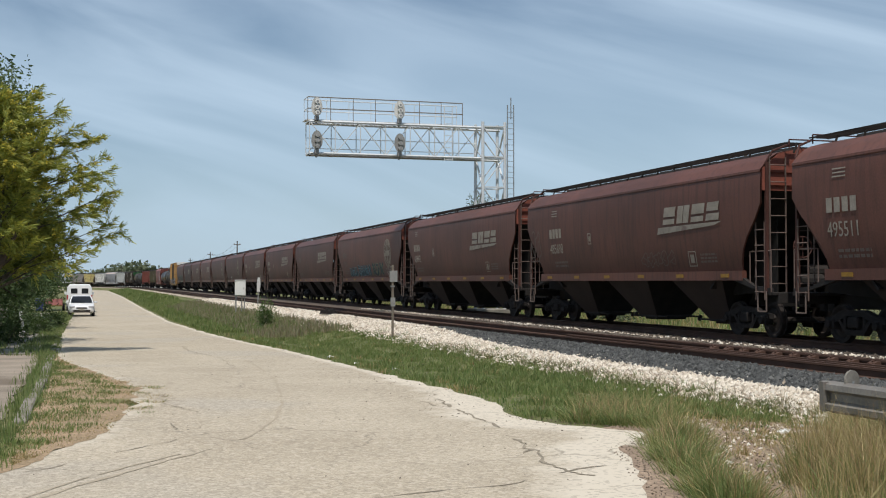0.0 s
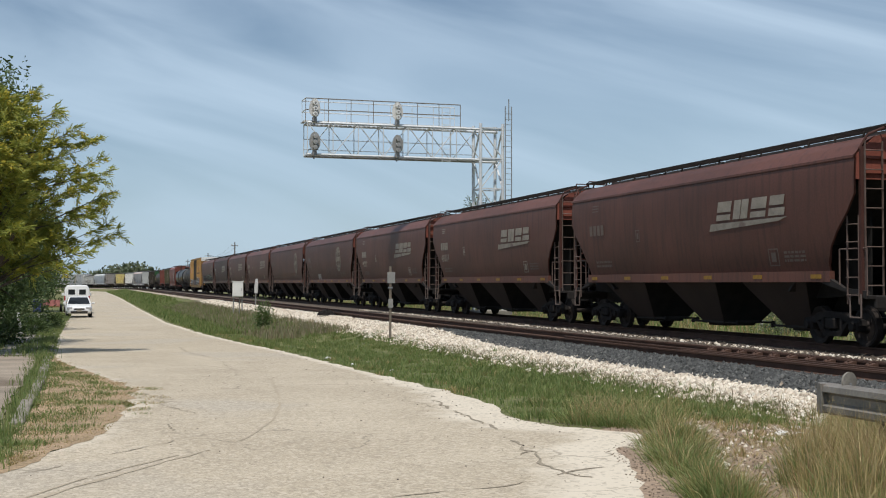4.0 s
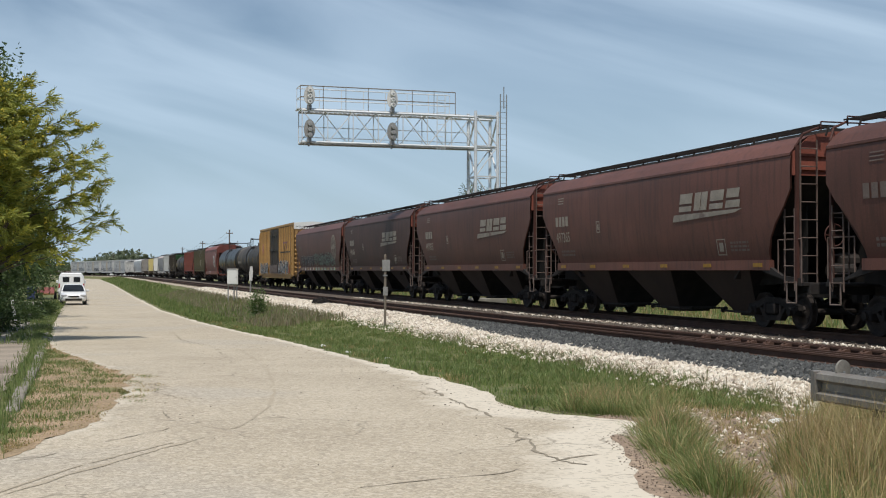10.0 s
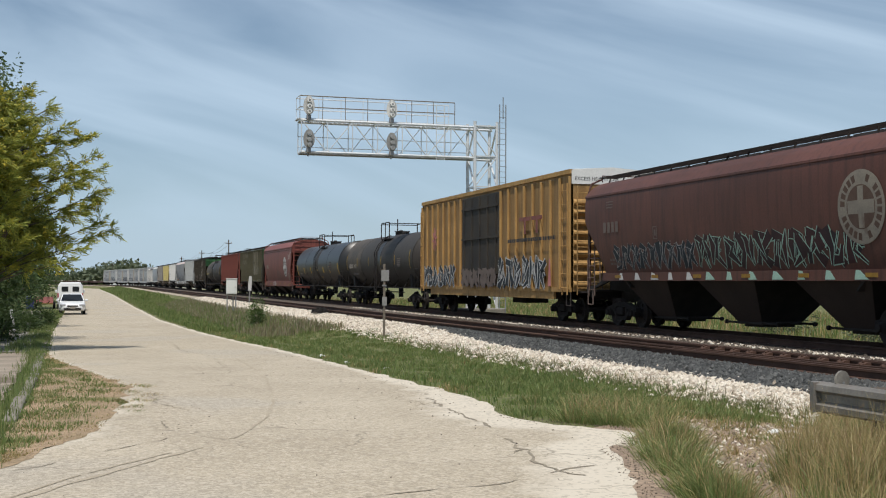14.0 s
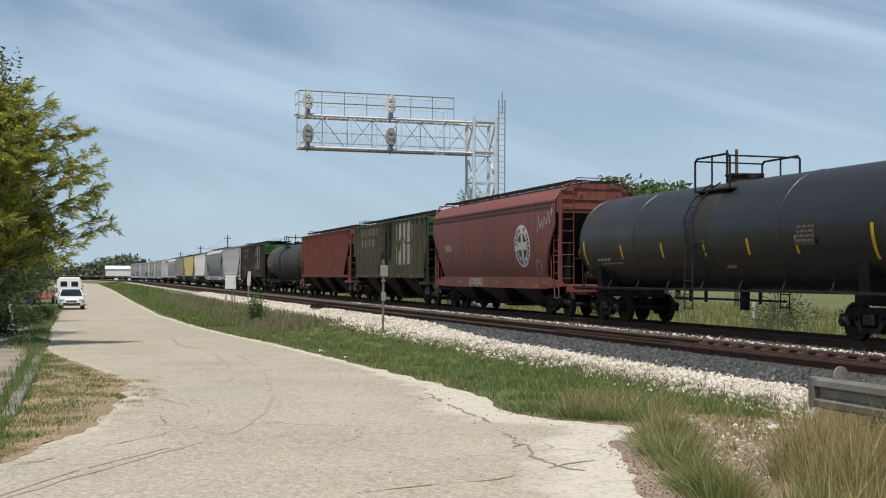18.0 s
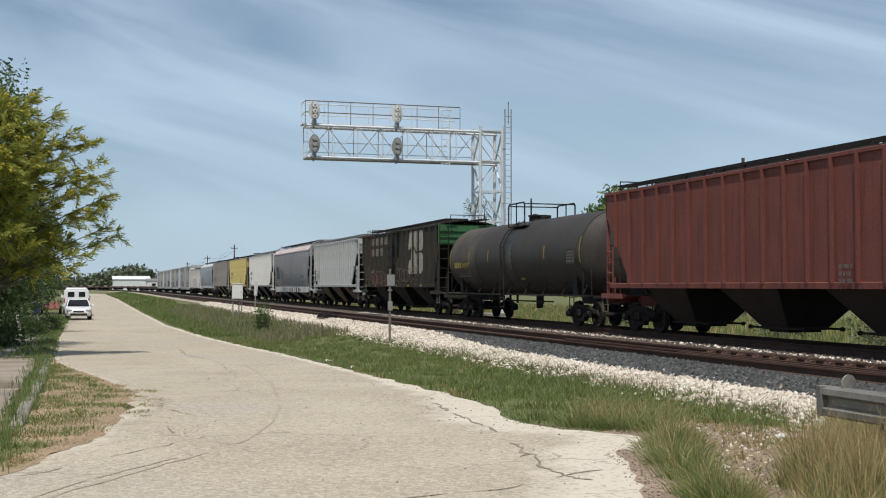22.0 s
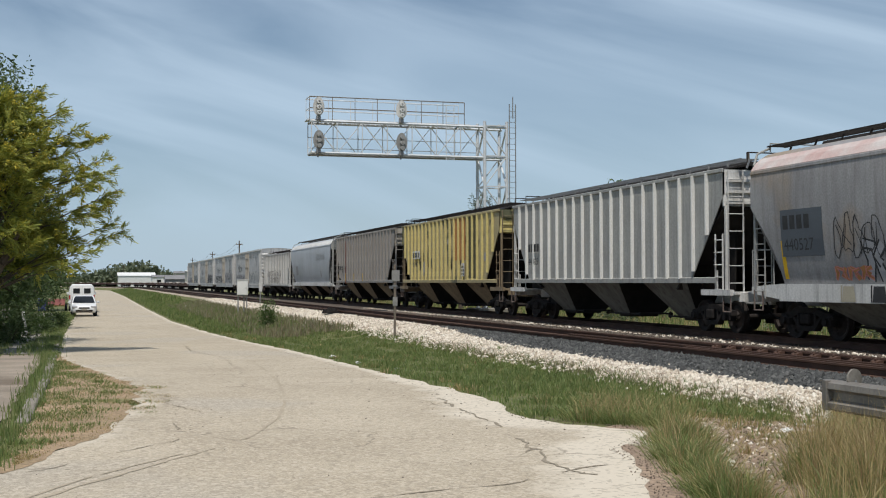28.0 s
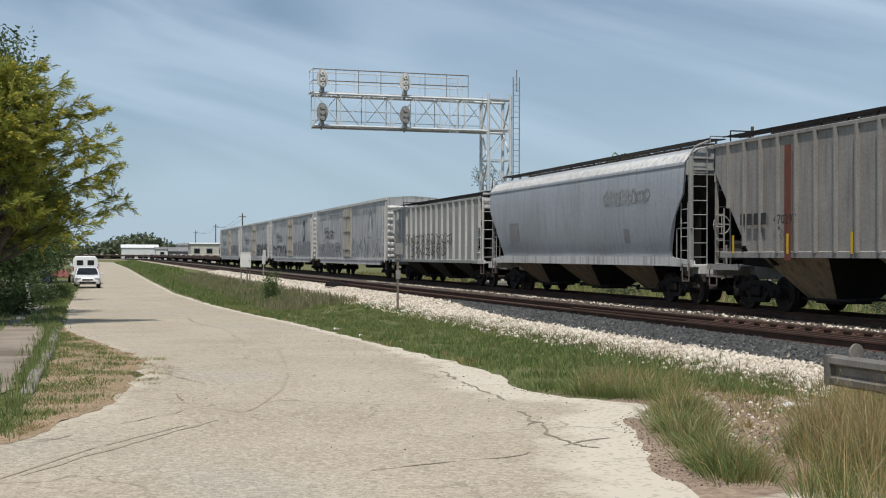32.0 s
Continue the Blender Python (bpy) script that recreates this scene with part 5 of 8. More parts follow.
def fill(parent, y, z, w, h, x, material, seed, n=26):
    """The filled field behind a tag, with a ragged edge."""
    r = random.Random(seed)
    top = [(w * i / n, h * r.uniform(0.72, 1.05)) for i in range(n + 1)]
    low = [(w * i / n, h * r.uniform(-0.03, 0.06)) for i in range(n, -1, -1)]
    bm = B()
    va, vb = [bm.verts.new((u, v, 0)) for u, v in top], [bm.verts.new((u, v, 0)) for u, v in low[::-1]]
    for i in range(n):
        bm.faces.new((va[i], vb[i], vb[i + 1], va[i + 1]))
    ob = part("graffiti_field", bm, material, parent)
    return settle(ob, parent, x, y, z)


M["tag_cyan"] = surface("pale blue spray paint", (0.22, 0.42, 0.50), (0.16, 0.32, 0.40), 0.6, scale=3, bump=0)
M["tag_green"] = surface("mint spray paint", (0.36, 0.52, 0.42), (0.28, 0.42, 0.34), 0.6, scale=3, bump=0)
M["tag_white"] = surface("white spray paint", (0.58, 0.57, 0.54), (0.46, 0.45, 0.43), 0.6, scale=3, bump=0)
M["tag_dark"] = surface("dark spray paint", (0.020, 0.026, 0.032), (0.035, 0.040, 0.046), 0.6, scale=3, bump=0)
M["tag_blue"] = surface("slate blue spray paint", (0.16, 0.18, 0.19), (0.30, 0.31, 0.31), 0.7, scale=1.6, bump=0, c=(0.46, 0.46, 0.44), cut=0.54)
M["tag_orange"] = surface("faded orange paint", (0.42, 0.20, 0.07), (0.34, 0.16, 0.06), 0.7, scale=1.4, bump=0)
M["tag_teal"] = surface("dark teal spray paint", (0.016, 0.040, 0.050), (0.026, 0.052, 0.060), 0.6, scale=2, bump=0)
M["tag_olive"] = surface("olive spray paint", (0.26, 0.29, 0.16), (0.20, 0.23, 0.13), 0.6, scale=2, bump=0)
M["tag_maroon"] = surface("dark wine spray paint", (0.030, 0.022, 0.024), (0.060, 0.024, 0.024), 0.6, scale=1.2, bump=0)
M["tag_cream"] = surface("cream spray paint", (0.42, 0.38, 0.28), (0.30, 0.26, 0.20), 0.6, scale=1, bump=0)
M["patch_slate"] = surface("slate repaint patch", (0.10, 0.115, 0.13), (0.085, 0.095, 0.11), 0.6, scale=1, bump=0)
M["tag_pale"] = surface("pale grey spray paint", (0.36, 0.36, 0.37), (0.28, 0.28, 0.29), 0.6, scale=1, bump=0)
M["tag_pink"] = surface("pink spray paint", (0.55, 0.22, 0.20), (0.45, 0.17, 0.16), 0.6, scale=2, bump=0)
M["print_dark"] = surface("black lettering paint", (0.03, 0.03, 0.032), (0.05, 0.05, 0.05), 0.6, scale=3, bump=0)
M["print_yellow"] = surface("faded yellow lettering", (0.32, 0.24, 0.05), (0.25, 0.19, 0.04), 0.6, scale=3, bump=0)
M["rust_stripe"] = surface("rusty red stripe", (0.20, 0.07, 0.045), (0.14, 0.05, 0.035), 0.8, scale=2, bump=0.05)

M["emblem_dark"] = surface("brown emblem paint", (0.085, 0.050, 0.036), (0.12, 0.075, 0.055), 0.6, scale=3, bump=0)
NUMBERS = {0: "495511", 1: "485698", 2: "489042", 3: "475925", 5: "496014", 6: "490207", 7: "479753", 9: "497365", 10: "497865", 11: "498103"}
SLANT = (0, 1, 2, 4, 5, 6, 9, 10, 11)
NUMBER_AT = (7.0, 6.1, 7.2, 7.0, 6.5, 6.7, 6.45, 7.35, 7.35, 6.8, 6.4, 6.5, 7.25)
EMBLEM_AT = (-2.6, -2.63, -2.34, -5.5, -1.6, -1.6, -1.56, -4.05, -5.3, -2.06, -1.66, -1.56, -6.2)
for i in range(13):
    car, ny = CARS[i], NUMBER_AT[i]
    dim = "letter" if i in (0, 1, 2, 5, 6, 9, 10, 11) else "letter_dim"
    # the owner's mark as four plain blocks, then the number
    flat_shape(car, [[(k * 0.30, 0), (k * 0.30 + 0.22, 0), (k * 0.30 + 0.22, 0.34), (k * 0.30, 0.34)] for k in range(4)], ny, 3.06, 1.655, dim, "owner_mark")
    if i in NUMBERS:
        words(car, NUMBERS[i], 0.50, ny + 0.02, 2.50, 1.655, dim, stretch=0.82)
    bars(car, ny - 0.3, 1.98, 1.2, 0.26, 2, 1.62, "letter_dim", i)
    flat_shape(car, [[(0, 0), (0.26, 0), (0.26, 0.03), (0, 0.03)], [(0, 0.35), (0.26, 0.35), (0.26, 0.38), (0, 0.38)], [(0, 0), (0.03, 0), (0.03, 0.38), (0, 0.38)], [(0.23, 0), (0.26, 0), (0.26, 0.38), (0.23, 0.38)], [(0.08, 0.10), (0.18, 0.10), (0.18, 0.28), (0.08, 0.28)]], ny - 3.5, 2.75, 1.655, dim, "stencil")
    flat_shape(car, [[(0, 0), (0.5, 0), (0.5, 0.03), (0, 0.03)], [(0, 0.09), (0.5, 0.09), (0.5, 0.12), (0, 0.12)], [(0, 0.18), (0.5, 0.18), (0.5, 0.21), (0, 0.21)]], ny - 0.25, 3.86, 1.64, dim, "stencil")
    if i != 12:
        bars(car, -5.1, 1.98, 0.9, 0.30, 3, 1.635, "letter_dim", i + 90)
    if i != 12:
        flat_shape(car, [[(0, 0), (0.45, 0), (0.45, 0.03), (0, 0.03)], [(0, 0.41), (0.45, 0.41), (0.45, 0.44), (0, 0.44)], [(0, 0), (0.03, 0), (0.03, 0.44), (0, 0.44)], [(0.42, 0), (0.45, 0), (0.45, 0.44), (0.42, 0.44)], [(0.12, 0.1), (0.33, 0.1), (0.33, 0.34), (0.12, 0.34)]], -4.4, 1.90, 1.625, dim, "data_panel")
    if i in SLANT:
        slant_emblem(car, EMBLEM_AT[i] - 0.35, 3.16, 3.55, 0.50, material="letter")
    else:
        round_emblem(car, EMBLEM_AT[i], 3.13, 0.83, material="letter_round")
M["hopper_soot"] = surface("sooty oxide red paint", (0.085, 0.042, 0.034), (0.058, 0.032, 0.027), 0.55, scale=0.45, fine=22, bump=0.05, streak=(0.035, 0.022, 0.019), streak_amount=0.6, fine_amount=0.10)
for piece in CARS[11].children:
    if piece.type == "MESH" and piece.data.materials[0] == M["hopper_red"]:
        piece.material_slots[0].link = "OBJECT"
        piece.material_slots[0].material = M["hopper_soot"]
burner(CARS[3], 5.15, 1.82, 2.35, 0.62, 1.615, "tag_teal", "tag_cyan", 3, 3, 0.028, 0.0, 1)
burner(CARS[3], 2.6, 1.82, 3.6, 0.74, 1.615, "tag_teal", "tag_cyan", 5, 5, 0.028, 0.0, 1)
burner(CARS[3], -1.4, 1.82, 2.8, 0.84, 1.618, "tag_teal", "tag_olive", 7, 3, 0.04, 0.0, 1)
scrawl(CARS[3], -5.0, 1.84, 1.6, 0.5, 1.63, "tag_white", 8, 4, 0.03)
burner(CARS[12], 6.6, 1.82, 5.4, 0.86, 1.612, "tag_dark", "tag_white", 11, 9, 0.014, 0.28, 2)
burner(CARS[12], 1.25, 1.80, 7.5, 1.0, 1.615, "tag_maroon", "tag_green", 12, 10, 0.028, 0.34, 4)
for k in range(12):
    flat_shape(CARS[12], [[(0, 0), (0.3 + 0.1 * (k % 3), 0), (0.2, 0.2), (0.05, 0.22)]], 6.3 - k * 1.1, 1.53, 1.506, "tag_white" if k < 5 else "tag_green", "graffiti")
scrawl(CARS[1], -1.4, 1.95, 2.2, 0.4, 1.625, "letter_dim", 21, 5, 0.025)
scrawl(CARS[1], 8.1, 2.2, 1.0, 1.1, 1.645, "letter_dim", 23, 2, 0.04)
scrawl(CARS[7], 1.3, 1.85, 4.6, 0.8, 1.632, "letter_dim", 22, 6, 0.03)
scrawl(CARS[7], 3.9, 1.78, 1.1, 0.36, 1.625, "tag_white", 24, 5, 0.04)

# the golden boxcar: tags at the foot, a red mark and a star of bars
bx = 1.665
burner(CARS[13], -2.2, 1.16, 5.2, 1.35, bx, "tag_dark", "tag_white", 31, 6, 0.05, 0.12, 3)
burner(CARS[13], 2.6, 1.16, 4.6, 0.9, bx + 0.05, None, "letter_dim", 36, 6, 0.035, 0.15, 2)
burner(CARS[13], 8.9, 1.16, 5.2, 1.1, bx, "tag_dark", "tag_white", 33, 6, 0.05, 0.15, 2)
flat_shape(CARS[13], [[(0, 0.5), (1.2, 0.5), (1.2, 0.65), (0, 0.65)], [(0.5, 0), (0.7, 0), (0.7, 0.5), (0.5, 0.5)], [(1.3, 0.5), (2.4, 0.5), (2.4, 0.65), (1.3, 0.65)], [(1.75, 0), (1.95, 0), (1.95, 0.5), (1.75, 0.5)]], -4.6, 3.3, bx, "red_clean", "emblem", "faded red block emblem")
bars(CARS[13], -3.3, 2.95, 5.0, 0.24, 1, bx, "print_dark", 35)
flat_shape(CARS[13], [[(0.4 * math.cos(a) - 0.05 * math.sin(a), 0.55 * math.sin(a) + 0.05 * math.cos(a)), (0.4 * math.cos(a) + 0.05 * math.sin(a), 0.55 * math.sin(a) - 0.05 * math.cos(a)), (-0.4 * math.cos(a) + 0.05 * math.sin(a), -0.55 * math.sin(a) - 0.05 * math.cos(a)), (-0.4 * math.cos(a) - 0.05 * math.sin(a), -0.55 * math.sin(a) + 0.05 * math.cos(a))] for a in (0.2, 0.98, 1.76, 2.54)], 7.0, 3.5, bx, "tag_pink", "emblem")
flat_shape(CARS[13], [[(0, 0), (0.30, 0), (0.22, 1.0), (0.12, 1.0)]], -7.6, 1.3, bx + 0.01, "tag_pink", "graffiti")

# tanks: bands and bars of print
for i, num in ((14, "32553"), (15, ""), (19, "649247")):
    tx = 1.545
    flat_shape(CARS[i], [[(k * 0.26, 0), (k * 0.26 + 0.19, 0), (k * 0.26 + 0.19, 0.26), (k * 0.26, 0.26)] for k in range(4)], (7.1 if i == 14 else 6.85) if i != 19 else 6.95, 2.28 if i != 15 else 2.0, tx if i != 15 else 1.42, "print_yellow" if i == 19 else "letter", "owner_mark")
    if num:
        words(CARS[i], num, 0.34, 5.95 if i != 19 else 5.85, 2.28, tx, "print_yellow" if i == 19 else "letter")
    bars(CARS[i], 6.5, 1.85, 1.6, 0.28, 2, 1.40, "letter_dim", i)
    flat_shape(CARS[i], [[(0, 0), (0.8, 0), (0.8, 0.55), (0, 0.55)]], -4.8 if i != 19 else -6.5, 2.25, 1.535, "tank_dusty", "data_panel")
    bars(CARS[i], -4.85 if i != 19 else -6.55, 2.3, 0.7, 0.45, 4, 1.541, "letter_dim", i + 9)
    flat_shape(CARS[i], [[(0, 0), (0.5, 0), (0.45, 0.22), (0.05, 0.22)]], -1.2, 1.72, 1.27, "reflector", "placard")

# the clean red hopper
car = CARS[16]
round_emblem(car, -4.35, 2.66, 0.83, "white_dirty", 1.66)
flat_shape(car, [[(k * 0.27, 0), (k * 0.27 + 0.2, 0), (k * 0.27 + 0.2, 0.32), (k * 0.27, 0.32)] for k in range(4)], 5.85, 2.6, 1.655, "letter", "owner_mark")
words(car, "421997", 0.42, 5.9, 2.1, 1.655, "letter_dim", stretch=0.85)
scrawl(car, 2.5, 1.35, 1.7, 1.0, 1.63, "letter_dim", 41, 2, 0.035)
scrawl(car, 0.3, 1.75, 2.2, 0.6, 1.645, "letter_dim", 42, 5, 0.035)
scrawl(car, 2.4, 1.1, 1.7, 0.32, 1.52, "tag_white", 43, 5, 0.04)
script = [(0.0, 0.0), (0.16, 0.62), (0.30, 0.12), (0.44, 0.52), (0.58, 0.16), (0.72, 0.60), (0.90, 0.26), (1.10, 0.78), (1.22, 0.30), (1.50, 1.05), (1.40, 0.62), (1.72, 0.98)]
for (u0, v0), (u1, v1) in zip(script, script[1:]):
    flat_shape(car, [[(u0 - 0.015, v0), (u0 + 0.015, v0), (u1 + 0.015, v1), (u1 - 0.015, v1)]], -6.0, 3.1, 1.655, "tag_white", "graffiti")
for z in (4.02, 4.16):
    part("side_seam", box(B(), (-1.640, 0, z), (0.012, 2 * (HALF[16] - 0.75), 0.03)), "hopper_grime", car)
bars(car, 0.6, 1.5, 1.8, 0.2, 2, 1.56, "letter_dim", 45)
flat_shape(car, [[(0, 0), (0.5, 0), (0.5, 0.05), (0, 0.05)], [(0, 0.5), (0.5, 0.5), (0.5, 0.55), (0, 0.55)], [(0, 0), (0.05, 0), (0.05, 0.55), (0, 0.55)], [(0.45, 0), (0.5, 0), (0.5, 0.55), (0.45, 0.55)]], -5.6, 1.55, 1.60, "letter", "data_panel")
for k in range(3):
    flat_shape(car, [[(0, 0), (0.45, 0), (0.45, 0.12), (0, 0.12)]], 7.0 - k * 6.2, 1.05, 1.508, "reflector", "reflector")


def block_rows(car, y, z, cells, cell, h, x, material, gap=0.3):
    """Large block letters of a name, broken by the side posts, as plain shapes."""
    polys, u = [], 0.0
    for c in cells:
        if c:
            w = cell * 0.72
            polys += [[(u, 0), (u + w * 0.40, 0), (u + w * 0.40, h), (u, h)], [(u + w * 0.58, 0), (u + w * (0.98 if c == 1 else 0.7), 0), (u + w * (0.98 if c == 1 else 0.7), h), (u + w * 0.58, h)]]
        u += cell
    return flat_shape(car, polys, y, z, x, material, "block_lettering", "white block lettering")


M["cream_patchy"] = surface("weathered emblem paint", (0.46, 0.43, 0.37), (0.36, 0.33, 0.28), 0.7, scale=1.2, fine=20, bump=0, c=(0.12, 0.085, 0.055), cut=0.60, streak=(0.20, 0.13, 0.08), streak_amount=0.7)
for i, mt in ((17, "letter"), (20, "letter")):
    car = CARS[i]
    block_rows(car, 6.1, 3.86, [1, 1, 0.4, 1, 1, 1, 1, 1, 1, 1], 0.42, 0.44, 1.530, mt)
    block_rows(car, 6.1, 3.22, [1, 1, 1, 1, 1, 1, 1, 1], 0.42, 0.44, 1.530, mt)
    ey = -2.3 if i == 17 else -2.5
    lobe = [(1.85, 0.0), (2.75, 0.0), (2.98, 0.10), (3.08, 0.32), (3.08, 0.78), (2.98, 0.98), (2.80, 1.08), (1.85, 1.08)]
    emblem = [[(u, v) for u, v in lobe], [(u, v + 1.18) for u, v in lobe], [(1.02, 0.0), (1.78, 0.0), (1.78, 0.95), (1.02, 1.55)], [(1.02, 1.70), (1.78, 1.15), (1.78, 2.26), (1.02, 2.26)],
              [(0.0, 0.0), (0.94, 0.0), (0.94, 1.45), (0.70, 0.75), (0.34, 0.72)], [(0.10, 1.30), (0.55, 1.30), (0.94, 1.60), (0.94, 2.26), (0.50, 2.26)]]
    for poly in emblem:
        flat_shape(car, [poly], ey, 2.10, 1.530, "cream_patchy", "emblem", "weathered white block of a large emblem")
    ribs, hh = (19, HALF[17] - 0.85) if i == 17 else (16, HALF[20] - 0.85)
    for k in range(ribs):
        y = -hh + 0.12 + (2 * hh - 0.24) * k / (ribs - 1)
        u = ey - y
        if 0.3 < u < 2.95:
            for v0, v1 in ((0.06, 1.0), (1.28, 2.2)):
                flat_shape(car, [[(-0.034, v0), (0.034, v0), (0.034, v1), (-0.034, v1)]], y, 2.10, 1.642, "cream_patchy", "emblem")
    for k in range(6):
        flat_shape(car, [[(0, 0), (0.3, 0), (0.3, 0.14), (0, 0.14)]], 7.2 - 2.5 * k, 1.42, 1.606, "reflector", "reflector")
fill(CARS[20], 5.9, 1.56, 3.6, 0.62, 1.528, "rust_stripe", 51)
scrawl(CARS[20], 6.8, 1.6, 4.6, 0.8, 1.602, "letter_dim", 52, 4, 0.05)
scrawl(CARS[20], -0.2, 1.62, 4.6, 0.85, 1.602, "letter_dim", 53, 5, 0.05)
words(CARS[20], "460 498", 0.30, 6.1, 2.20, 1.535, "letter", stretch=0.9)

# greys and the yellow
car = CARS[22]
burner(car, 4.45, 1.42, 4.4, 1.0, 1.600, "tag_pale", "print_dark", 62, 5, 0.055, 0.0, 1)
burner(car, -0.05, 1.42, 6.2, 0.95, 1.600, "tag_pale", "print_dark", 67, 6, 0.05, 0.16, 1)
for k in range(9):
    flat_shape(car, [[(0, 0), (0.5, 0), (0.42, 0.36), (0.04, 0.36)], [(-0.06, 0), (-0.01, 0), (-0.01, 0.38), (-0.06, 0.38)]], 5.2 - 1.1 * k, 0.97, 1.506, ("tag_cream", "print_dark", "tag_dark")[k % 3], "graffiti")
scrawl(car, 5.4, 2.0, 1.8, 0.9, 1.645, "print_dark", 63, 5, 0.025)
burner(car, 5.5, 1.45, 1.4, 0.35, 1.606, "tag_orange", "tag_pink", 66, 3, 0.03, 0.2, 1)
flat_shape(car, [[(0, 0), (1.75, 0), (1.75, 1.15), (0, 1.15)]], 7.55, 2.05, 1.625, "patch_slate", "paint_patch")
flat_shape(car, [[(k * 0.30, 0), (k * 0.30 + 0.22, 0), (k * 0.30 + 0.22, 0.34), (k * 0.30, 0.34)] for k in range(4)], 7.45, 2.72, 1.634, "print_dark", "owner_mark")
words(car, "440527", 0.42, 7.45, 2.2, 1.634, "print_dark")
flat_shape(car, [[(0, 0), (0.16, 0), (0.16, 0.95), (0, 0.95)]], 7.6, 1.5, 1.606, "stripe", "reflector")
scrawl(car, -3.6, 1.02, 1.4, 0.22, 1.508, "tag_pink", 64, 3, 0.05)
car = CARS[23]
words(car, "440025", 0.36, 6.5, 2.1, 1.60, "print_dark")
flat_shape(car, [[(k * 0.3, 0), (k * 0.3 + 0.22, 0), (k * 0.3 + 0.22, 0.30), (k * 0.3, 0.30)] for k in range(4)], 6.5, 2.6, 1.60, "print_dark", "owner_mark")
car = CARS[24]
flat_shape(car, [[(0, 0), (2.0, 0), (2.0, 2.0), (0, 2.0)]], -1.45, 2.45, 1.526, "tag_orange", "paint_patch", "faded orange patch")
flat_shape(car, [[(0, 0), (1.5, 0), (1.5, 2.8), (0, 2.8)]], -3.75, 1.62, 1.526, "green", "paint_patch", "dark green patch")
flat_shape(car, [[(0, 0), (1.5, 0), (1.5, 0.42), (0, 0.42)]], 5.7, 2.65, 1.60, "white_dirty", "paint_patch")
flat_shape(car, [[(k * 0.32, 0), (k * 0.32 + 0.22, 0), (k * 0.32 + 0.22, 0.26), (k * 0.32, 0.26)] for k in range(4)], 5.6, 2.72, 1.606, "print_dark", "owner_mark")
words(car, "181462", 0.36, 5.7, 2.25, 1.606, "print_dark")
flat_shape(car, [[(0, 0), (0.5, 0), (0.5, 0.6), (0, 0.6)]], -3.0, 1.7, 1.60, "white_dirty", "data_panel")
bars(car, -3.05, 1.72, 0.4, 0.5, 3, 1.606, "print_dark", 71)
rp = random.Random(72)
for k in range(16):
    a, b = rp.uniform(0.18, 0.5), rp.uniform(0.25, 1.3)
    flat_shape(car, [[(0, 0), (a * 0.6, -0.05), (a, b * 0.3), (a * 0.85, b * 0.7), (a * 0.9, b), (a * 0.35, b * 0.9), (-0.04, b * 0.5)]], rp.uniform(-7.0, 7.2), rp.uniform(1.65, 3.3), 1.5255, ("green", "grey_dark", "brown_dark")[k % 3], "paint_patch")
car = CARS[25]
flat_shape(car, [[(0, 0), (0.28, 0), (0.28, 2.85), (0, 2.85)]], 4.9, 1.35, 1.60, "rust_stripe", "stripe", "rusty red vertical stripe")
words(car, "470297", 0.34, 5.4, 2.25, 1.605, "print_dark")
flat_shape(car, [[(k * 0.34, 0), (k * 0.34 + 0.24, 0), (k * 0.34 + 0.24, 0.30), (k * 0.34, 0.30)] for k in range(4)], 7.0, 2.25, 1.605, "print_dark", "owner_mark")
for k in range(4):
    flat_shape(car, [[(0, 0), (0.09, 0), (0.09, 0.5), (0, 0.5)]], 7.4 - 2.6 * k, 1.5, 1.607, "stripe", "reflector")
car = CARS[26]
flat_shape(car, [[(0, 0), (1.1, 0), (1.1, 0.75), (0, 0.75)]], 6.4, 2.0, 1.66, "grey_dark", "paint_patch")
flat_shape(car, [[(0, 0), (0.4, 0), (0.4, 0.45), (0, 0.45)]], -4.6, 1.85, 1.65, "grey_dark", "data_panel")
scrawl(car, -3.2, 3.1, 3.4, 0.45, 1.645, "grey_mid", 81, 8, 0.04)
bars(CARS[21], 6.0, 2.0, 1.3, 0.6, 4, 1.60, "grey_mid", 82)
bars(CARS[18], -4.2, 1.5, 0.5, 0.5, 3, 1.60, "letter_dim", 83)
scrawl(CARS[27], 5.2, 2.0, 9.0, 0.5, 1.60, "brown_dark", 84, 12, 0.05)
scrawl(CARS[27], 4.2, 1.4, 7.0, 0.5, 1.602, "brown_dark", 85, 9, 0.05)
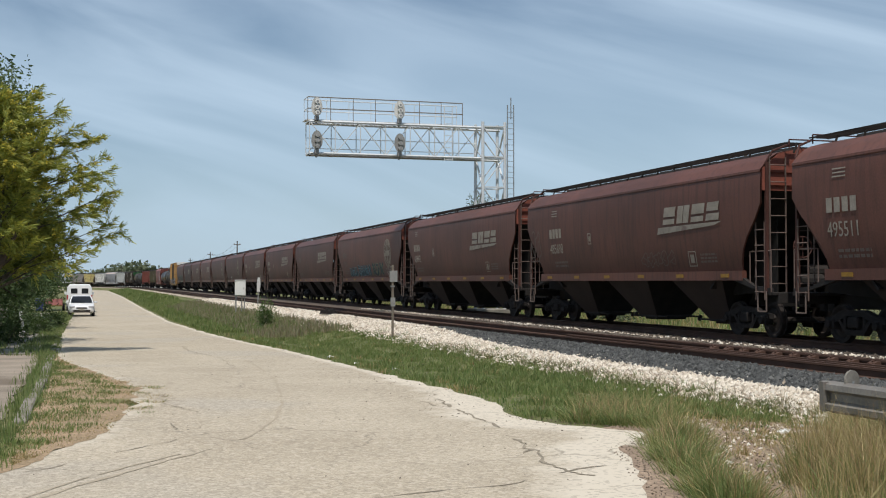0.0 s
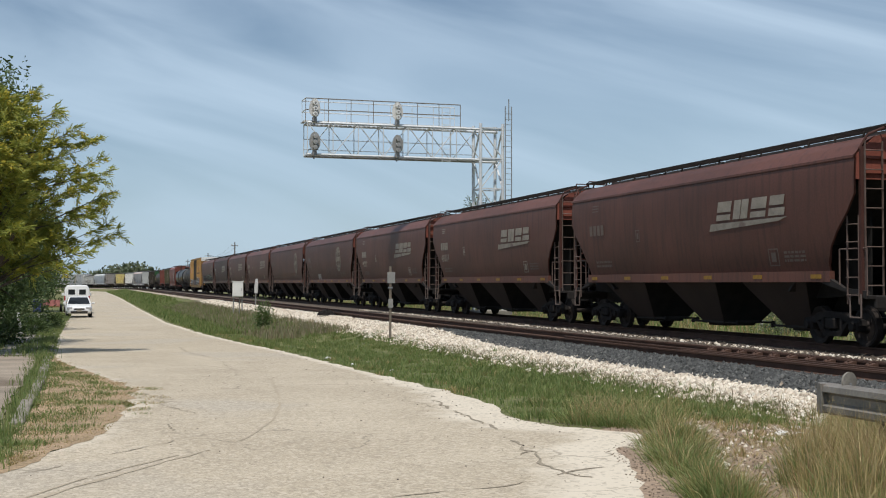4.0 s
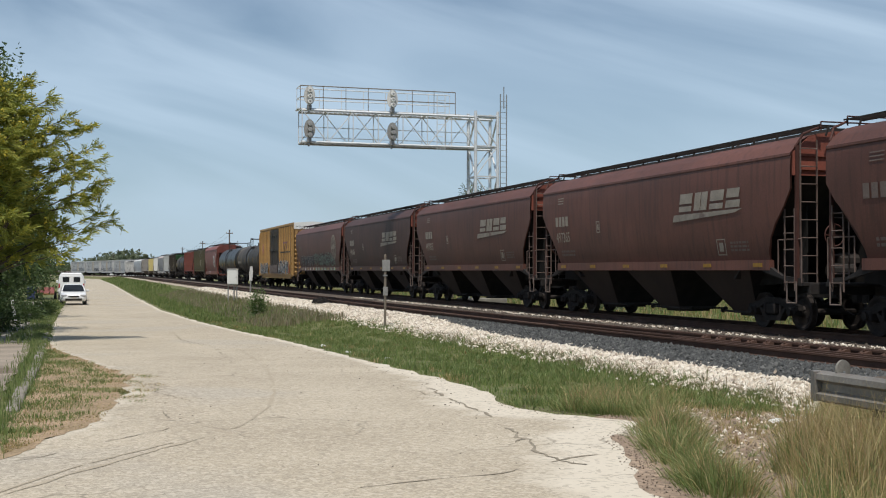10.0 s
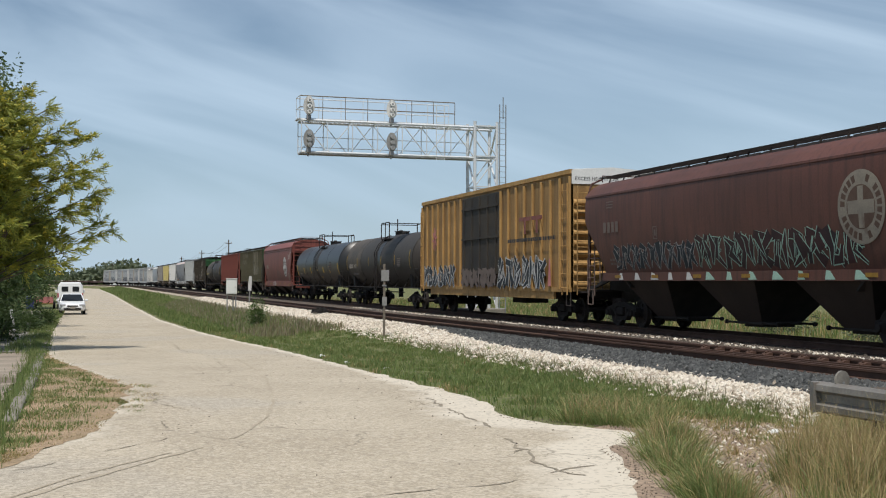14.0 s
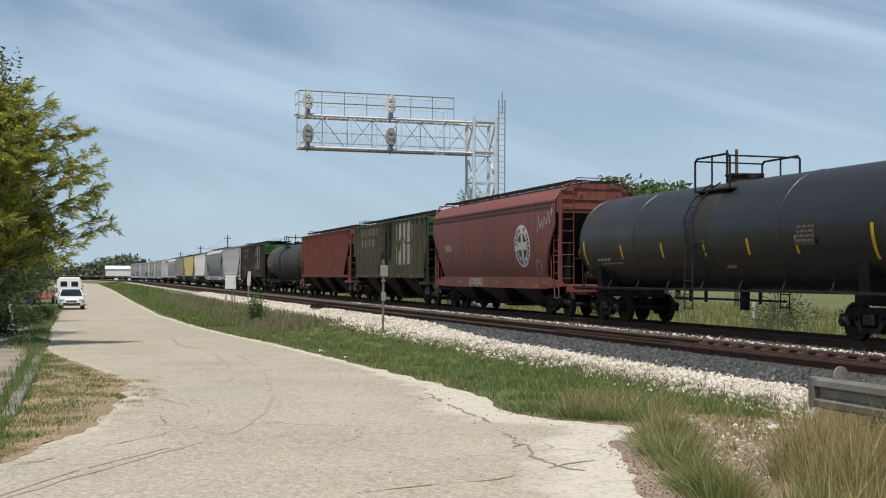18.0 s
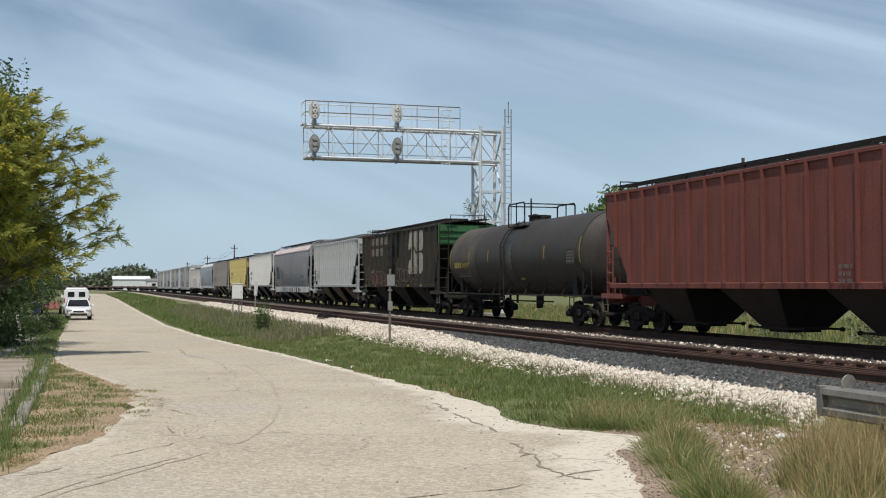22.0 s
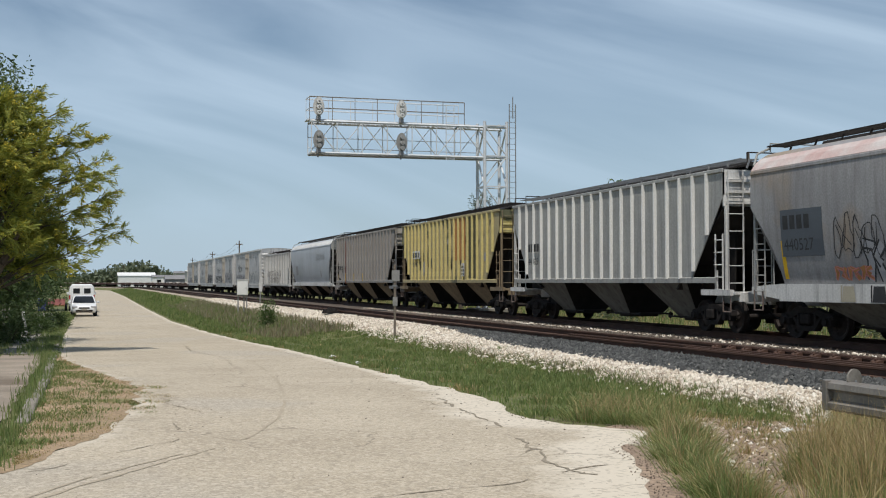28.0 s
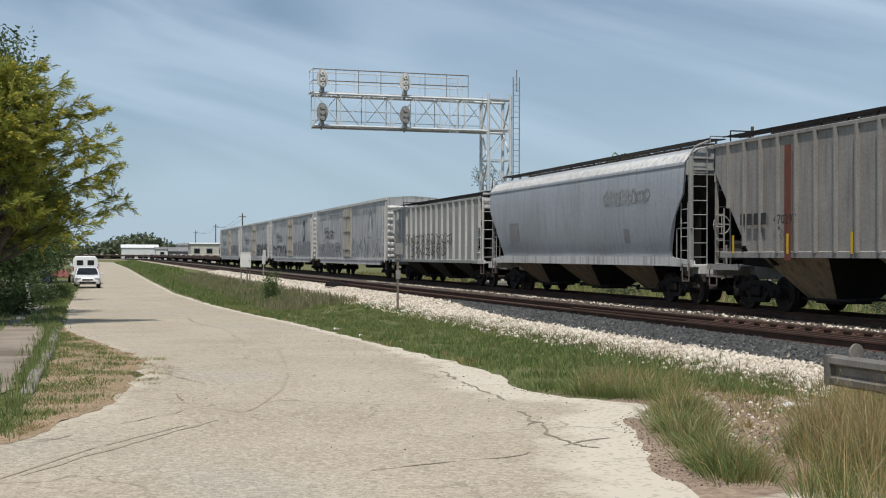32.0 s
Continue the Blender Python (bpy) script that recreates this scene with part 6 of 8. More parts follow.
for i in (28, 29, 30, 31):
    car = CARS[i]
    burner(car, 10.8, 1.16, 8.6, 1.2, 1.556, ("tag_pale", "tag_dark", "tag_blue", "tag_pale")[i - 28], ("tag_dark", "tag_white", "tag_white", "tag_dark")[i - 28], 90 + i, 8, 0.05, 0.2, 2)
    burner(car, -1.6, 1.16, 9.4, 1.5, 1.556, ("tag_blue", "tag_pale", "tag_dark", "tag_blue")[i - 28], ("tag_white", "tag_dark", "tag_pale", "tag_dark")[i - 28], 94 + i, 8, 0.06, 0.2, 2)
    scrawl(car, 8.0, 2.6, 3.4, 0.6, 1.562, "print_dark", 98 + i, 5, 0.05)
    pts = [(0.62 * math.cos(2 * math.pi * k / 20), 0.95 * math.sin(2 * math.pi * k / 20)) for k in range(20)]
    flat_shape(car, [pts], -7.2, 3.35, 1.558, "tag_blue" if i != 29 else "tag_dark", "round_emblem", "dark oval emblem")
    flat_shape(car, [[(0.36 * u, 0.6 * v) for u, v in pts]], -7.2, 3.35, 1.564, "white_dirty", "emblem_middle")
    bars(car, 8.6, 3.0, 1.6, 0.5, 3, 1.558, "tag_blue", i)
    scrawl(car, 10.0, 4.05, 19.0, 0.30, 1.558, "tag_blue", 110 + i, 24, 0.06)
t_ = words(CARS[13], "EXCESS HEIGHT CAR", 0.18, 0, 0, 0, "print_dark", stretch=0.85)
t_.matrix_basis = pose(-1.45, -(HALF[13] - 0.75) - 0.034, 5.04, 90, 0, 0)


# ---- signal gantry over both tracks ----
def signal_gantry():
    g = thing("signal_gantry", "galvanised steel cantilever signal gantry with four signal heads", "signal gantry")
    lx, ly, top, low, tip = (20.50, 21.78), (61.4, 62.7), 10.1, 8.24, 10.93
    base = land(21, 62)
    for i in lx:
        for j in ly:
            part("mast_leg", rod(B(), (i, j, base), (i, j, top + 0.15), 0.085, 10), "steel", g, smooth=True)
    n = 6
    for k in range(n):
        z0, z1 = base + 0.3 + (top - base - 0.4) * k / n, base + 0.3 + (top - base - 0.4) * (k + 1) / n
        for j in ly:
            part("mast_strut", bar(B(), (lx[0], j, z1), (lx[1], j, z1), 0.07, 0.07), "steel", g)
            part("mast_brace", bar(B(), (lx[k % 2], j, z0), (lx[1 - k % 2], j, z1), 0.095, 0.05), "steel", g)
        for i in lx:
            part("mast_strut", bar(B(), (i, ly[0], z1), (i, ly[1], z1), 0.07, 0.07), "steel", g)
            part("mast_brace", bar(B(), (i, ly[k % 2], z0), (i, ly[1 - k % 2], z1), 0.095, 0.05), "steel", g)
    for z in (low, 9.92):
        for j in (61.45, 62.55):
            part("arm_chord", rod(B(), (tip, j, z), (lx[1] + 0.1, j, z), 0.065, 8), "steel", g, smooth=True)
    panels = 7
    w = (lx[0] - tip) / panels
    for k in range(panels):
        a, b = tip + w * k, tip + w * (k + 1)
        for j in (61.45, 62.55):
            up = (k + (j > 62)) % 2
            part("arm_brace", bar(B(), (a, j, low if up else 9.92), (b, j, 9.92 if up else low), 0.085 if j < 62 else 0.045, 0.04), "steel", g)
            part("arm_post", bar(B(), (a, j, low), (a, j, 9.92), 0.045, 0.045), "steel", g)
        part("arm_brace", bar(B(), (a, 61.45, low), (b, 62.55, low), 0.04, 0.04), "steel", g)
        part("arm_tie", bar(B(), (a, 61.45, low), (a, 62.55, low), 0.05, 0.05), "steel", g)
        part("arm_tie", bar(B(), (a, 61.45, 9.92), (a, 62.55, 9.92), 0.05, 0.05), "steel", g)
    wk = B()
    for k in range(36):
        x = tip - 0.1 + k * 0.26
        box(wk, (x, 62.0, 10.0), (0.2, 1.0, 0.03))
    bar(wk, (tip - 0.2, 61.5, 9.99), (19.7, 61.5, 9.99), 0.04, 0.08)
    part("walkway", wk, "steel", g)
    lowk = box(B(), ((tip + lx[0]) / 2, 62.0, low - 0.06), (lx[0] - tip, 0.55, 0.04))
    part("lower_walkway", lowk, "steel_dull", g)
    for j, dark in ((61.45, "post_rust"), (62.55, "steel")):
        r = B()
        for z in (10.6, 11.2):
            rod(r, (tip - 0.1, j, z), (19.35, j, z), 0.028, 6)
        for k in range(8):
            x = tip - 0.1 + k * (19.45 - tip) / 7
            rod(r, (x, j, 9.95), (x, j, 11.2), 0.018, 6)
        part("handrail", r, dark, g)
    r = B()
    for z in (10.6, 11.2):
        rod(r, (tip - 0.1, 61.45, z), (tip - 0.1, 62.55, z), 0.026, 6)
    part("handrail", r, "steel", g)
    mid = B()
    for z in (8.6, 9.15):
        rod(mid, (tip, 62.5, z), (lx[0], 62.5, z), 0.022, 6)
    part("inner_rail", mid, "steel", g)
    la = B()
    for x in (21.86, 22.22):
        bar(la, (x, 61.2, base), (x, 61.2, 11.2), 0.05, 0.04)
    for k in range(37):
        rod(la, (21.86, 61.2, base + 0.3 + k * 0.3), (22.22, 61.2, base + 0.3 + k * 0.3), 0.014, 5)
    rod(la, (22.04, 61.15, 10.4), (22.04, 61.15, 11.6), 0.03, 6)
    for z in (3.0, 6.0, 9.0):
        bar(la, (21.72, 61.4, z), (21.86, 61.2, z), 0.04, 0.04)
    part("ladder", la, "steel_dull", g)
    ml = B()
    for k in range(9):
        rod(ml, (18.3, 61.42, 8.1 + k * 0.33), (18.75, 61.42, 8.1 + k * 0.33), 0.014, 5)
    for x in (18.3, 18.75):
        bar(ml, (x, 61.42, 8.05), (x, 61.42, 11.0), 0.04, 0.03)
    part("arm_ladder", ml, "steel", g)
    for x in (11.28, 15.76):
        for z, y in ((10.62, 61.25), (8.86, 61.20)):
            hd = B()
            n = 20
            ring = [(x + 0.30 * math.cos(2 * math.pi * k / n), z + (0.55 if math.sin(2 * math.pi * k / n) > 0 else 0.45) * math.sin(2 * math.pi * k / n)) for k in range(n)]
            prism(hd, ring, y, y + 0.02, "y")
            head = part("signal_head", hd, "white_dirty" if z > 10 else "post_grey", g, "oval signal background plate")
            for d in (0.30, 0.0, -0.28):
                lens = B()
                rod(lens, (x, y - 0.02, z + d), (x, y - 0.22, z + d), 0.115, 12)
                part("signal_lamp", lens, "white" if z > 10 else "grey_mid", head)
                gl = rod(B(), (x, y - 0.225, z + d), (x, y - 0.23, z + d), 0.06, 12)
                part("lens", gl, "grey_dark", head, "dark unlit lens")
            part("signal_mount", box(rod(B(), (x, 61.45, z - 0.85), (x, 61.45, z + 0.2), 0.05, 8), (x, 61.32, z - 0.55), (0.22, 0.2, 0.22)), "grey_dark", g)
    part("footing", box(B(), (21.05, 62.05, base + 0.1), (2.2, 2.2, 0.4), bevel=0.04), "concrete", g)
    return g


signal_gantry()


# ---- posts, cabinet, guard rail beside the line ----
p = thing("marker_post", "grey steel post with two small plates seen from behind", "post", pose(9.82, 39.1, land(9.82, 39.1)))
part("pole", box(B(), (0, 0, 1.2), (0.075, 0.06, 2.6), bevel=0.008), "post_rust", p)
part("plate", box(B(), (0.02, -0.045, 2.12), (0.27, 0.012, 0.38), bevel=0.003), "post_grey", p)
part("small_plate", box(B(), (0.0, -0.045, 1.25), (0.16, 0.03, 0.30), bevel=0.003), "post_grey", p)
part("clamp", box(B(), (0, 0, 1.78), (0.14, 0.1, 0.05)), "steel_dull", p)

c = thing("trackside_cabinet", "white sheet-metal trackside cabinet on thin legs", "cabinet", pose(9.12, 76.2, land(9.12, 76.2), 0, 0, -6))
part("body", box(B(), (0, 0, 1.62), (0.68, 0.42, 0.96), bevel=0.02), "white", c)
part("door", box(B(), (0, -0.22, 1.62), (0.60, 0.02, 0.88), bevel=0.006), "white", c)
part("roof", box(B(), (0, 0, 2.12), (0.74, 0.5, 0.04), bevel=0.008), "white", c)
for x in (-0.27, 0.27):
    part("leg", box(B(), (x, 0, 0.55), (0.08, 0.08, 1.3)), "post_grey", c)
part("conduit", rod(B(), (0.1, 0.05, -0.1), (0.1, 0.05, 1.2), 0.04, 8), "post_grey", c)
part("handle", box(B(), (0.22, -0.245, 1.6), (0.03, 0.03, 0.14)), "steel_dull", c)

m2 = thing("marker_post", "slim weathered white marker post leaning slightly", "post", pose(11.55, 86.0, -0.2, 0, 2.5, 0))
part("pole", box(B(), (0, 0, 0.45), (0.07, 0.05, 1.1)), "post_grey", m2)
part("paddle", prism(B(), [(-0.11, 0.95), (0.11, 0.95), (0.13, 1.5), (0.09, 2.0), (-0.09, 2.0), (-0.13, 1.5)], -0.02, 0.02, "y"), "white_dirty", m2)

fp = thing("fence_post", "short pale post standing in the field grass", "post", pose(30.4, 49.3, land(30.4, 49.3)))
part("pole", box(B(), (0, 0, 0.45), (0.11, 0.11, 1.15), bevel=0.01), "white_dirty", fp)

gr = thing("guard_rail", "weathered galvanised W-beam guard rail end among dry grass", "guard rail")
prof = [(0.0, 0.0), (-0.05, 0.03), (-0.055, 0.085), (0.0, 0.12), (0.0, 0.19), (-0.055, 0.225), (-0.05, 0.28), (0.0, 0.31), (0.006, 0.31), (-0.044, 0.28), (-0.049, 0.225), (0.006, 0.19), (0.006, 0.12), (-0.049, 0.085), (-0.044, 0.03), (0.006, 0.0)]
bm = B()
loft(bm, [[(x0 + u * 1.2, y0, 0.26 + v * 0.93) for u, v in prof] for x0, y0 in ((6.50, 9.42), (6.52, 8.0), (6.58, 4.0), (6.62, -3.0))])
part("beam", bm, "guard_steel", gr)
for y in (8.9, 7.0, 5.1, 3.2, 1.3):
    part("post", box(B(), (6.78, y, 0.10), (0.16, 0.16, 0.85), bevel=0.01), "tie", gr)
rf = rod(B(), (6.57, 9.22, 0.57), (6.575, 9.20, 0.57), 0.09, 18)
part("reflector", rf, "concrete", gr, "dull brown round reflector")
part("reflector_stem", box(B(), (6.58, 9.22, 0.47), (0.02, 0.05, 0.18)), "steel_dull", gr)
part("beam_end", prism(B(), [(6.42, 9.42), (6.54, 9.42), (6.56, 9.56), (6.46, 9.54)], 0.27, 0.54, "z"), "guard_steel", gr)

# torn black sheet and pale scraps beside the near track
tarp = B()
tn = 9
vs = [[tarp.verts.new((11.05 + 0.11 * i + 0.04 * math.sin(j * 1.3), 58.6 + 0.10 * j, land(11.5, 59) + 0.08 + 0.42 * max(0, math.sin(math.pi * i / 8)) ** 0.5 * max(0, math.sin(math.pi * j / 8)) ** 0.6 * (0.65 + 0.6 * noise.noise((i * 0.7, j * 0.9, 4))))) for i in range(tn)] for j in range(tn)]
for j in range(tn - 1):
    for i in range(tn - 1):
        tarp.faces.new((vs[j][i], vs[j][i + 1], vs[j + 1][i + 1], vs[j + 1][i]))
bmesh.ops.solidify(tarp, geom=list(tarp.faces), thickness=0.02)
tagged(part("rubber_sheet", tarp, "black"), "crumpled black rubber sheet lying on white stones", "debris")
rng = random.Random(5)


def scrap(x, y, s, seed, label="crumpled white paper scrap on the ground"):
    r = random.Random(seed)
    bm_ = B()
    bmesh.ops.create_icosphere(bm_, subdivisions=2, radius=s)
    for v in bm_.verts:
        v.co *= 1 + r.uniform(-0.4, 0.25)
        v.co.z = abs(v.co.z) * 0.55
    ob = part("paper_scrap", bm_, "white")
    ob.matrix_basis = pose(x, y, land(x, y) + 0.005, 0, 0, r.uniform(0, 360))
    return tagged(ob, label, "litter", "scraps of litter")


for i, (x, y, s) in enumerate([(5.83, 8.35, 0.07), (5.95, 8.05, 0.10), (6.05, 8.15, 0.07), (8.3, 12.6, 0.07), (8.9, 13.6, 0.08), (7.6, 11.9, 0.09), (5.9, 27, 0.08), (6.0, 30.5, 0.1), (12.6, 58.5, 0.14), (8.4, 74, 0.14), (8.2, 88, 0.16), (8.4, 97, 0.16), (7.0, 60, 0.1), (8.0, 108, 0.2), (6.2, 24.5, 0.06)]):
    scrap(x, y, s, i)


# ---- parked vehicles ----
M["car_white"] = surface("white car paint", (0.78, 0.78, 0.77), (0.74, 0.74, 0.73), 0.25, scale=1, fine=30, bump=0, fine_amount=0.03)
M["glass"] = surface("dark window glass", (0.012, 0.014, 0.016), (0.018, 0.02, 0.022), 0.08, scale=1, bump=0, fine_amount=0)
M["rubber"] = surface("tyre rubber", (0.02, 0.02, 0.02), (0.03, 0.03, 0.03), 0.85, scale=8, bump=0.1)
M["chrome"] = surface("alloy wheel", (0.5, 0.5, 0.51), (0.45, 0.45, 0.46), 0.35, 0.8, scale=4, bump=0)
M["lamp_red"] = surface("red lamp glass", (0.35, 0.02, 0.02), (0.28, 0.02, 0.02), 0.2, scale=4, bump=0)
M["lamp_clear"] = surface("clear lamp glass", (0.5, 0.5, 0.5), (0.35, 0.35, 0.36), 0.15, 0.3, scale=4, bump=0)


def wheel(parent, x, y, r):
    t = part("wheel", rod(B(), (x - 0.1, y, r), (x + 0.1, y, r), r, 20), "rubber", parent)
    part("rim", rod(B(), (x - 0.108, y, r), (x + 0.108, y, r), r * 0.62, 14), "chrome", t)


def sedan():
    v = thing("sedan_car", "white four-door saloon parked at the road's edge", "car", pose(-0.66, 86.7, -0.9, 0, 0, 1.5))
    hw = 0.86

    def section(y, w, z0, z1):
        k = z1 - z0
        return [(-w * 0.90, y, z0), (w * 0.90, y, z0), (w, y, z0 + 0.3 * k), (w, y, z0 + 0.72 * k), (w * 0.93, y, z0 + 0.92 * k), (w * 0.78, y, z1), (-w * 0.78, y, z1), (-w * 0.93, y, z0 + 0.92 * k), (-w, y, z0 + 0.72 * k), (-w, y, z0 + 0.3 * k)]
    shell = [(-2.27, 0.60, 0.40, 0.60), (-2.20, 0.76, 0.32, 0.68), (-1.9, 0.84, 0.27, 0.76), (-1.1, 0.87, 0.25, 0.91), (1.6, 0.87, 0.25, 0.95), (2.1, 0.83, 0.28, 0.93), (2.25, 0.68, 0.36, 0.82)]
    part("body", loft(B(), [section(*q) for q in shell]), "car_white", v, smooth=True)
    roofline = [(-1.16, 0.80, 0.90), (-0.75, 0.76, 1.15), (-0.30, 0.68, 1.37), (0.1, 0.66, 1.43), (0.7, 0.66, 1.42), (1.15, 0.70, 1.30), (1.75, 0.76, 0.94)]
    part("cabin", loft(B(), [[(-0.84, y, 0.86), (0.84, y, 0.86), (w, y, z - 0.05), (w * 0.85, y, z), (-w * 0.85, y, z), (-w, y, z - 0.05)] for y, w, z in roofline]), "car_white", v, smooth=True)
    ws = B()
    ws.faces.new([ws.verts.new(p_) for p_ in ((-0.72, -1.12, 0.925), (0.72, -1.12, 0.925), (0.66, -0.75, 1.16), (0.57, -0.32, 1.36), (-0.57, -0.32, 1.36), (-0.66, -0.75, 1.16))])
    part("windscreen", ws, "glass", v).matrix_basis = pose(0, -0.03, 0.02)
    for s in (-1, 1):
        sw = B()
        sw.faces.new([sw.verts.new(p_) for p_ in ((s * 0.815, -0.95, 0.93), (s * 0.815, 1.4, 0.95), (s * 0.70, 0.95, 1.35), (s * 0.70, -0.25, 1.36))])
        part("side_window", sw, "glass", v).matrix_basis = pose(s * 0.012, 0, 0)
        part("wing_mirror", box(B(), (s * 0.95, -0.75, 0.98), (0.2, 0.1, 0.14), bevel=0.03), "car_white", v)
        part("headlight", box(B(), (s * 0.62, -2.20, 0.66), (0.36, 0.14, 0.15), bevel=0.03), "lamp_clear", v)
        for y in (-1.4, 1.3):
            wheel(v, s * 0.76, y, 0.31)
    part("grille", box(B(), (0, -2.27, 0.60), (0.7, 0.04, 0.10)), "black", v)
    part("air_dam", box(B(), (0, -2.27, 0.40), (1.1, 0.04, 0.14)), "black", v)
    part("number_plate", box(B(), (0, -2.295, 0.50), (0.32, 0.01, 0.13)), "cream", v)


def van():
    v = thing("van", "white panel van parked with its rear doors to the road", "van", pose(-0.9, 98.5, -0.82, 0, 0, 1.0))
    hw = 0.97
    rows_ = [(-2.62, 0.97, 2.04), (-2.50, 1.0, 2.12), (1.1, 1.0, 2.12), (1.45, 0.99, 1.75), (1.9, 0.98, 1.28), (2.65, 0.93, 1.08), (2.78, 0.85, 0.85)]
    part("body", loft(B(), [[(-hw * 0.93 * k, y, 0.45), (hw * 0.93 * k, y, 0.45), (hw * k, y, 0.45 + 0.25 * (z - 0.45)), (hw * k, y, 0.45 + 0.55 * (z - 0.45)), (hw * 0.93 * k, y, 0.45 + 0.86 * (z - 0.45)), (hw * 0.76 * k, y, z), (-hw * 0.76 * k, y, z), (-hw * 0.93 * k, y, 0.45 + 0.86 * (z - 0.45)), (-hw * k, y, 0.45 + 0.55 * (z - 0.45)), (-hw * k, y, 0.45 + 0.25 * (z - 0.45))] for y, k, z in rows_]), "car_white", v, smooth=True)
    for s in (-1, 1):
        dr = part("rear_door", box(B(), (s * 0.41, -2.62, 1.2), (0.78, 0.04, 1.42), bevel=0.02), "car_white", v, at=pose(0, 0.0, 0))
        part("door_window", box(B(), (s * 0.40, -2.625, 1.60), (0.52, 0.06, 0.42), bevel=0.028), "glass", dr)
        part("tail_lamp", box(B(), (s * 0.90, -2.60, 1.12), (0.10, 0.08, 0.34)), "lamp_red", v)
        part("side_window", box(B(), (s * 0.955, 0.95, 1.65), (0.03, 0.7, 0.42)), "glass", v)
        part("wing_mirror", box(B(), (s * 1.05, 1.3, 1.40), (0.18, 0.1, 0.22), bevel=0.03), "car_white", v)
        for y in (-1.5, 1.8):
            wheel(v, s * 0.86, y, 0.34)
    part("bumper", box(B(), (0, -2.68, 0.52), (1.9, 0.14, 0.18), bevel=0.03), "steel_dull", v)
    part("number_plate", box(B(), (0, -2.65, 0.80), (0.32, 0.02, 0.14)), "cream", v)


sedan()
van()
cr_ = thing("small_trailer", "small open trailer with orange sides beyond the van", "trailer", pose(-2.9, 103, -0.9))
part("bed", box(B(), (0, 0, 0.45), (1.3, 2.2, 0.12)), "box_yellow", cr_)
part("side_board", box(B(), (0, -1.05, 0.75), (1.3, 0.06, 0.5)), "tag_pink", cr_)
for s in (-1, 1):
    part("side_board", box(B(), (s * 0.63, 0, 0.75), (0.05, 2.1, 0.5)), "box_yellow", cr_)
    wheel(cr_, s * 0.72, 0, 0.28)
bn = thing("waste_bin", "dark blue wheeled waste bin by the kerb", "bin", pose(-3.9, 99, -0.9))
M["bin_blue"] = surface("blue bin plastic", (0.05, 0.06, 0.16), (0.04, 0.05, 0.12), 0.6, scale=3, bump=0)
part("body", loft(B(), [[(-0.26, -0.28, 0.1), (0.26, -0.28, 0.1), (0.26, 0.28, 0.1), (-0.26, 0.28, 0.1)], [(-0.32, -0.36, 1.0), (0.32, -0.36, 1.0), (0.32, 0.36, 1.0), (-0.32, 0.36, 1.0)]]), "bin_blue", bn)
part("lid", box(B(), (0, 0, 1.04), (0.68, 0.78, 0.07), bevel=0.02), "bin_blue", bn)
for s in (-1, 1):
    part("wheel", rod(B(), (s * 0.3, 0.25, 0.1), (s * 0.24, 0.25, 0.1), 0.1, 12), "rubber", bn)
wp = thing("leaning_post", "short white-painted post leaning beside the path", "post", pose(-2.75, 54, land(-2.75, 54), 0, -8, 0))
part("pole", box(B(), (0, 0, 0.5), (0.12, 0.12, 1.15), bevel=0.01), "white_dirty", wp)
sl = thing("stone_pillar", "low rough stone pillar half hidden by leaves", "pillar", pose(-4.05, 57, land(-4.05, 57)))
for k in range(5):
    for q in range(2):
        b_ = box(B(), (0, 0, 0), (0.44, 0.5, 0.22), bevel=0.03)
        part("stone", b_, "concrete", sl, at=pose((q - 0.5) * 0.42, 0.05 * ((k + q) % 2), 0.1 + k * 0.235, 0, 0, 4 * ((k + q) % 3 - 1)))

# ---- kerb and worn paving beside the road ----
kerb = thing("kerb", "broken pale concrete kerb half buried in weeds", "kerb", kind="structure")
kb = part("kerb_stone", box(B(), (0, 0, 0), (0.17, 1.47, 0.22), bevel=0.02), "kerb", kerb, at=pose(-0.82, 16.0, land(-0.82, 16) - 0.06))
for i in range(1, 30):
    y = 16 + i * 1.5
    x = between([(10, -0.82), (23, -0.84), (51, -1.36), (65, -1.6), (110, -2.4)], y)
    again(kb, pose(x, y, land(x, y) - 0.06 + 0.02 * math.sin(i * 1.9), 0.5 * math.sin(i * 3.1), 0, 0.7 * math.sin(i * 2.7)))
strip("paving", [(6, -5.5), (16, -3.2), (30, -2.35), (36, -2.4)], [(6, -2.2), (16, -1.06), (30, -1.22), (36, -1.28)], [6 + 0.5 * i for i in range(60)], 6, 0.02, "paving", 0.10, "worn reddish paving strip with dirt and weeds", "pavement")
strip("path", [(36, -2.5), (52, -3.1), (70, -3.4), (95, -4.2)], [(36, -1.35), (52, -1.75), (70, -2.0), (95, -3.0)], [36 + 1.0 * i for i in range(60)], 4, 0.02, "concrete", 0.12, "pale concrete footpath under the trees", "pavement")
strip("dirt_patch", [(2.5, 2.4), (7.6, 3.4), (9, 3.8), (11, 4.4), (12.4, 5.2), (13.4, 6.4), (16, 8.0), (20, 9.2)], [(2.5, 8.0), (7.6, 8.0), (9, 8.2), (11, 8.8), (13, 9.7), (16, 9.95), (20, 9.8)], [2.5 + 0.15 * i for i in range(117)], 12, 0.010, "dirt", 0.35, "bare brown dirt with pale crusts", "ground")


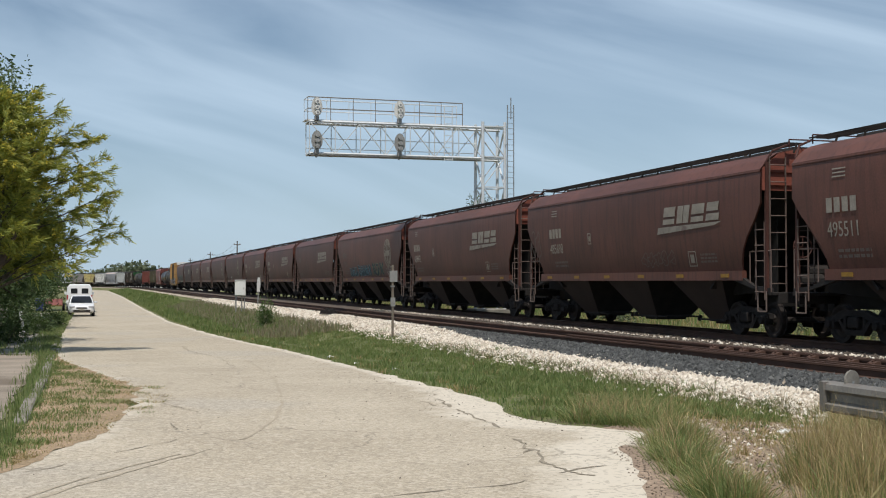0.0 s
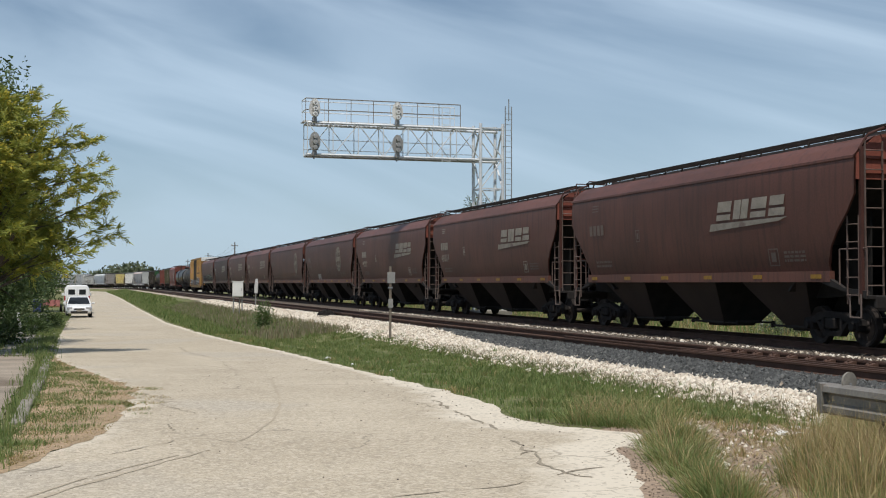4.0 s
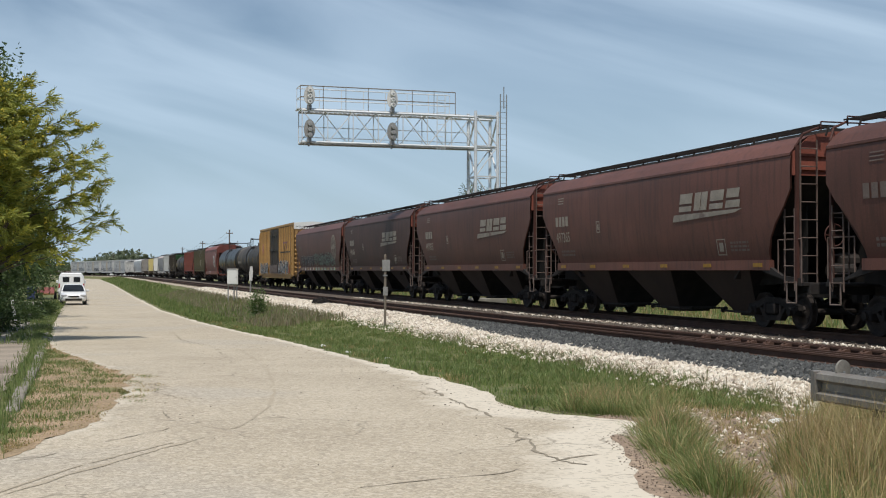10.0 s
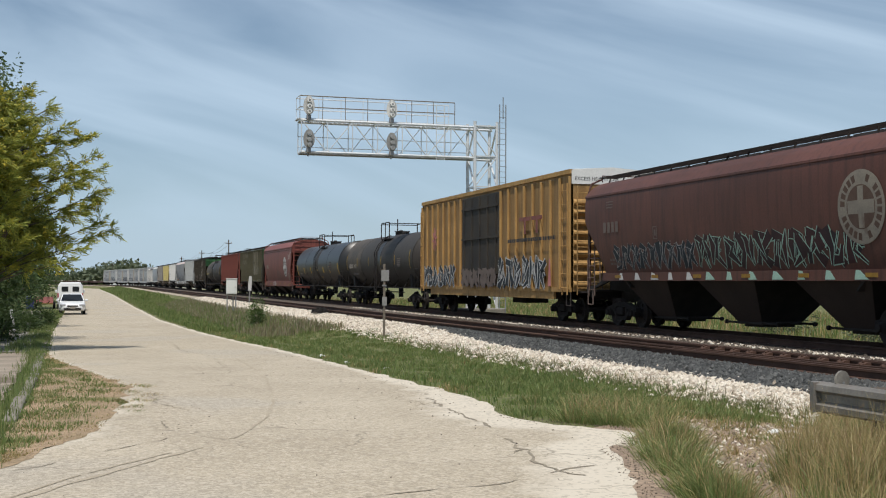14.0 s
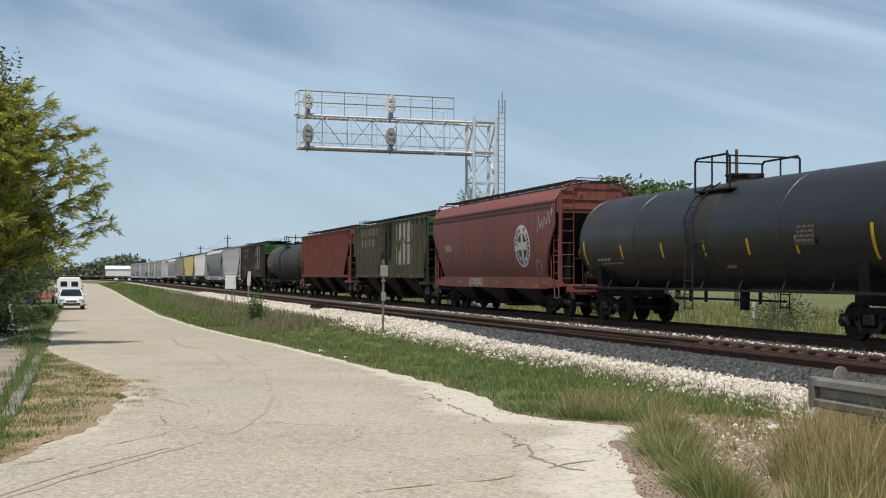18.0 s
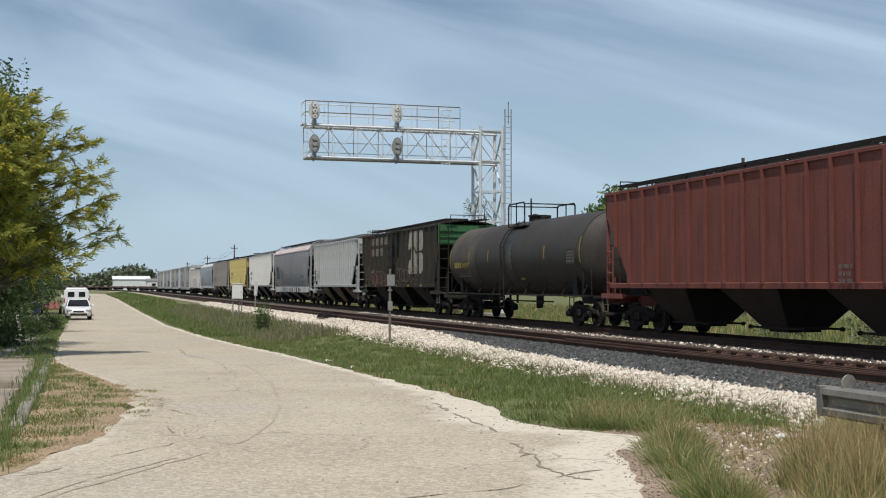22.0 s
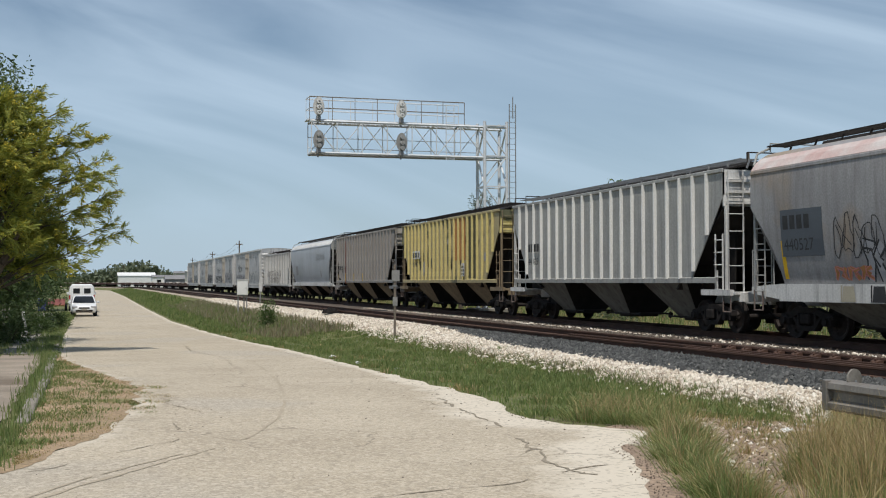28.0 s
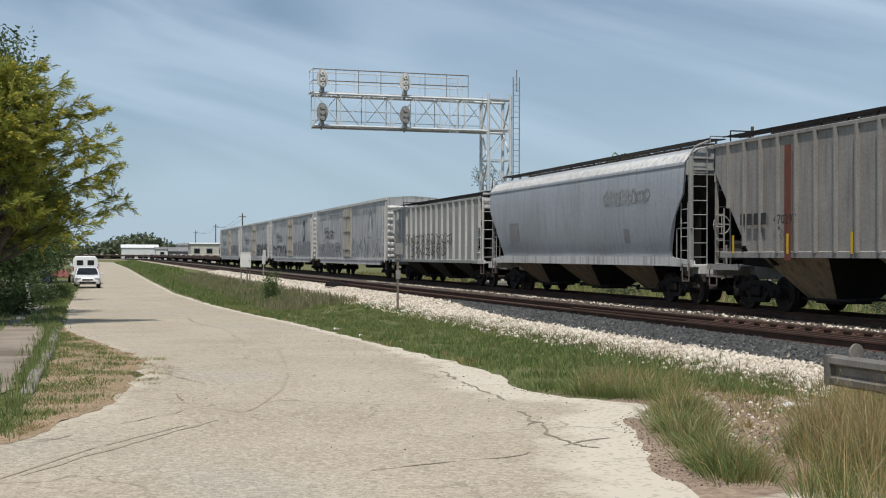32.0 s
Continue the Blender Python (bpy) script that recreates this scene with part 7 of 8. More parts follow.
strip("kerb_dirt", [(11.0, -1.0), (14, -0.8), (20, -0.7), (30, -0.8), (36, -1.1)], [(11.0, -0.75), (12.6, -0.2), (14.1, 0.2), (15.7, 0.35), (20.4, 0.78), (23.6, 0.38), (31, -0.65), (36, -0.95)], [11 + 0.08 * i for i in range(312)], 6, 0.0155, "tan_dirt", 0.15, "tan dirt with dead grass along the road edge", "ground")


# ---- cracks and a turning mark in the road ----
def streak_on_road(name, pts, width, material, label, seed=0, wob=0.11):
    r = random.Random(seed)
    fine = []
    for (x0, y0), (x1, y1) in zip(pts, pts[1:]):
        n = max(3, int(math.hypot(x1 - x0, y1 - y0) / 0.12))
        for k in range(n):
            t = k / n
            fine.append((x0 + (x1 - x0) * t, y0 + (y1 - y0) * t))
    verts, faces = [], []
    for i, (x, y) in enumerate(fine):
        x += wob * (noise.noise((i * 0.25, seed, 0)) + 0.6 * noise.noise((i * 0.9, seed, 3)))
        y += wob * noise.noise((i * 0.25, seed, 9))
        w = width * max(0.12, 0.6 + 1.1 * noise.noise((i * 0.35, seed, 5)))
        x2, y2 = fine[min(i + 1, len(fine) - 1)]
        d = Vector((x2 - fine[max(0, i - 1)][0], y2 - fine[max(0, i - 1)][1], 0)).normalized()
        nx, ny = -d.y * w, d.x * w
        for s in (-1, 1):
            verts.append((x + s * nx, y + s * ny, land(x, y) + 0.0165))
    for i in range(len(fine) - 1):
        if noise.noise((i * 0.13, seed + 3.3, 1)) > -0.18:
            faces.append((2 * i, 2 * i + 1, 2 * i + 3, 2 * i + 2))
    return sheet(name, verts, faces, material, road)


for pts, wd in (([(5.09, 17.65), (4.80, 16.2), (4.62, 14.2), (4.55, 12.7), (4.2, 11.3), (4.23, 11.0), (4.03, 10.3), (4.0, 9.66), (4.08, 9.4), (4.35, 9.1), (4.5, 8.9)], 0.026), ([(4.0, 9.66), (3.6, 9.39), (3.1, 9.1), (2.76, 9.06), (2.36, 8.96), (1.6, 8.7)], 0.013), ([(4.0, 9.66), (4.42, 9.81), (4.7, 9.95)], 0.018), ([(4.3, 11.1), (4.05, 10.9), (3.9, 10.6)], 0.02), ([(-0.56, 11.02), (-0.1, 11.56), (0.32, 12.16), (0.8, 12.86), (0.95, 13.44), (0.95, 15.0), (1.06, 16.0)], 0.013), ([(0.6, 20.4), (1.1, 19.2), (1.0, 17.4), (1.4, 15.8)], 0.012), ([(3.0, 27), (3.3, 31), (2.8, 36), (3.1, 44)], 0.018), ([(4.9, 18.6), (4.5, 17.1), (4.62, 15.6)], 0.010)):
    streak_on_road("road_crack", pts, wd, "crack", "", len(road.children) + 1)
for pts, wd in (([(3.7, 30.0), (3.56, 26.3), (3.22, 21.5), (2.7, 17.3), (2.24, 14.9), (1.73, 13.2), (1.33, 12.3), (0.83, 11.6), (0.28, 10.7), (-0.17, 10.0), (-0.6, 9.2)], 0.034), ([(0.84, 11.8), (0.39, 11.16), (0.0, 10.6), (-0.34, 9.95), (-0.8, 9.0)], 0.03)):
    streak_on_road("tyre_mark", pts, wd, "tyre_mark", "", len(road.children) + 1, 0.03)
rs = random.Random(77)
for k in range(5):
    x, y = rs.uniform(-0.2, 4.4), rs.uniform(9.5, 40)
    streak_on_road("road_crack", [(x, y), (x + rs.uniform(-0.5, 0.5), y + rs.uniform(0.3, 1.0)), (x + rs.uniform(-0.8, 0.8), y + rs.uniform(0.8, 2.2))], rs.uniform(0.004, 0.009), "crack", "", 20 + k)


# ---- distance: sheds, houses, poles and wires beyond the curve ----
M["far_white"] = surface("far white wall", (0.72, 0.72, 0.70), (0.66, 0.66, 0.64), 0.7, scale=0.3, fine=3, bump=0)
M["far_cream"] = surface("far cream wall", (0.58, 0.55, 0.48), (0.52, 0.49, 0.42), 0.7, scale=0.3, fine=3, bump=0)
M["far_roof"] = surface("far grey roof", (0.24, 0.23, 0.23), (0.18, 0.18, 0.18), 0.7, scale=0.3, fine=3, bump=0)


def shed(name, label, x, y, w, d, h, wall, roof, windows=0, ridge=1.0, turn=0.0):
    b = thing(name, label, "building", pose(x, y, -0.72, 0, 0, turn))
    part("wall", box(B(), (0, 0, h / 2), (w, d, h)), wall, b)
    part("roof", prism(B(), [(-d / 2 - 0.3, h), (0, h + ridge), (d / 2 + 0.3, h)], -w / 2 - 0.3, w / 2 + 0.3, "x"), roof, b)
    for i in range(windows):
        wx = -w / 2 + w * (i + 0.5) / windows
        wd = part("window", box(B(), (wx, -d / 2, h * 0.62), (min(1.6, w / windows * 0.5), 0.12, h * 0.28)), "steel_dull", b)
        part("pane", box(B(), (wx, -d / 2 - 0.04, h * 0.62), (min(1.4, w / windows * 0.42), 0.1, h * 0.22)), "glass", wd)
    part("door", box(B(), (w * 0.33, -d / 2, 1.05), (1.1, 0.12, 2.1)), "far_roof", b)
    return b


shed("warehouse", "long low white warehouse beyond the curve of the line", 16.9, 505, 14.5, 14, 4.8, "far_white", "far_white", 0, 1.4)
shed("warehouse", "small white building with a stepped roof beyond the line", 27, 480, 10, 10, 4.2, "far_white", "far_roof", 2, 0.8)
shed("warehouse", "pale industrial building with a grey roof", 38, 470, 16, 12, 5.6, "far_cream", "far_roof", 4, 0.8)
shed("industrial_building", "cream painted block building with small dark windows", 27.6, 312, 9.4, 9, 4.9, "far_cream", "far_white", 3, 0.3)
shed("open_shed", "low open shed with a dark roof beside the line", 24.0, 345, 9, 7, 3.0, "far_roof", "far_roof", 0, 1.2)
shed("house", "small pale house with a grey roof", 42, 420, 11, 9, 4.2, "far_cream", "far_roof", 3, 2.0)


def pole(x, y, h, arm=True, lean=0.0, label="weathered wooden utility pole with a crossarm"):
    u = thing("utility_pole", label, "utility pole", pose(x, y, land(x, y), lean, 0, 0))
    part("pole", rod(B(), (0, 0, 0), (0, 0, h), 0.17, 8, 0.11), "tie", u)
    if arm:
        part("crossarm", box(B(), (0, 0, h - 0.7), (1.3, 0.12, 0.14)), "tie", u)
        for k in (-0.55, 0.55):
            part("insulator", rod(B(), (k, 0, h - 0.62), (k, 0, h - 0.42), 0.05, 6), "white_dirty", u)
    return u


POLES = [(27.6, 236, 10.3), (29.6, 312, 10.0), (31, 395, 10.0), (15, 640, 11), (-5, 690, 11)]
for x, y, h in POLES:
    pole(x, y, h)
pole(42.5, 71, 10.9, False, label="tall bare weathered pole beyond the line")
wire = B()
for (x0, y0, h0), (x1, y1, h1) in zip(POLES[:3], POLES[1:3]):
    for k in (-0.55, 0.55):
        pts = []
        for i in range(13):
            t = i / 12
            pts.append((x0 + (x1 - x0) * t + k, y0 + (y1 - y0) * t, -0.7 + h0 - 0.45 + (h1 - h0) * t - 1.2 * 4 * t * (1 - t)))
        pipe(wire, pts, 0.02, 4)
tagged(part("overhead_wires", wire, "black"), "thin sagging overhead wires between wooden poles", "wires", kind="structure")


# ---- trees, grass and stones ----
def limb(bm, pts, r0, r1, n=6):
    for i, (p_, q_) in enumerate(zip(pts, pts[1:])):
        a = r0 + (r1 - r0) * i / (len(pts) - 1)
        b = r0 + (r1 - r0) * (i + 1) / (len(pts) - 1)
        rod(bm, p_, q_, a, n, b)


def leaves(name, centres, material, parent, size, seed, droop=0.0, width=0.3, along=None):
    """Small leaf blades: each one a bent pair of faces about a point of the crown."""
    r = np.random.default_rng(seed)
    c = np.asarray(centres, float)
    n = len(c)
    d = r.normal(size=(n, 3))
    if along is not None:
        d = np.asarray(along, float) + 0.38 * d
    d[:, 2] = d[:, 2] * 0.7 - droop
    d /= np.linalg.norm(d, axis=1)[:, None]
    s = np.cross(d, r.normal(size=(n, 3)))
    s /= np.linalg.norm(s, axis=1)[:, None]
    ln = (size * r.uniform(0.6, 1.4, n))[:, None]
    w = ln * width
    v = np.stack([c - s * w * 0.5, c + s * w * 0.5, c + d * ln + s * w * 0.25, c + d * ln - s * w * 0.25], 1).reshape(-1, 3)
    f = np.arange(4 * n).reshape(-1, 4)
    return sheet(name, v.tolist(), f.tolist(), material, parent)


def tree(name, label, x, y, height, spread, leaf, bark="bark", n_leaf=7000, size=0.16, seed=1, droop=0.1, width=0.35, clumps=46, low=0.25, z=None, squash=1.0, tufts=0.5):
    r = random.Random(seed)
    t = thing(name, label, "tree", pose(x, y, land(x, y) - 0.05 if z is None else z))
    tr = B()
    fork = height * r.uniform(0.22, 0.32)
    limb(tr, [(0, 0, 0), (0.1 * r.uniform(-1, 1), 0.1 * r.uniform(-1, 1), fork * 0.5), (0.2 * r.uniform(-1, 1), 0.2 * r.uniform(-1, 1), fork)], height * 0.030, height * 0.021, 8)
    cent = []
    per = n_leaf // clumps
    nr = np.random.default_rng(seed)
    for i in range(clumps):
        a, el = r.uniform(0, 2 * math.pi), r.uniform(low, 1.0)
        rad = spread * math.sqrt(max(0.05, 1 - (el * 1.5 - 0.62) ** 2)) * r.uniform(0.55, 1.0)
        tip = Vector((rad * math.cos(a), rad * math.sin(a) * squash, height * el * r.uniform(0.9, 1.0)))
        base = Vector((0, 0, fork * r.uniform(0.8, 1.1)))
        mid = base.lerp(tip, 0.5) + Vector((r.uniform(-0.3, 0.3), r.uniform(-0.3, 0.3), height * 0.05))
        br = B()
        limb(br, [base, mid, tip], height * 0.010, height * 0.002, 5)
        part("limb", br, bark, t)
        sp = spread * r.uniform(0.13, 0.24)
        pts = nr.normal(size=(per, 3)).clip(-1.6, 1.6) * np.array([sp, sp, sp * 0.72]) + np.array(tip)
        k = int(per * tufts * 0.4)
        line = np.linspace(0.45, 1.0, max(k, 2))[:, None]
        pts[:len(line)] = np.array(mid)[None] + (np.array(tip) - np.array(mid))[None] * line + nr.normal(size=(len(line), 3)) * sp * 0.45
        cent.append(pts)
    part("trunk", tr, bark, t, smooth=True)
    leaves("crown", np.concatenate(cent), leaf, t, size, seed, droop, width)
    return t


# the feathery tree that reaches over the road: limbs, twigs and needle-like leaves in plumes
def feathery_tree(x, y):
    r = random.Random(8)
    nr = np.random.default_rng(8)
    t = thing("feathery_tree", "feathery yellow-green tree with open plumed limbs over the road", "tree", pose(x, y, land(x, y) - 0.05))
    tr = B()
    limb(tr, [(0, 0, 0), (0.15, 0, 0.9), (0.1, 0.1, 1.7)], 0.22, 0.17, 9)
    limb(tr, [(0.1, 0.1, 1.6), (-0.5, 0.3, 2.6), (-0.8, 0.2, 3.8)], 0.14, 0.09, 8)
    limb(tr, [(0.1, 0.1, 1.6), (0.7, -0.2, 2.7), (1.3, -0.3, 4.0)], 0.14, 0.08, 8)
    part("trunk", tr, "bark", t, smooth=True)
    crown = [(1.5, 1.8), (2.2, 2.3), (2.9, 2.6), (3.6, 2.6), (4.6, 2.5), (5.5, 2.55), (6.3, 2.5), (7.0, 2.0), (7.6, 1.0)]
    tips = []
    for i in range(185):
        a, z = r.uniform(0, 2 * math.pi), r.uniform(2.6, 7.6)
        k = between(crown, z) * math.sqrt(r.uniform(0.12, 1.0))
        tips.append((Vector((k * math.cos(a), 0.9 * k * math.sin(a), z)), 10, 46, 0.62))
    # long open limbs towards the road
    for u, z in ((4.45, 3.7), (4.15, 3.95), (4.35, 4.95), (4.0, 4.5), (4.2, 5.5), (3.9, 5.9), (3.75, 6.45), (3.2, 6.85), (2.7, 7.3), (3.6, 3.1), (3.2, 2.7), (3.6, 5.1), (3.5, 4.1), (3.3, 6.1), (1.9, 7.7), (3.9, 5.3), (3.0, 3.5)):
        tips.append((Vector((u - 0.32, r.uniform(-0.7, 0.7), z)), 15, 32, 0.42))
    tw, cent, way, gold = B(), [], [], []
    for tip, twigs, needles, sp in tips:
        out = Vector((tip.x, tip.y, 0)).normalized() if Vector((tip.x, tip.y, 0)).length > 0.1 else Vector((1, 0, 0))
        base = Vector((0.3 * r.uniform(-1, 1), 0.2 * r.uniform(-1, 1), max(1.6, tip.z - r.uniform(1.0, 2.2))))
        mid = base.lerp(tip, 0.55) + Vector((0, 0, 0.12))
        br = B()
        limb(br, [base, mid, tip], 0.030, 0.007, 5)
        part("limb", br, "bark", t)
        for j in range(twigs):
            p0 = mid.lerp(tip, r.uniform(0.05, 1.0))
            d = (out * r.uniform(0.2, 1.0) + Vector((r.gauss(0, 0.45), r.gauss(0, 0.45), r.gauss(0.28, 0.42)))).normalized() * sp * r.uniform(0.5, 1.15)
            p1 = p0 + d * 0.6
            p2 = p0 + d + Vector((0, 0, -r.uniform(0.0, 0.12)))
            if j % 2 == 0:
                limb(tw, [p0, p1, p2], 0.008, 0.003, 3)
            u = nr.random((needles, 1))
            q = np.where(u < 0.6, np.array(p0) + (np.array(p1) - np.array(p0)) * u / 0.6, np.array(p1) + (np.array(p2) - np.array(p1)) * (u - 0.6) / 0.4)
            cent.append(q + nr.normal(size=(needles, 3)) * 0.035)
            way.append(np.repeat(np.array([d.normalized()]), needles, 0))
            if p2.z > 4.2 and r.random() < 0.26 or r.random() < 0.08:
                gold.append(np.array(p2) + nr.normal(size=(16, 3)) * 0.055)
    tagged(part("twig_spray", tw, "bark_green", t), kind="stuff")
    leaves("crown", np.concatenate(cent), "leaf_yellow", t, 0.15, 8, 0.12, 0.17, np.concatenate(way))
    leaves("blossom", np.concatenate(gold), "blossom", t, 0.055, 9, 0.0, 0.8)
    return t


feathery_tree(-3.25, 37.0)
tree("leafy_tree", "dark green tree with small leaves behind the feathery tree", -5.3, 45, 10.5, 3.9, "leaf_dark", n_leaf=36000, size=0.13, seed=21, clumps=95, low=0.15, width=0.55)
tree("leafy_tree", "dark green tree shading the footpath", -5.3, 62, 8.0, 3.6, "leaf_dark", n_leaf=12000, size=0.20, seed=22, clumps=55, low=0.10)
tree("leafy_tree", "dark green tree shading the footpath", -6.4, 80, 9.0, 4.2, "leaf_dark", n_leaf=10000, size=0.24, seed=23, clumps=50, low=0.10)
tree("leafy_tree", "dark spreading tree beside the parked vehicles", -7.2, 105, 9.5, 5.0, "leaf_dark", n_leaf=9000, size=0.28, seed=24, clumps=50, low=0.10)
tree("leafy_tree", "dark spreading tree beyond the parked vehicles", -9.5, 135, 10, 6.0, "leaf_dark", n_leaf=8000, size=0.34, seed=25, clumps=46, low=0.10)
tree("leafy_tree", "dark tree at the bend of the road", -13, 175, 10, 7.0, "leaf_dark", n_leaf=7000, size=0.42, seed=26, clumps=44, low=0.08)
tree("leafy_tree", "dark tree beyond the bend of the road", -19, 235, 11, 8.0, "leaf_dark", n_leaf=6000, size=0.5, seed=27, clumps=44, low=0.08)
M["leaf_tree"] = leafy("sunlit tree leaves", [(0.075, 0.12, 0.035), (0.11, 0.165, 0.05), (0.15, 0.20, 0.065)])
for k, (x, y, h_, s_) in enumerate([(46, 100, 9.8, 3.5), (50.3, 103, 11.3, 4.4), (55.5, 106, 11.0, 4.0), (60, 112, 10.4, 3.8)]):
    tree("broad_tree", "bushy green tree in the field beyond the line", x, y, h_, s_, "leaf_tree", n_leaf=15000, size=0.40, seed=40 + k, clumps=70, low=0.2, width=0.55)
tree("bare_tree", "thin half-bare tree beyond the signal mast", 24.5, 73.5, 7.9, 1.5, "leaf_far", n_leaf=900, size=0.14, seed=51, clumps=26, low=0.45, width=0.4)
tree("bare_tree", "slender half-bare tree behind the train", 23.4, 75, 5.8, 0.9, "leaf_far", n_leaf=250, size=0.12, seed=52, clumps=18, low=0.5, width=0.4)

far = thing("far_woods", "distant belt of dark green woods on the horizon", "woods", kind="stuff")
rw = np.random.default_rng(61)
cc = []
for k in range(330):
    y0 = 640 + 160 * rw.random()
    x0 = -90 + 230 * rw.random() if k % 3 else -230 + 420 * rw.random()
    hgt = rw.uniform(5.5, 8.0) + 5.5 * math.exp(-((x0 - 24) / 13) ** 2) + 1.2 * math.sin(x0 * 0.11)
    n = 130
    cc.append(np.stack([x0 + rw.normal(size=n) * 3.0, y0 + rw.normal(size=n) * 4, -0.7 + hgt * (0.48 + 0.26 * rw.normal(size=n)).clip(0.02, 1.0)], 1))
for k in range(60):
    x0, y0 = 55 + 200 * rw.random(), 380 + 250 * rw.random()
    n = 100
    cc.append(np.stack([x0 + rw.normal(size=n) * 3.2, y0 + rw.normal(size=n) * 4, -0.7 + rw.uniform(4, 7) * (0.55 + 0.28 * rw.normal(size=n)).clip(0.02, 1.02)], 1))
leaves("foliage", np.concatenate(cc), "leaf_far", far, 1.5, 62, 0.0, 0.8)


def blades(name, label, xy, h0, h1, w, material, seed, lean=0.35, parent=None):
    """Grass as single bent blades."""
    r = np.random.default_rng(seed)
    xy = np.asarray(xy)
    n = len(xy)
    z = np.array([land(a, b) for a, b in xy])
    base = np.concatenate([xy, z[:, None] - 0.01], 1)
    h = r.uniform(h0, h1, n) * (0.7 + 0.6 * np.array([noise.noise((a * 0.7, b * 0.7, 1.0)) * 0.5 + 0.5 for a, b in xy]))
    th = r.uniform(0, 2 * np.pi, n)
    out = np.stack([np.cos(th), np.sin(th), np.zeros(n)], 1)
    side = np.stack([-np.sin(th + 0.7), np.cos(th + 0.7), np.zeros(n)], 1) * (w * r.uniform(0.6, 1.3, n))[:, None]
    l1 = (lean * r.random(n) * h)[:, None]
    up = np.array([0, 0, 1.0])
    m = base + up * (h * 0.6)[:, None] + out * l1 * 0.35
    tip = base + up * (h * r.uniform(0.85, 1.0, n))[:, None] + out * l1
    v = np.stack([base - side, base + side, m + side * 0.7, m - side * 0.7, tip], 1).reshape(-1, 3)
    i = np.arange(n)[:, None] * 5
    q = (i + np.array([0, 1, 2, 3])).tolist()
    t3 = (i + np.array([3, 2, 4])).tolist()
    return tagged(sheet(name, v.tolist(), q + t3, material, parent), label, "grass", kind="stuff")


M["weed_grey"] = leafy("withered grey-brown weeds", [(0.21, 0.17, 0.10), (0.29, 0.24, 0.15), (0.14, 0.17, 0.06), (0.35, 0.29, 0.20), (0.17, 0.21, 0.07)])
rg = np.random.default_rng(70)


def scatter(n, fn):
    """n places given by fn from two random numbers, bunched into tufts by a noise."""
    out = []
    while len(out) < n:
        for a, b in rg.random((n, 2)):
            pt = fn(a, b)
            if pt is not None and noise.noise((pt[0] * 1.3, pt[1] * 1.3, 5.0)) + 0.5 > rg.random() * 0.9:
                out.append(pt)
            if len(out) >= n:
                break
    return out


def verge(a, b, y0, y1, inner=0.15, outer=9.95, p=1.0):
    y = y0 + (y1 - y0) * a ** p
    lo = between(ROAD_R, y) + inner
    return (lo + (outer - lo) * b, y)


blades("verge_grass", "green grass on the verge between road and ballast", scatter(34000, lambda a, b: verge(a, b, 14.0, 60, 0.02, 10.0, 1.5)), 0.04, 0.13, 0.009, "grass", 71)
blades("verge_grass", "dry and green grass on the farther verge", scatter(14000, lambda a, b: verge(a, b, 55, 150, 0.2, 9.3, 1.6)), 0.10, 0.28, 0.025, "grass", 72)
blades("verge_weeds", "brown dry weeds on the bank below the ballast", scatter(10000, lambda a, b: (6.6 + 3.4 * b ** 0.8, 46 + 70 * a ** 1.3)), 0.12, 0.40, 0.02, "weed_grey", 73)
blades("far_grass", "rough grass along the distant line", scatter(7000, lambda a, b: verge(a, b, 140, 340, 0.2, 9.8, 1.0)), 0.2, 0.5, 0.07, "grass", 74)


def tufts(name, label, centres, n, h0, h1, spread, w, material, seed, lean=0.7):
    """Grass in tufts: blades that fan out from shared roots."""
    r = np.random.default_rng(seed)
    pts, tip = [], []
    for x, y in centres:
        k = int(n * r.uniform(0.5, 1.4))
        a, d = r.uniform(0, 2 * np.pi, k), r.random(k) ** 0.7
        size = r.uniform(0.65, 1.25)
        hh = r.uniform(h0, h1, k) * size
        z = land(x, y) - 0.01
        for i in range(k):
            c_, s_ = math.cos(a[i]), math.sin(a[i])
            pts.append((x + spread * d[i] * c_, y + spread * d[i] * s_, z))
            o = hh[i] * lean * d[i]
            tip.append((c_ * o, s_ * o, hh[i] * (1 - 0.25 * d[i])))
    base, tip = np.array(pts), np.array(tip)
    m = len(base)
    th = r.uniform(0, np.pi, m)
    side = np.stack([np.cos(th), np.sin(th), np.zeros(m)], 1) * (w * r.uniform(0.6, 1.3, m))[:, None]
    q1 = base + tip * np.array([0.32, 0.32, 0.55])
    v = np.stack([base - side, base + side, q1 + side * 0.75, q1 - side * 0.75, base + tip], 1).reshape(-1, 3)
    i = np.arange(m)[:, None] * 5
    return tagged(sheet(name, v.tolist(), (i + np.array([0, 1, 2, 3])).tolist() + (i + np.array([3, 2, 4])).tolist(), material), label, "grass", kind="stuff")


DIRT_L = [(7, 4.5), (9, 5.0), (11, 6.0), (13, 6.7), (16, 8.2), (20, 9.4)]


def near_band(a, b):
    y = 7.6 + 7.2 * a
    lo, hi = between(ROAD_R, y) + 0.38, between(DIRT_L, y) + 0.05
    return (lo + (hi - lo) * b, y)


def straw_band(a, b):
    y = 5.5 + 8.6 * a
    lo = max((0.66 if y < 8.6 else 0.71) * y, between(ROAD_R, y) + 0.5)
    return (lo + (min(9.9, lo + 3.2) - lo) * b ** 1.3, y)


def dirt_band(a, b):
    y = 8.2 + 8.5 * a
    lo, hi = between(DIRT_L, y), min(9.8, 0.70 * y)
    return (lo + max(0.1, hi - lo) * b, y)


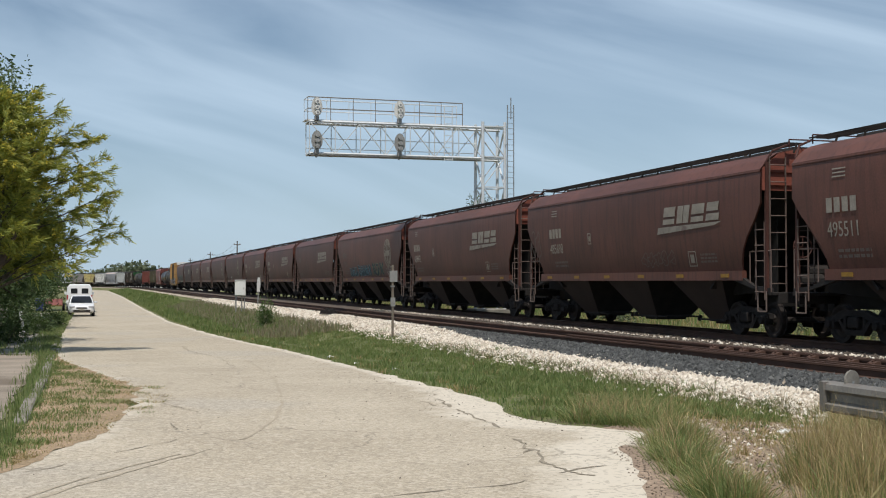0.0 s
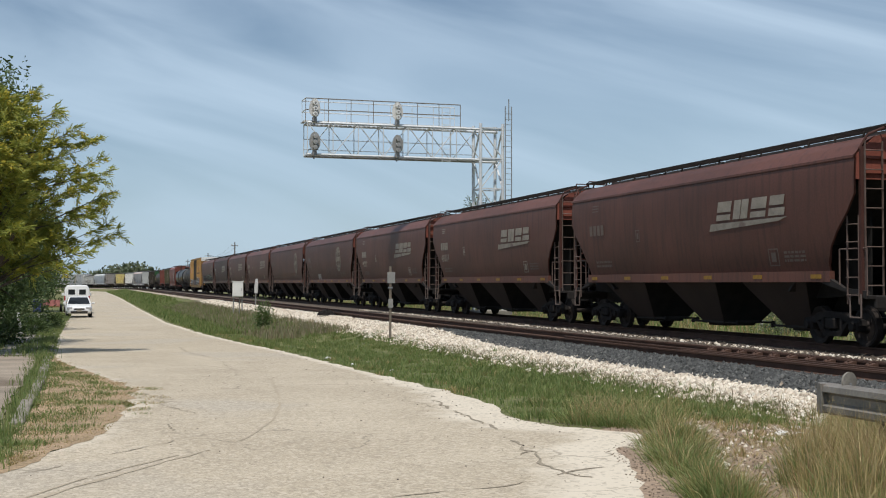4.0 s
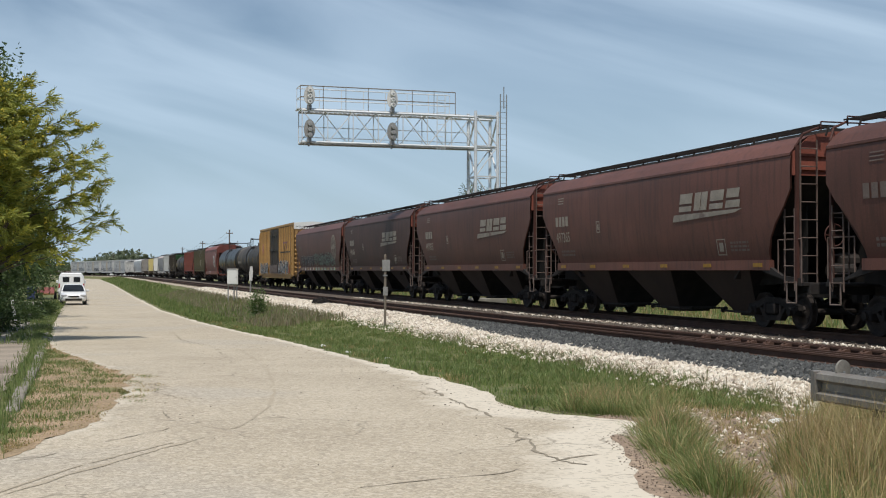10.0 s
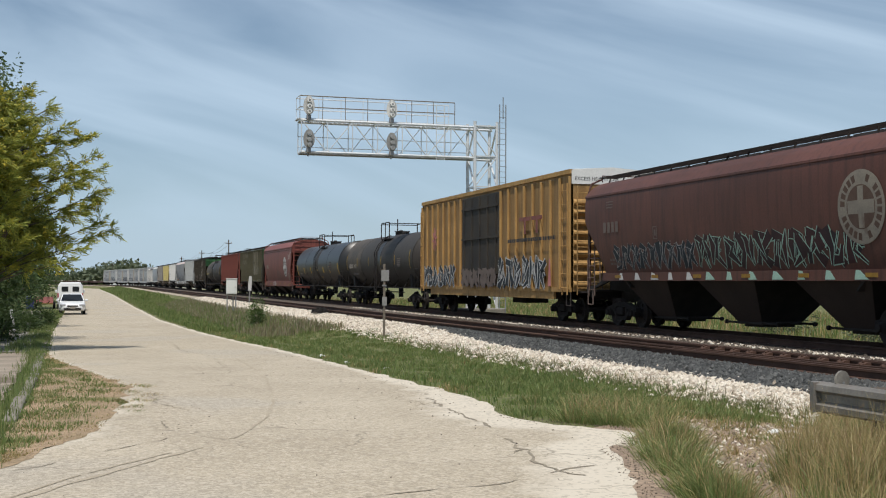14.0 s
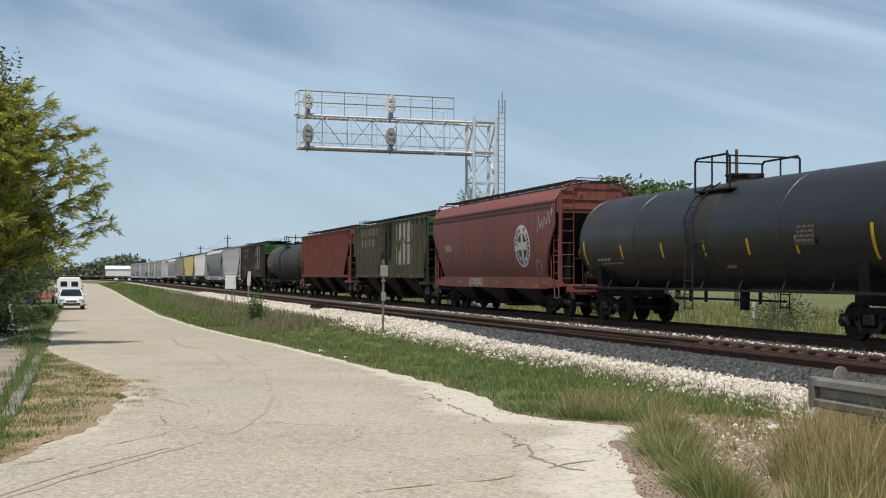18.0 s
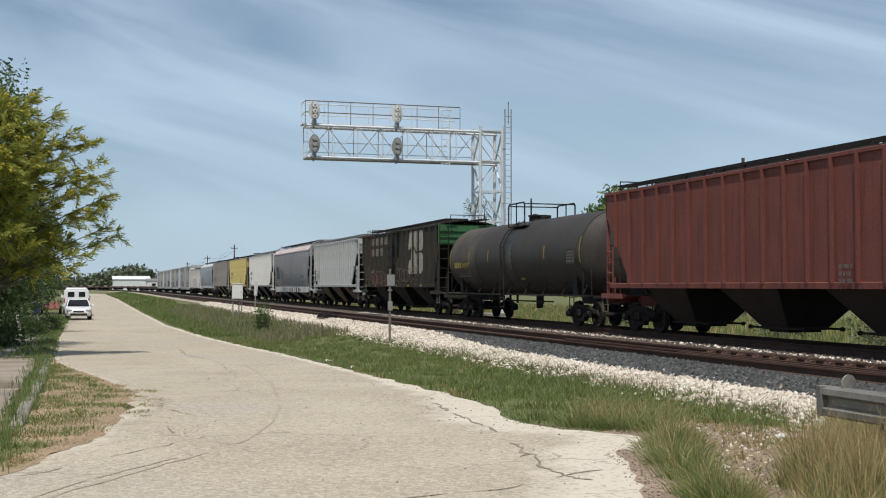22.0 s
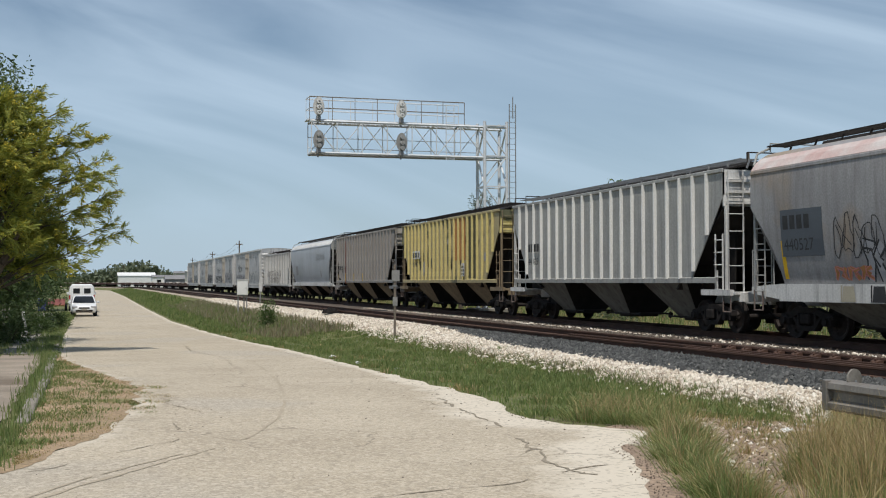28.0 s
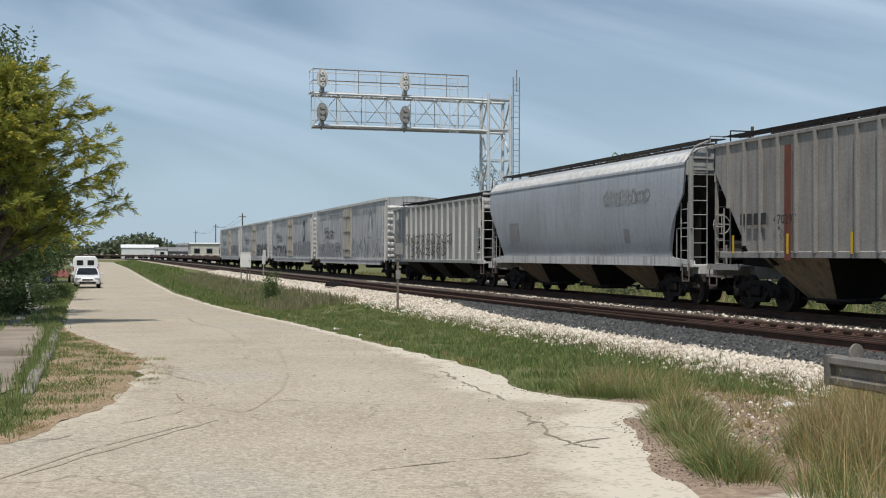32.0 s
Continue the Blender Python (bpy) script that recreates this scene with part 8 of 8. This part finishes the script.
tufts("tall_grass", "green grass tufts at the road's corner", scatter(250, near_band), 46, 0.07, 0.28, 0.20, 0.0036, "grass", 75, 1.2)
tufts("tall_grass", "yellow-green grass tufts at the road's corner", scatter(120, near_band), 22, 0.12, 0.44, 0.18, 0.003, "grass_dry", 76, 1.0)
tufts("tall_grass", "tall straw-coloured grass tufts before the guard rail", scatter(250, straw_band), 36, 0.14, 0.56, 0.20, 0.0031, "grass_dry", 77, 1.05)
tufts("tall_grass", "green grass among the straw before the guard rail", scatter(290, straw_band), 44, 0.10, 0.40, 0.19, 0.0036, "grass", 78, 1.1)
tufts("sparse_grass", "sparse dry tufts on the bare dirt", scatter(190, dirt_band), 20, 0.04, 0.16, 0.12, 0.005, "grass_dry", 85, 1.0)
tufts("sparse_grass", "small green weeds on the bare dirt", scatter(36, dirt_band), 22, 0.04, 0.15, 0.10, 0.007, "grass", 86, 1.0)
tufts("verge_tufts", "longer green tufts on the verge", scatter(620, lambda a, b: verge(a, b, 13.6, 50, 0.1, 9.95, 1.5)), 44, 0.06, 0.20, 0.20, 0.007, "grass", 87)
tufts("verge_tufts", "dry brown tufts on the verge", scatter(80, lambda a, b: verge(a, b, 13.6, 56, 0.0, 10.0, 1.4)), 30, 0.05, 0.17, 0.14, 0.008, "grass_dry", 88)
tufts("shoulder_weeds", "withered brown weeds along the foot of the white stones", scatter(260, lambda a, b: (9.45 + 0.75 * b, 14 + 20 * a ** 1.2)), 26, 0.05, 0.24, 0.16, 0.006, "weed_grey", 135, 1.0)
tufts("shoulder_weeds", "green weeds creeping into the white stones", scatter(90, lambda a, b: (9.7 + 0.75 * b ** 1.6, 18 + 26 * a ** 1.2)), 26, 0.05, 0.22, 0.15, 0.007, "grass", 136, 1.0)
blades("shoulder_grass", "green grass spilling down beside the dirt", scatter(5000, lambda a, b: (7.6 + 2.2 * b, 17.5 + 6 * a)), 0.06, 0.18, 0.010, "grass", 89)
blades("left_grass", "short green and brown grass between kerb and road", scatter(15000, lambda a, b: (lambda y: (-0.95 + (between(ROAD_L, y) + 0.80) * b, y))(11.5 + 22 * a)), 0.02, 0.08, 0.0045, "grass", 79)
blades("left_grass", "dead brown grass at the ragged road edge", scatter(15000, lambda a, b: (lambda y: (-0.7 + (between(ROAD_L, y) + 0.80) * b, y))(11.5 + 20 * a)), 0.015, 0.055, 0.005, "grass_dry", 80)
blades("kerb_weeds", "long green weeds along the kerb", scatter(6500, lambda a, b: (between([(10, -0.95), (23, -0.95), (51, -1.45), (70, -1.8)], 11 + 56 * a) + rg.normal() * 0.14, 11 + 56 * a)), 0.06, 0.22, 0.007, "grass", 81)
blades("path_weeds", "rank weeds beside the footpath", scatter(12000, lambda a, b: (-2.2 - 6 * b if a < 0.4 else -1.2 - 1.0 * b, 34 + 60 * ((a * 2) % 1.0))), 0.07, 0.26, 0.010, "grass", 82)
blades("field_grass", "pale rough grass in the field beyond the line", scatter(22000, lambda a, b: (21.6 + 26 * b ** 1.5, 12 + 120 * a)), 0.2, 0.50, 0.022, "grass_dry", 83)
blades("field_weeds", "green weeds in the field beyond the line", scatter(18000, lambda a, b: (22.0 + 24 * b ** 1.3, 12 + 110 * a)), 0.2, 0.6, 0.028, "grass", 84)


def bush(x, y, h_, s_, seed, leaf="leaf_dark", label="low green bush on the bank"):
    b = thing("bush", label, "bush", pose(x, y, land(x, y)))
    nr = np.random.default_rng(seed)
    pts = nr.normal(size=(1800, 3)) * np.array([s_ * 0.45, s_ * 0.45, h_ * 0.28]) + np.array([0, 0, h_ * 0.45])
    pts[:, 2] = np.abs(pts[:, 2])
    st = B()
    for k in range(7):
        q = pts[k * 9]
        rod(st, (0, 0, 0), tuple(q), 0.012, 4, 0.005)
    part("stem", st, "bark", b)
    leaves("foliage", pts, leaf, b, 0.06 + 0.03 * s_, seed, 0.0, 0.5)


bush(7.95, 56.5, 1.25, 0.40, 91, "leaf_tree", label="grey-green bush on the bank below the ballast")
for k, (x, y, h_, s_) in enumerate([(25, 33, 1.3, 1.0), (26.5, 41, 1.5, 1.2), (24, 52, 1.2, 1.0), (27, 24, 1.4, 1.1), (29, 30, 1.6, 1.3), (31, 60, 1.7, 1.5), (26, 19, 1.2, 1.0)]):
    bush(x, y, h_, s_, 95 + k, "leaf_far", "bushy green shrub in the field beyond the line")
for k, (x, y, h_, s_) in enumerate([(-2.9, 46, 1.0, 0.8), (-3.6, 52, 1.3, 1.0), (-3.3, 60, 1.1, 0.9), (-2.3, 57, 0.8, 0.6), (-4.5, 70, 1.6, 1.4), (-1.9, 66, 0.8, 0.7), (-5.2, 90, 2.2, 1.8)]):
    bush(x, y, h_, s_, 110 + k, "leaf_dark", "dark weedy shrub beside the footpath")


def stones(name, label, xy, s0, s1, material, seed, lift=0.03):
    """Crushed stones as lopsided eight-faced lumps."""
    r = np.random.default_rng(seed)
    xy = np.asarray(xy)
    n = len(xy)
    z = np.array([land(a, b) for a, b in xy]) + lift
    base = np.array([(1, 0, 0), (-1, 0, 0), (0, 1, 0), (0, -1, 0), (0, 0, 1), (0, 0, -1)], float)
    sc = r.uniform(s0, s1, (n, 1, 1)) * r.uniform(0.6, 1.3, (n, 1, 3))
    th = r.uniform(0, 2 * np.pi, n)
    c_, s_ = np.cos(th), np.sin(th)
    v = base[None] * sc + r.normal(size=(n, 6, 3)) * sc * 0.22
    x_ = v[:, :, 0] * c_[:, None] - v[:, :, 1] * s_[:, None]
    y_ = v[:, :, 0] * s_[:, None] + v[:, :, 1] * c_[:, None]
    zz = v[:, :, 2] * 0.75
    v = np.stack([x_ + xy[:, 0, None], y_ + xy[:, 1, None], zz + z[:, None] + s0 * 0.3], 2).reshape(-1, 3)
    f = np.array([(0, 2, 4), (2, 1, 4), (1, 3, 4), (3, 0, 4), (2, 0, 5), (1, 2, 5), (3, 1, 5), (0, 3, 5)])
    faces = (np.arange(n)[:, None, None] * 6 + f[None]).reshape(-1, 3)
    return tagged(sheet(name, v.tolist(), faces.tolist(), material), label, "stones", kind="stuff")


def chips(name, cols):
    return leafy(name, cols, 0.9)


M["stone_white"] = chips("white limestone chips", [(0.84, 0.76, 0.64), (0.92, 0.87, 0.77), (0.72, 0.63, 0.51), (0.40, 0.33, 0.25), (0.88, 0.81, 0.70), (0.64, 0.54, 0.42)])
M["stone_grey"] = chips("grey stone chips", [(0.082, 0.085, 0.083), (0.125, 0.128, 0.124), (0.045, 0.047, 0.046), (0.098, 0.10, 0.097), (0.19, 0.19, 0.18)])
M["stone_dark"] = chips("soiled stone chips", [(0.11, 0.09, 0.072), (0.16, 0.13, 0.105), (0.08, 0.065, 0.052), (0.20, 0.17, 0.14)])


def white_place(a, b):
    y = 12 + 58 * a ** 1.4
    hi = 10.95 + 1.0 * ease(29, 43, y)
    x = 9.9 + (hi - 9.98) * b + (0.10 + 0.22 * (b < 0.3)) * rg.normal()
    return (x, y)


stones("white_stones", "loose white limestone chips on the shoulder", [white_place(a, b) for a, b in rg.random((17000, 2))], 0.020, 0.066, "stone_white", 121, 0.04)
stones("white_stones", "white limestone chips along the farther shoulder", [(9.9 + 1.9 * b, 60 + 60 * a) for a, b in rg.random((4000, 2))], 0.05, 0.10, "stone_white", 122)
stones("grey_stones", "loose grey ballast stones along the near rail", [(10.82 + 1.0 * ease(29, 43, 12 + 28 * a) + (1.4 - 0.9 * ease(30, 40, 12 + 28 * a)) * b, 12 + 28 * a) for a, b in rg.random((13500, 2))], 0.028, 0.065, "stone_grey", 123, 0.05)
stones("bed_stones", "dark soiled ballast stones between the rails", [(12.2 + 7.6 * b, 10 + 45 * a ** 1.2) for a, b in rg.random((9000, 2))], 0.025, 0.05, "stone_dark", 124, 0.02)
stones("pale_stones", "pale stones between the two tracks", [(15.9 + 0.5 * b, 12 + 60 * a) for a, b in rg.random((900, 2))], 0.025, 0.05, "stone_white", 125, 0.03)
stones("road_grit", "loose grit and pebbles on the road", [(lambda y: (between(ROAD_L, y) + (between(ROAD_R, y) - between(ROAD_L, y)) * (b if rg.random() < 0.4 else 1 - 0.16 * abs(rg.normal())), y))(9 + 26 * a) for a, b in rg.random((240, 2))], 0.005, 0.014, "stone_dark", 126, 0.012)
M["crumb"] = chips("brown dirt crumbs", [(0.18, 0.13, 0.095), (0.26, 0.20, 0.15), (0.12, 0.09, 0.07), (0.34, 0.28, 0.22)])
stones("dirt_crumbs", "loose brown crumbs of dirt and dead stalks", [dirt_band(a, b) for a, b in rg.random((2000, 2))], 0.005, 0.016, "crumb", 127, 0.015)
stones("dirt_crumbs", "brown crumbs spilling from the road's ragged edge", [(between(ROAD_R, 7.5 + 7 * a) - 0.12 + 0.40 * b ** 0.6, 7.5 + 7 * a) for a, b in rg.random((800, 2))], 0.003, 0.011, "crumb", 128, 0.014)
stones("pale_crusts", "pale crusts and chips on the bare dirt", [dirt_band(0.05 + 0.75 * a, 0.05 + 0.9 * b) for a, b in rg.random((520, 2))], 0.008, 0.034, "stone_white", 129, 0.008)
tufts("left_tufts", "green tufts on the tan dirt beside the kerb", scatter(150, lambda a, b: (lambda y: (-0.95 + (between(ROAD_L, y) + 0.85) * b, y))(12 + 19 * a)), 34, 0.03, 0.12, 0.15, 0.007, "grass", 131, 1.0)
tufts("road_weeds", "small weeds rooted in the broken road edge", [(x + rg.normal() * 0.10, y + rg.normal() * 0.30) for x, y in ((0.92, 20.7), (0.72, 19.3), (0.86, 17.8), (0.62, 16.6), (0.95, 18.9)) for _ in range(9)], 30, 0.02, 0.06, 0.13, 0.005, "grass_dry", 138, 1.2)
tufts("road_weeds", "green weeds rooted in the broken road edge", [(x + rg.normal() * 0.10, y + rg.normal() * 0.25) for x, y in ((0.92, 20.7), (0.72, 19.3), (0.86, 17.8), (0.62, 16.6)) for _ in range(4)], 28, 0.02, 0.07, 0.12, 0.005, "grass", 139, 1.2)
tufts("left_tufts", "dead brown tufts on the tan dirt", scatter(90, lambda a, b: (lambda y: (-0.7 + (between(ROAD_L, y) + 0.75) * b, y))(12 + 19 * a)), 34, 0.02, 0.07, 0.18, 0.007, "grass_dry", 132, 1.2)
tufts("tall_grass", "straw-coloured grass tufts leaning on the guard rail", scatter(48, lambda a, b: (lambda y: (0.66 * y + (6.45 - 0.66 * y) * b, y))(7.2 + 2.1 * a)), 90, 0.20, 0.74, 0.14, 0.0032, "grass_dry", 133)
tufts("tall_grass", "green tufts leaning on the guard rail", scatter(34, lambda a, b: (lambda y: (0.64 * y + (6.45 - 0.64 * y) * b, y))(6.8 + 2.4 * a)), 70, 0.14, 0.46, 0.14, 0.0036, "grass", 134)

tufts("tall_stalks", "tall thin straw stalks before the guard rail", scatter(75, lambda a, b: (lambda y: ((0.66 + 0.14 * b) * y, y))(6.3 + 2.6 * a)), 11, 0.40, 0.90, 0.14, 0.0024, "grass_dry", 137, 0.6)


def gone(t):
    """How far the train has come after t seconds; it slows a little on the way."""
    return GONE[0] * t + GONE[1] * t * t + GONE[2] * t ** 3


def motions():
    for car, start in zip(CARS, STARTS):
        rows = []
        for i in range(33):
            x, y, a = bend(start - gone(i))
            rows.append((i, pose(x, y, 0, 0, 0, math.degrees(a))))
        walk(car, rows)
    # the wheelsets roll: the two of the first truck are keyed, the others roll alike
    sets = [o for car in CARS for t in car.children if t.name.startswith("truck") for o in t.children if o.name.startswith("wheelset")]
    first = {}
    for o in sets:
        side = o.location.y > 0
        if side not in first:
            rows = [(i * 0.04, pose(0, o.location.y, TREAD, math.degrees(gone(i * 0.04) / TREAD) % 360)) for i in range(801)]
            walk(o, rows)
            first[side] = o.animation_data
        else:
            o.rotation_mode = "QUATERNION"
            o.animation_data_create()
            o.animation_data.action = first[side].action
            o.animation_data.action_slot = first[side].action_slot


motions()
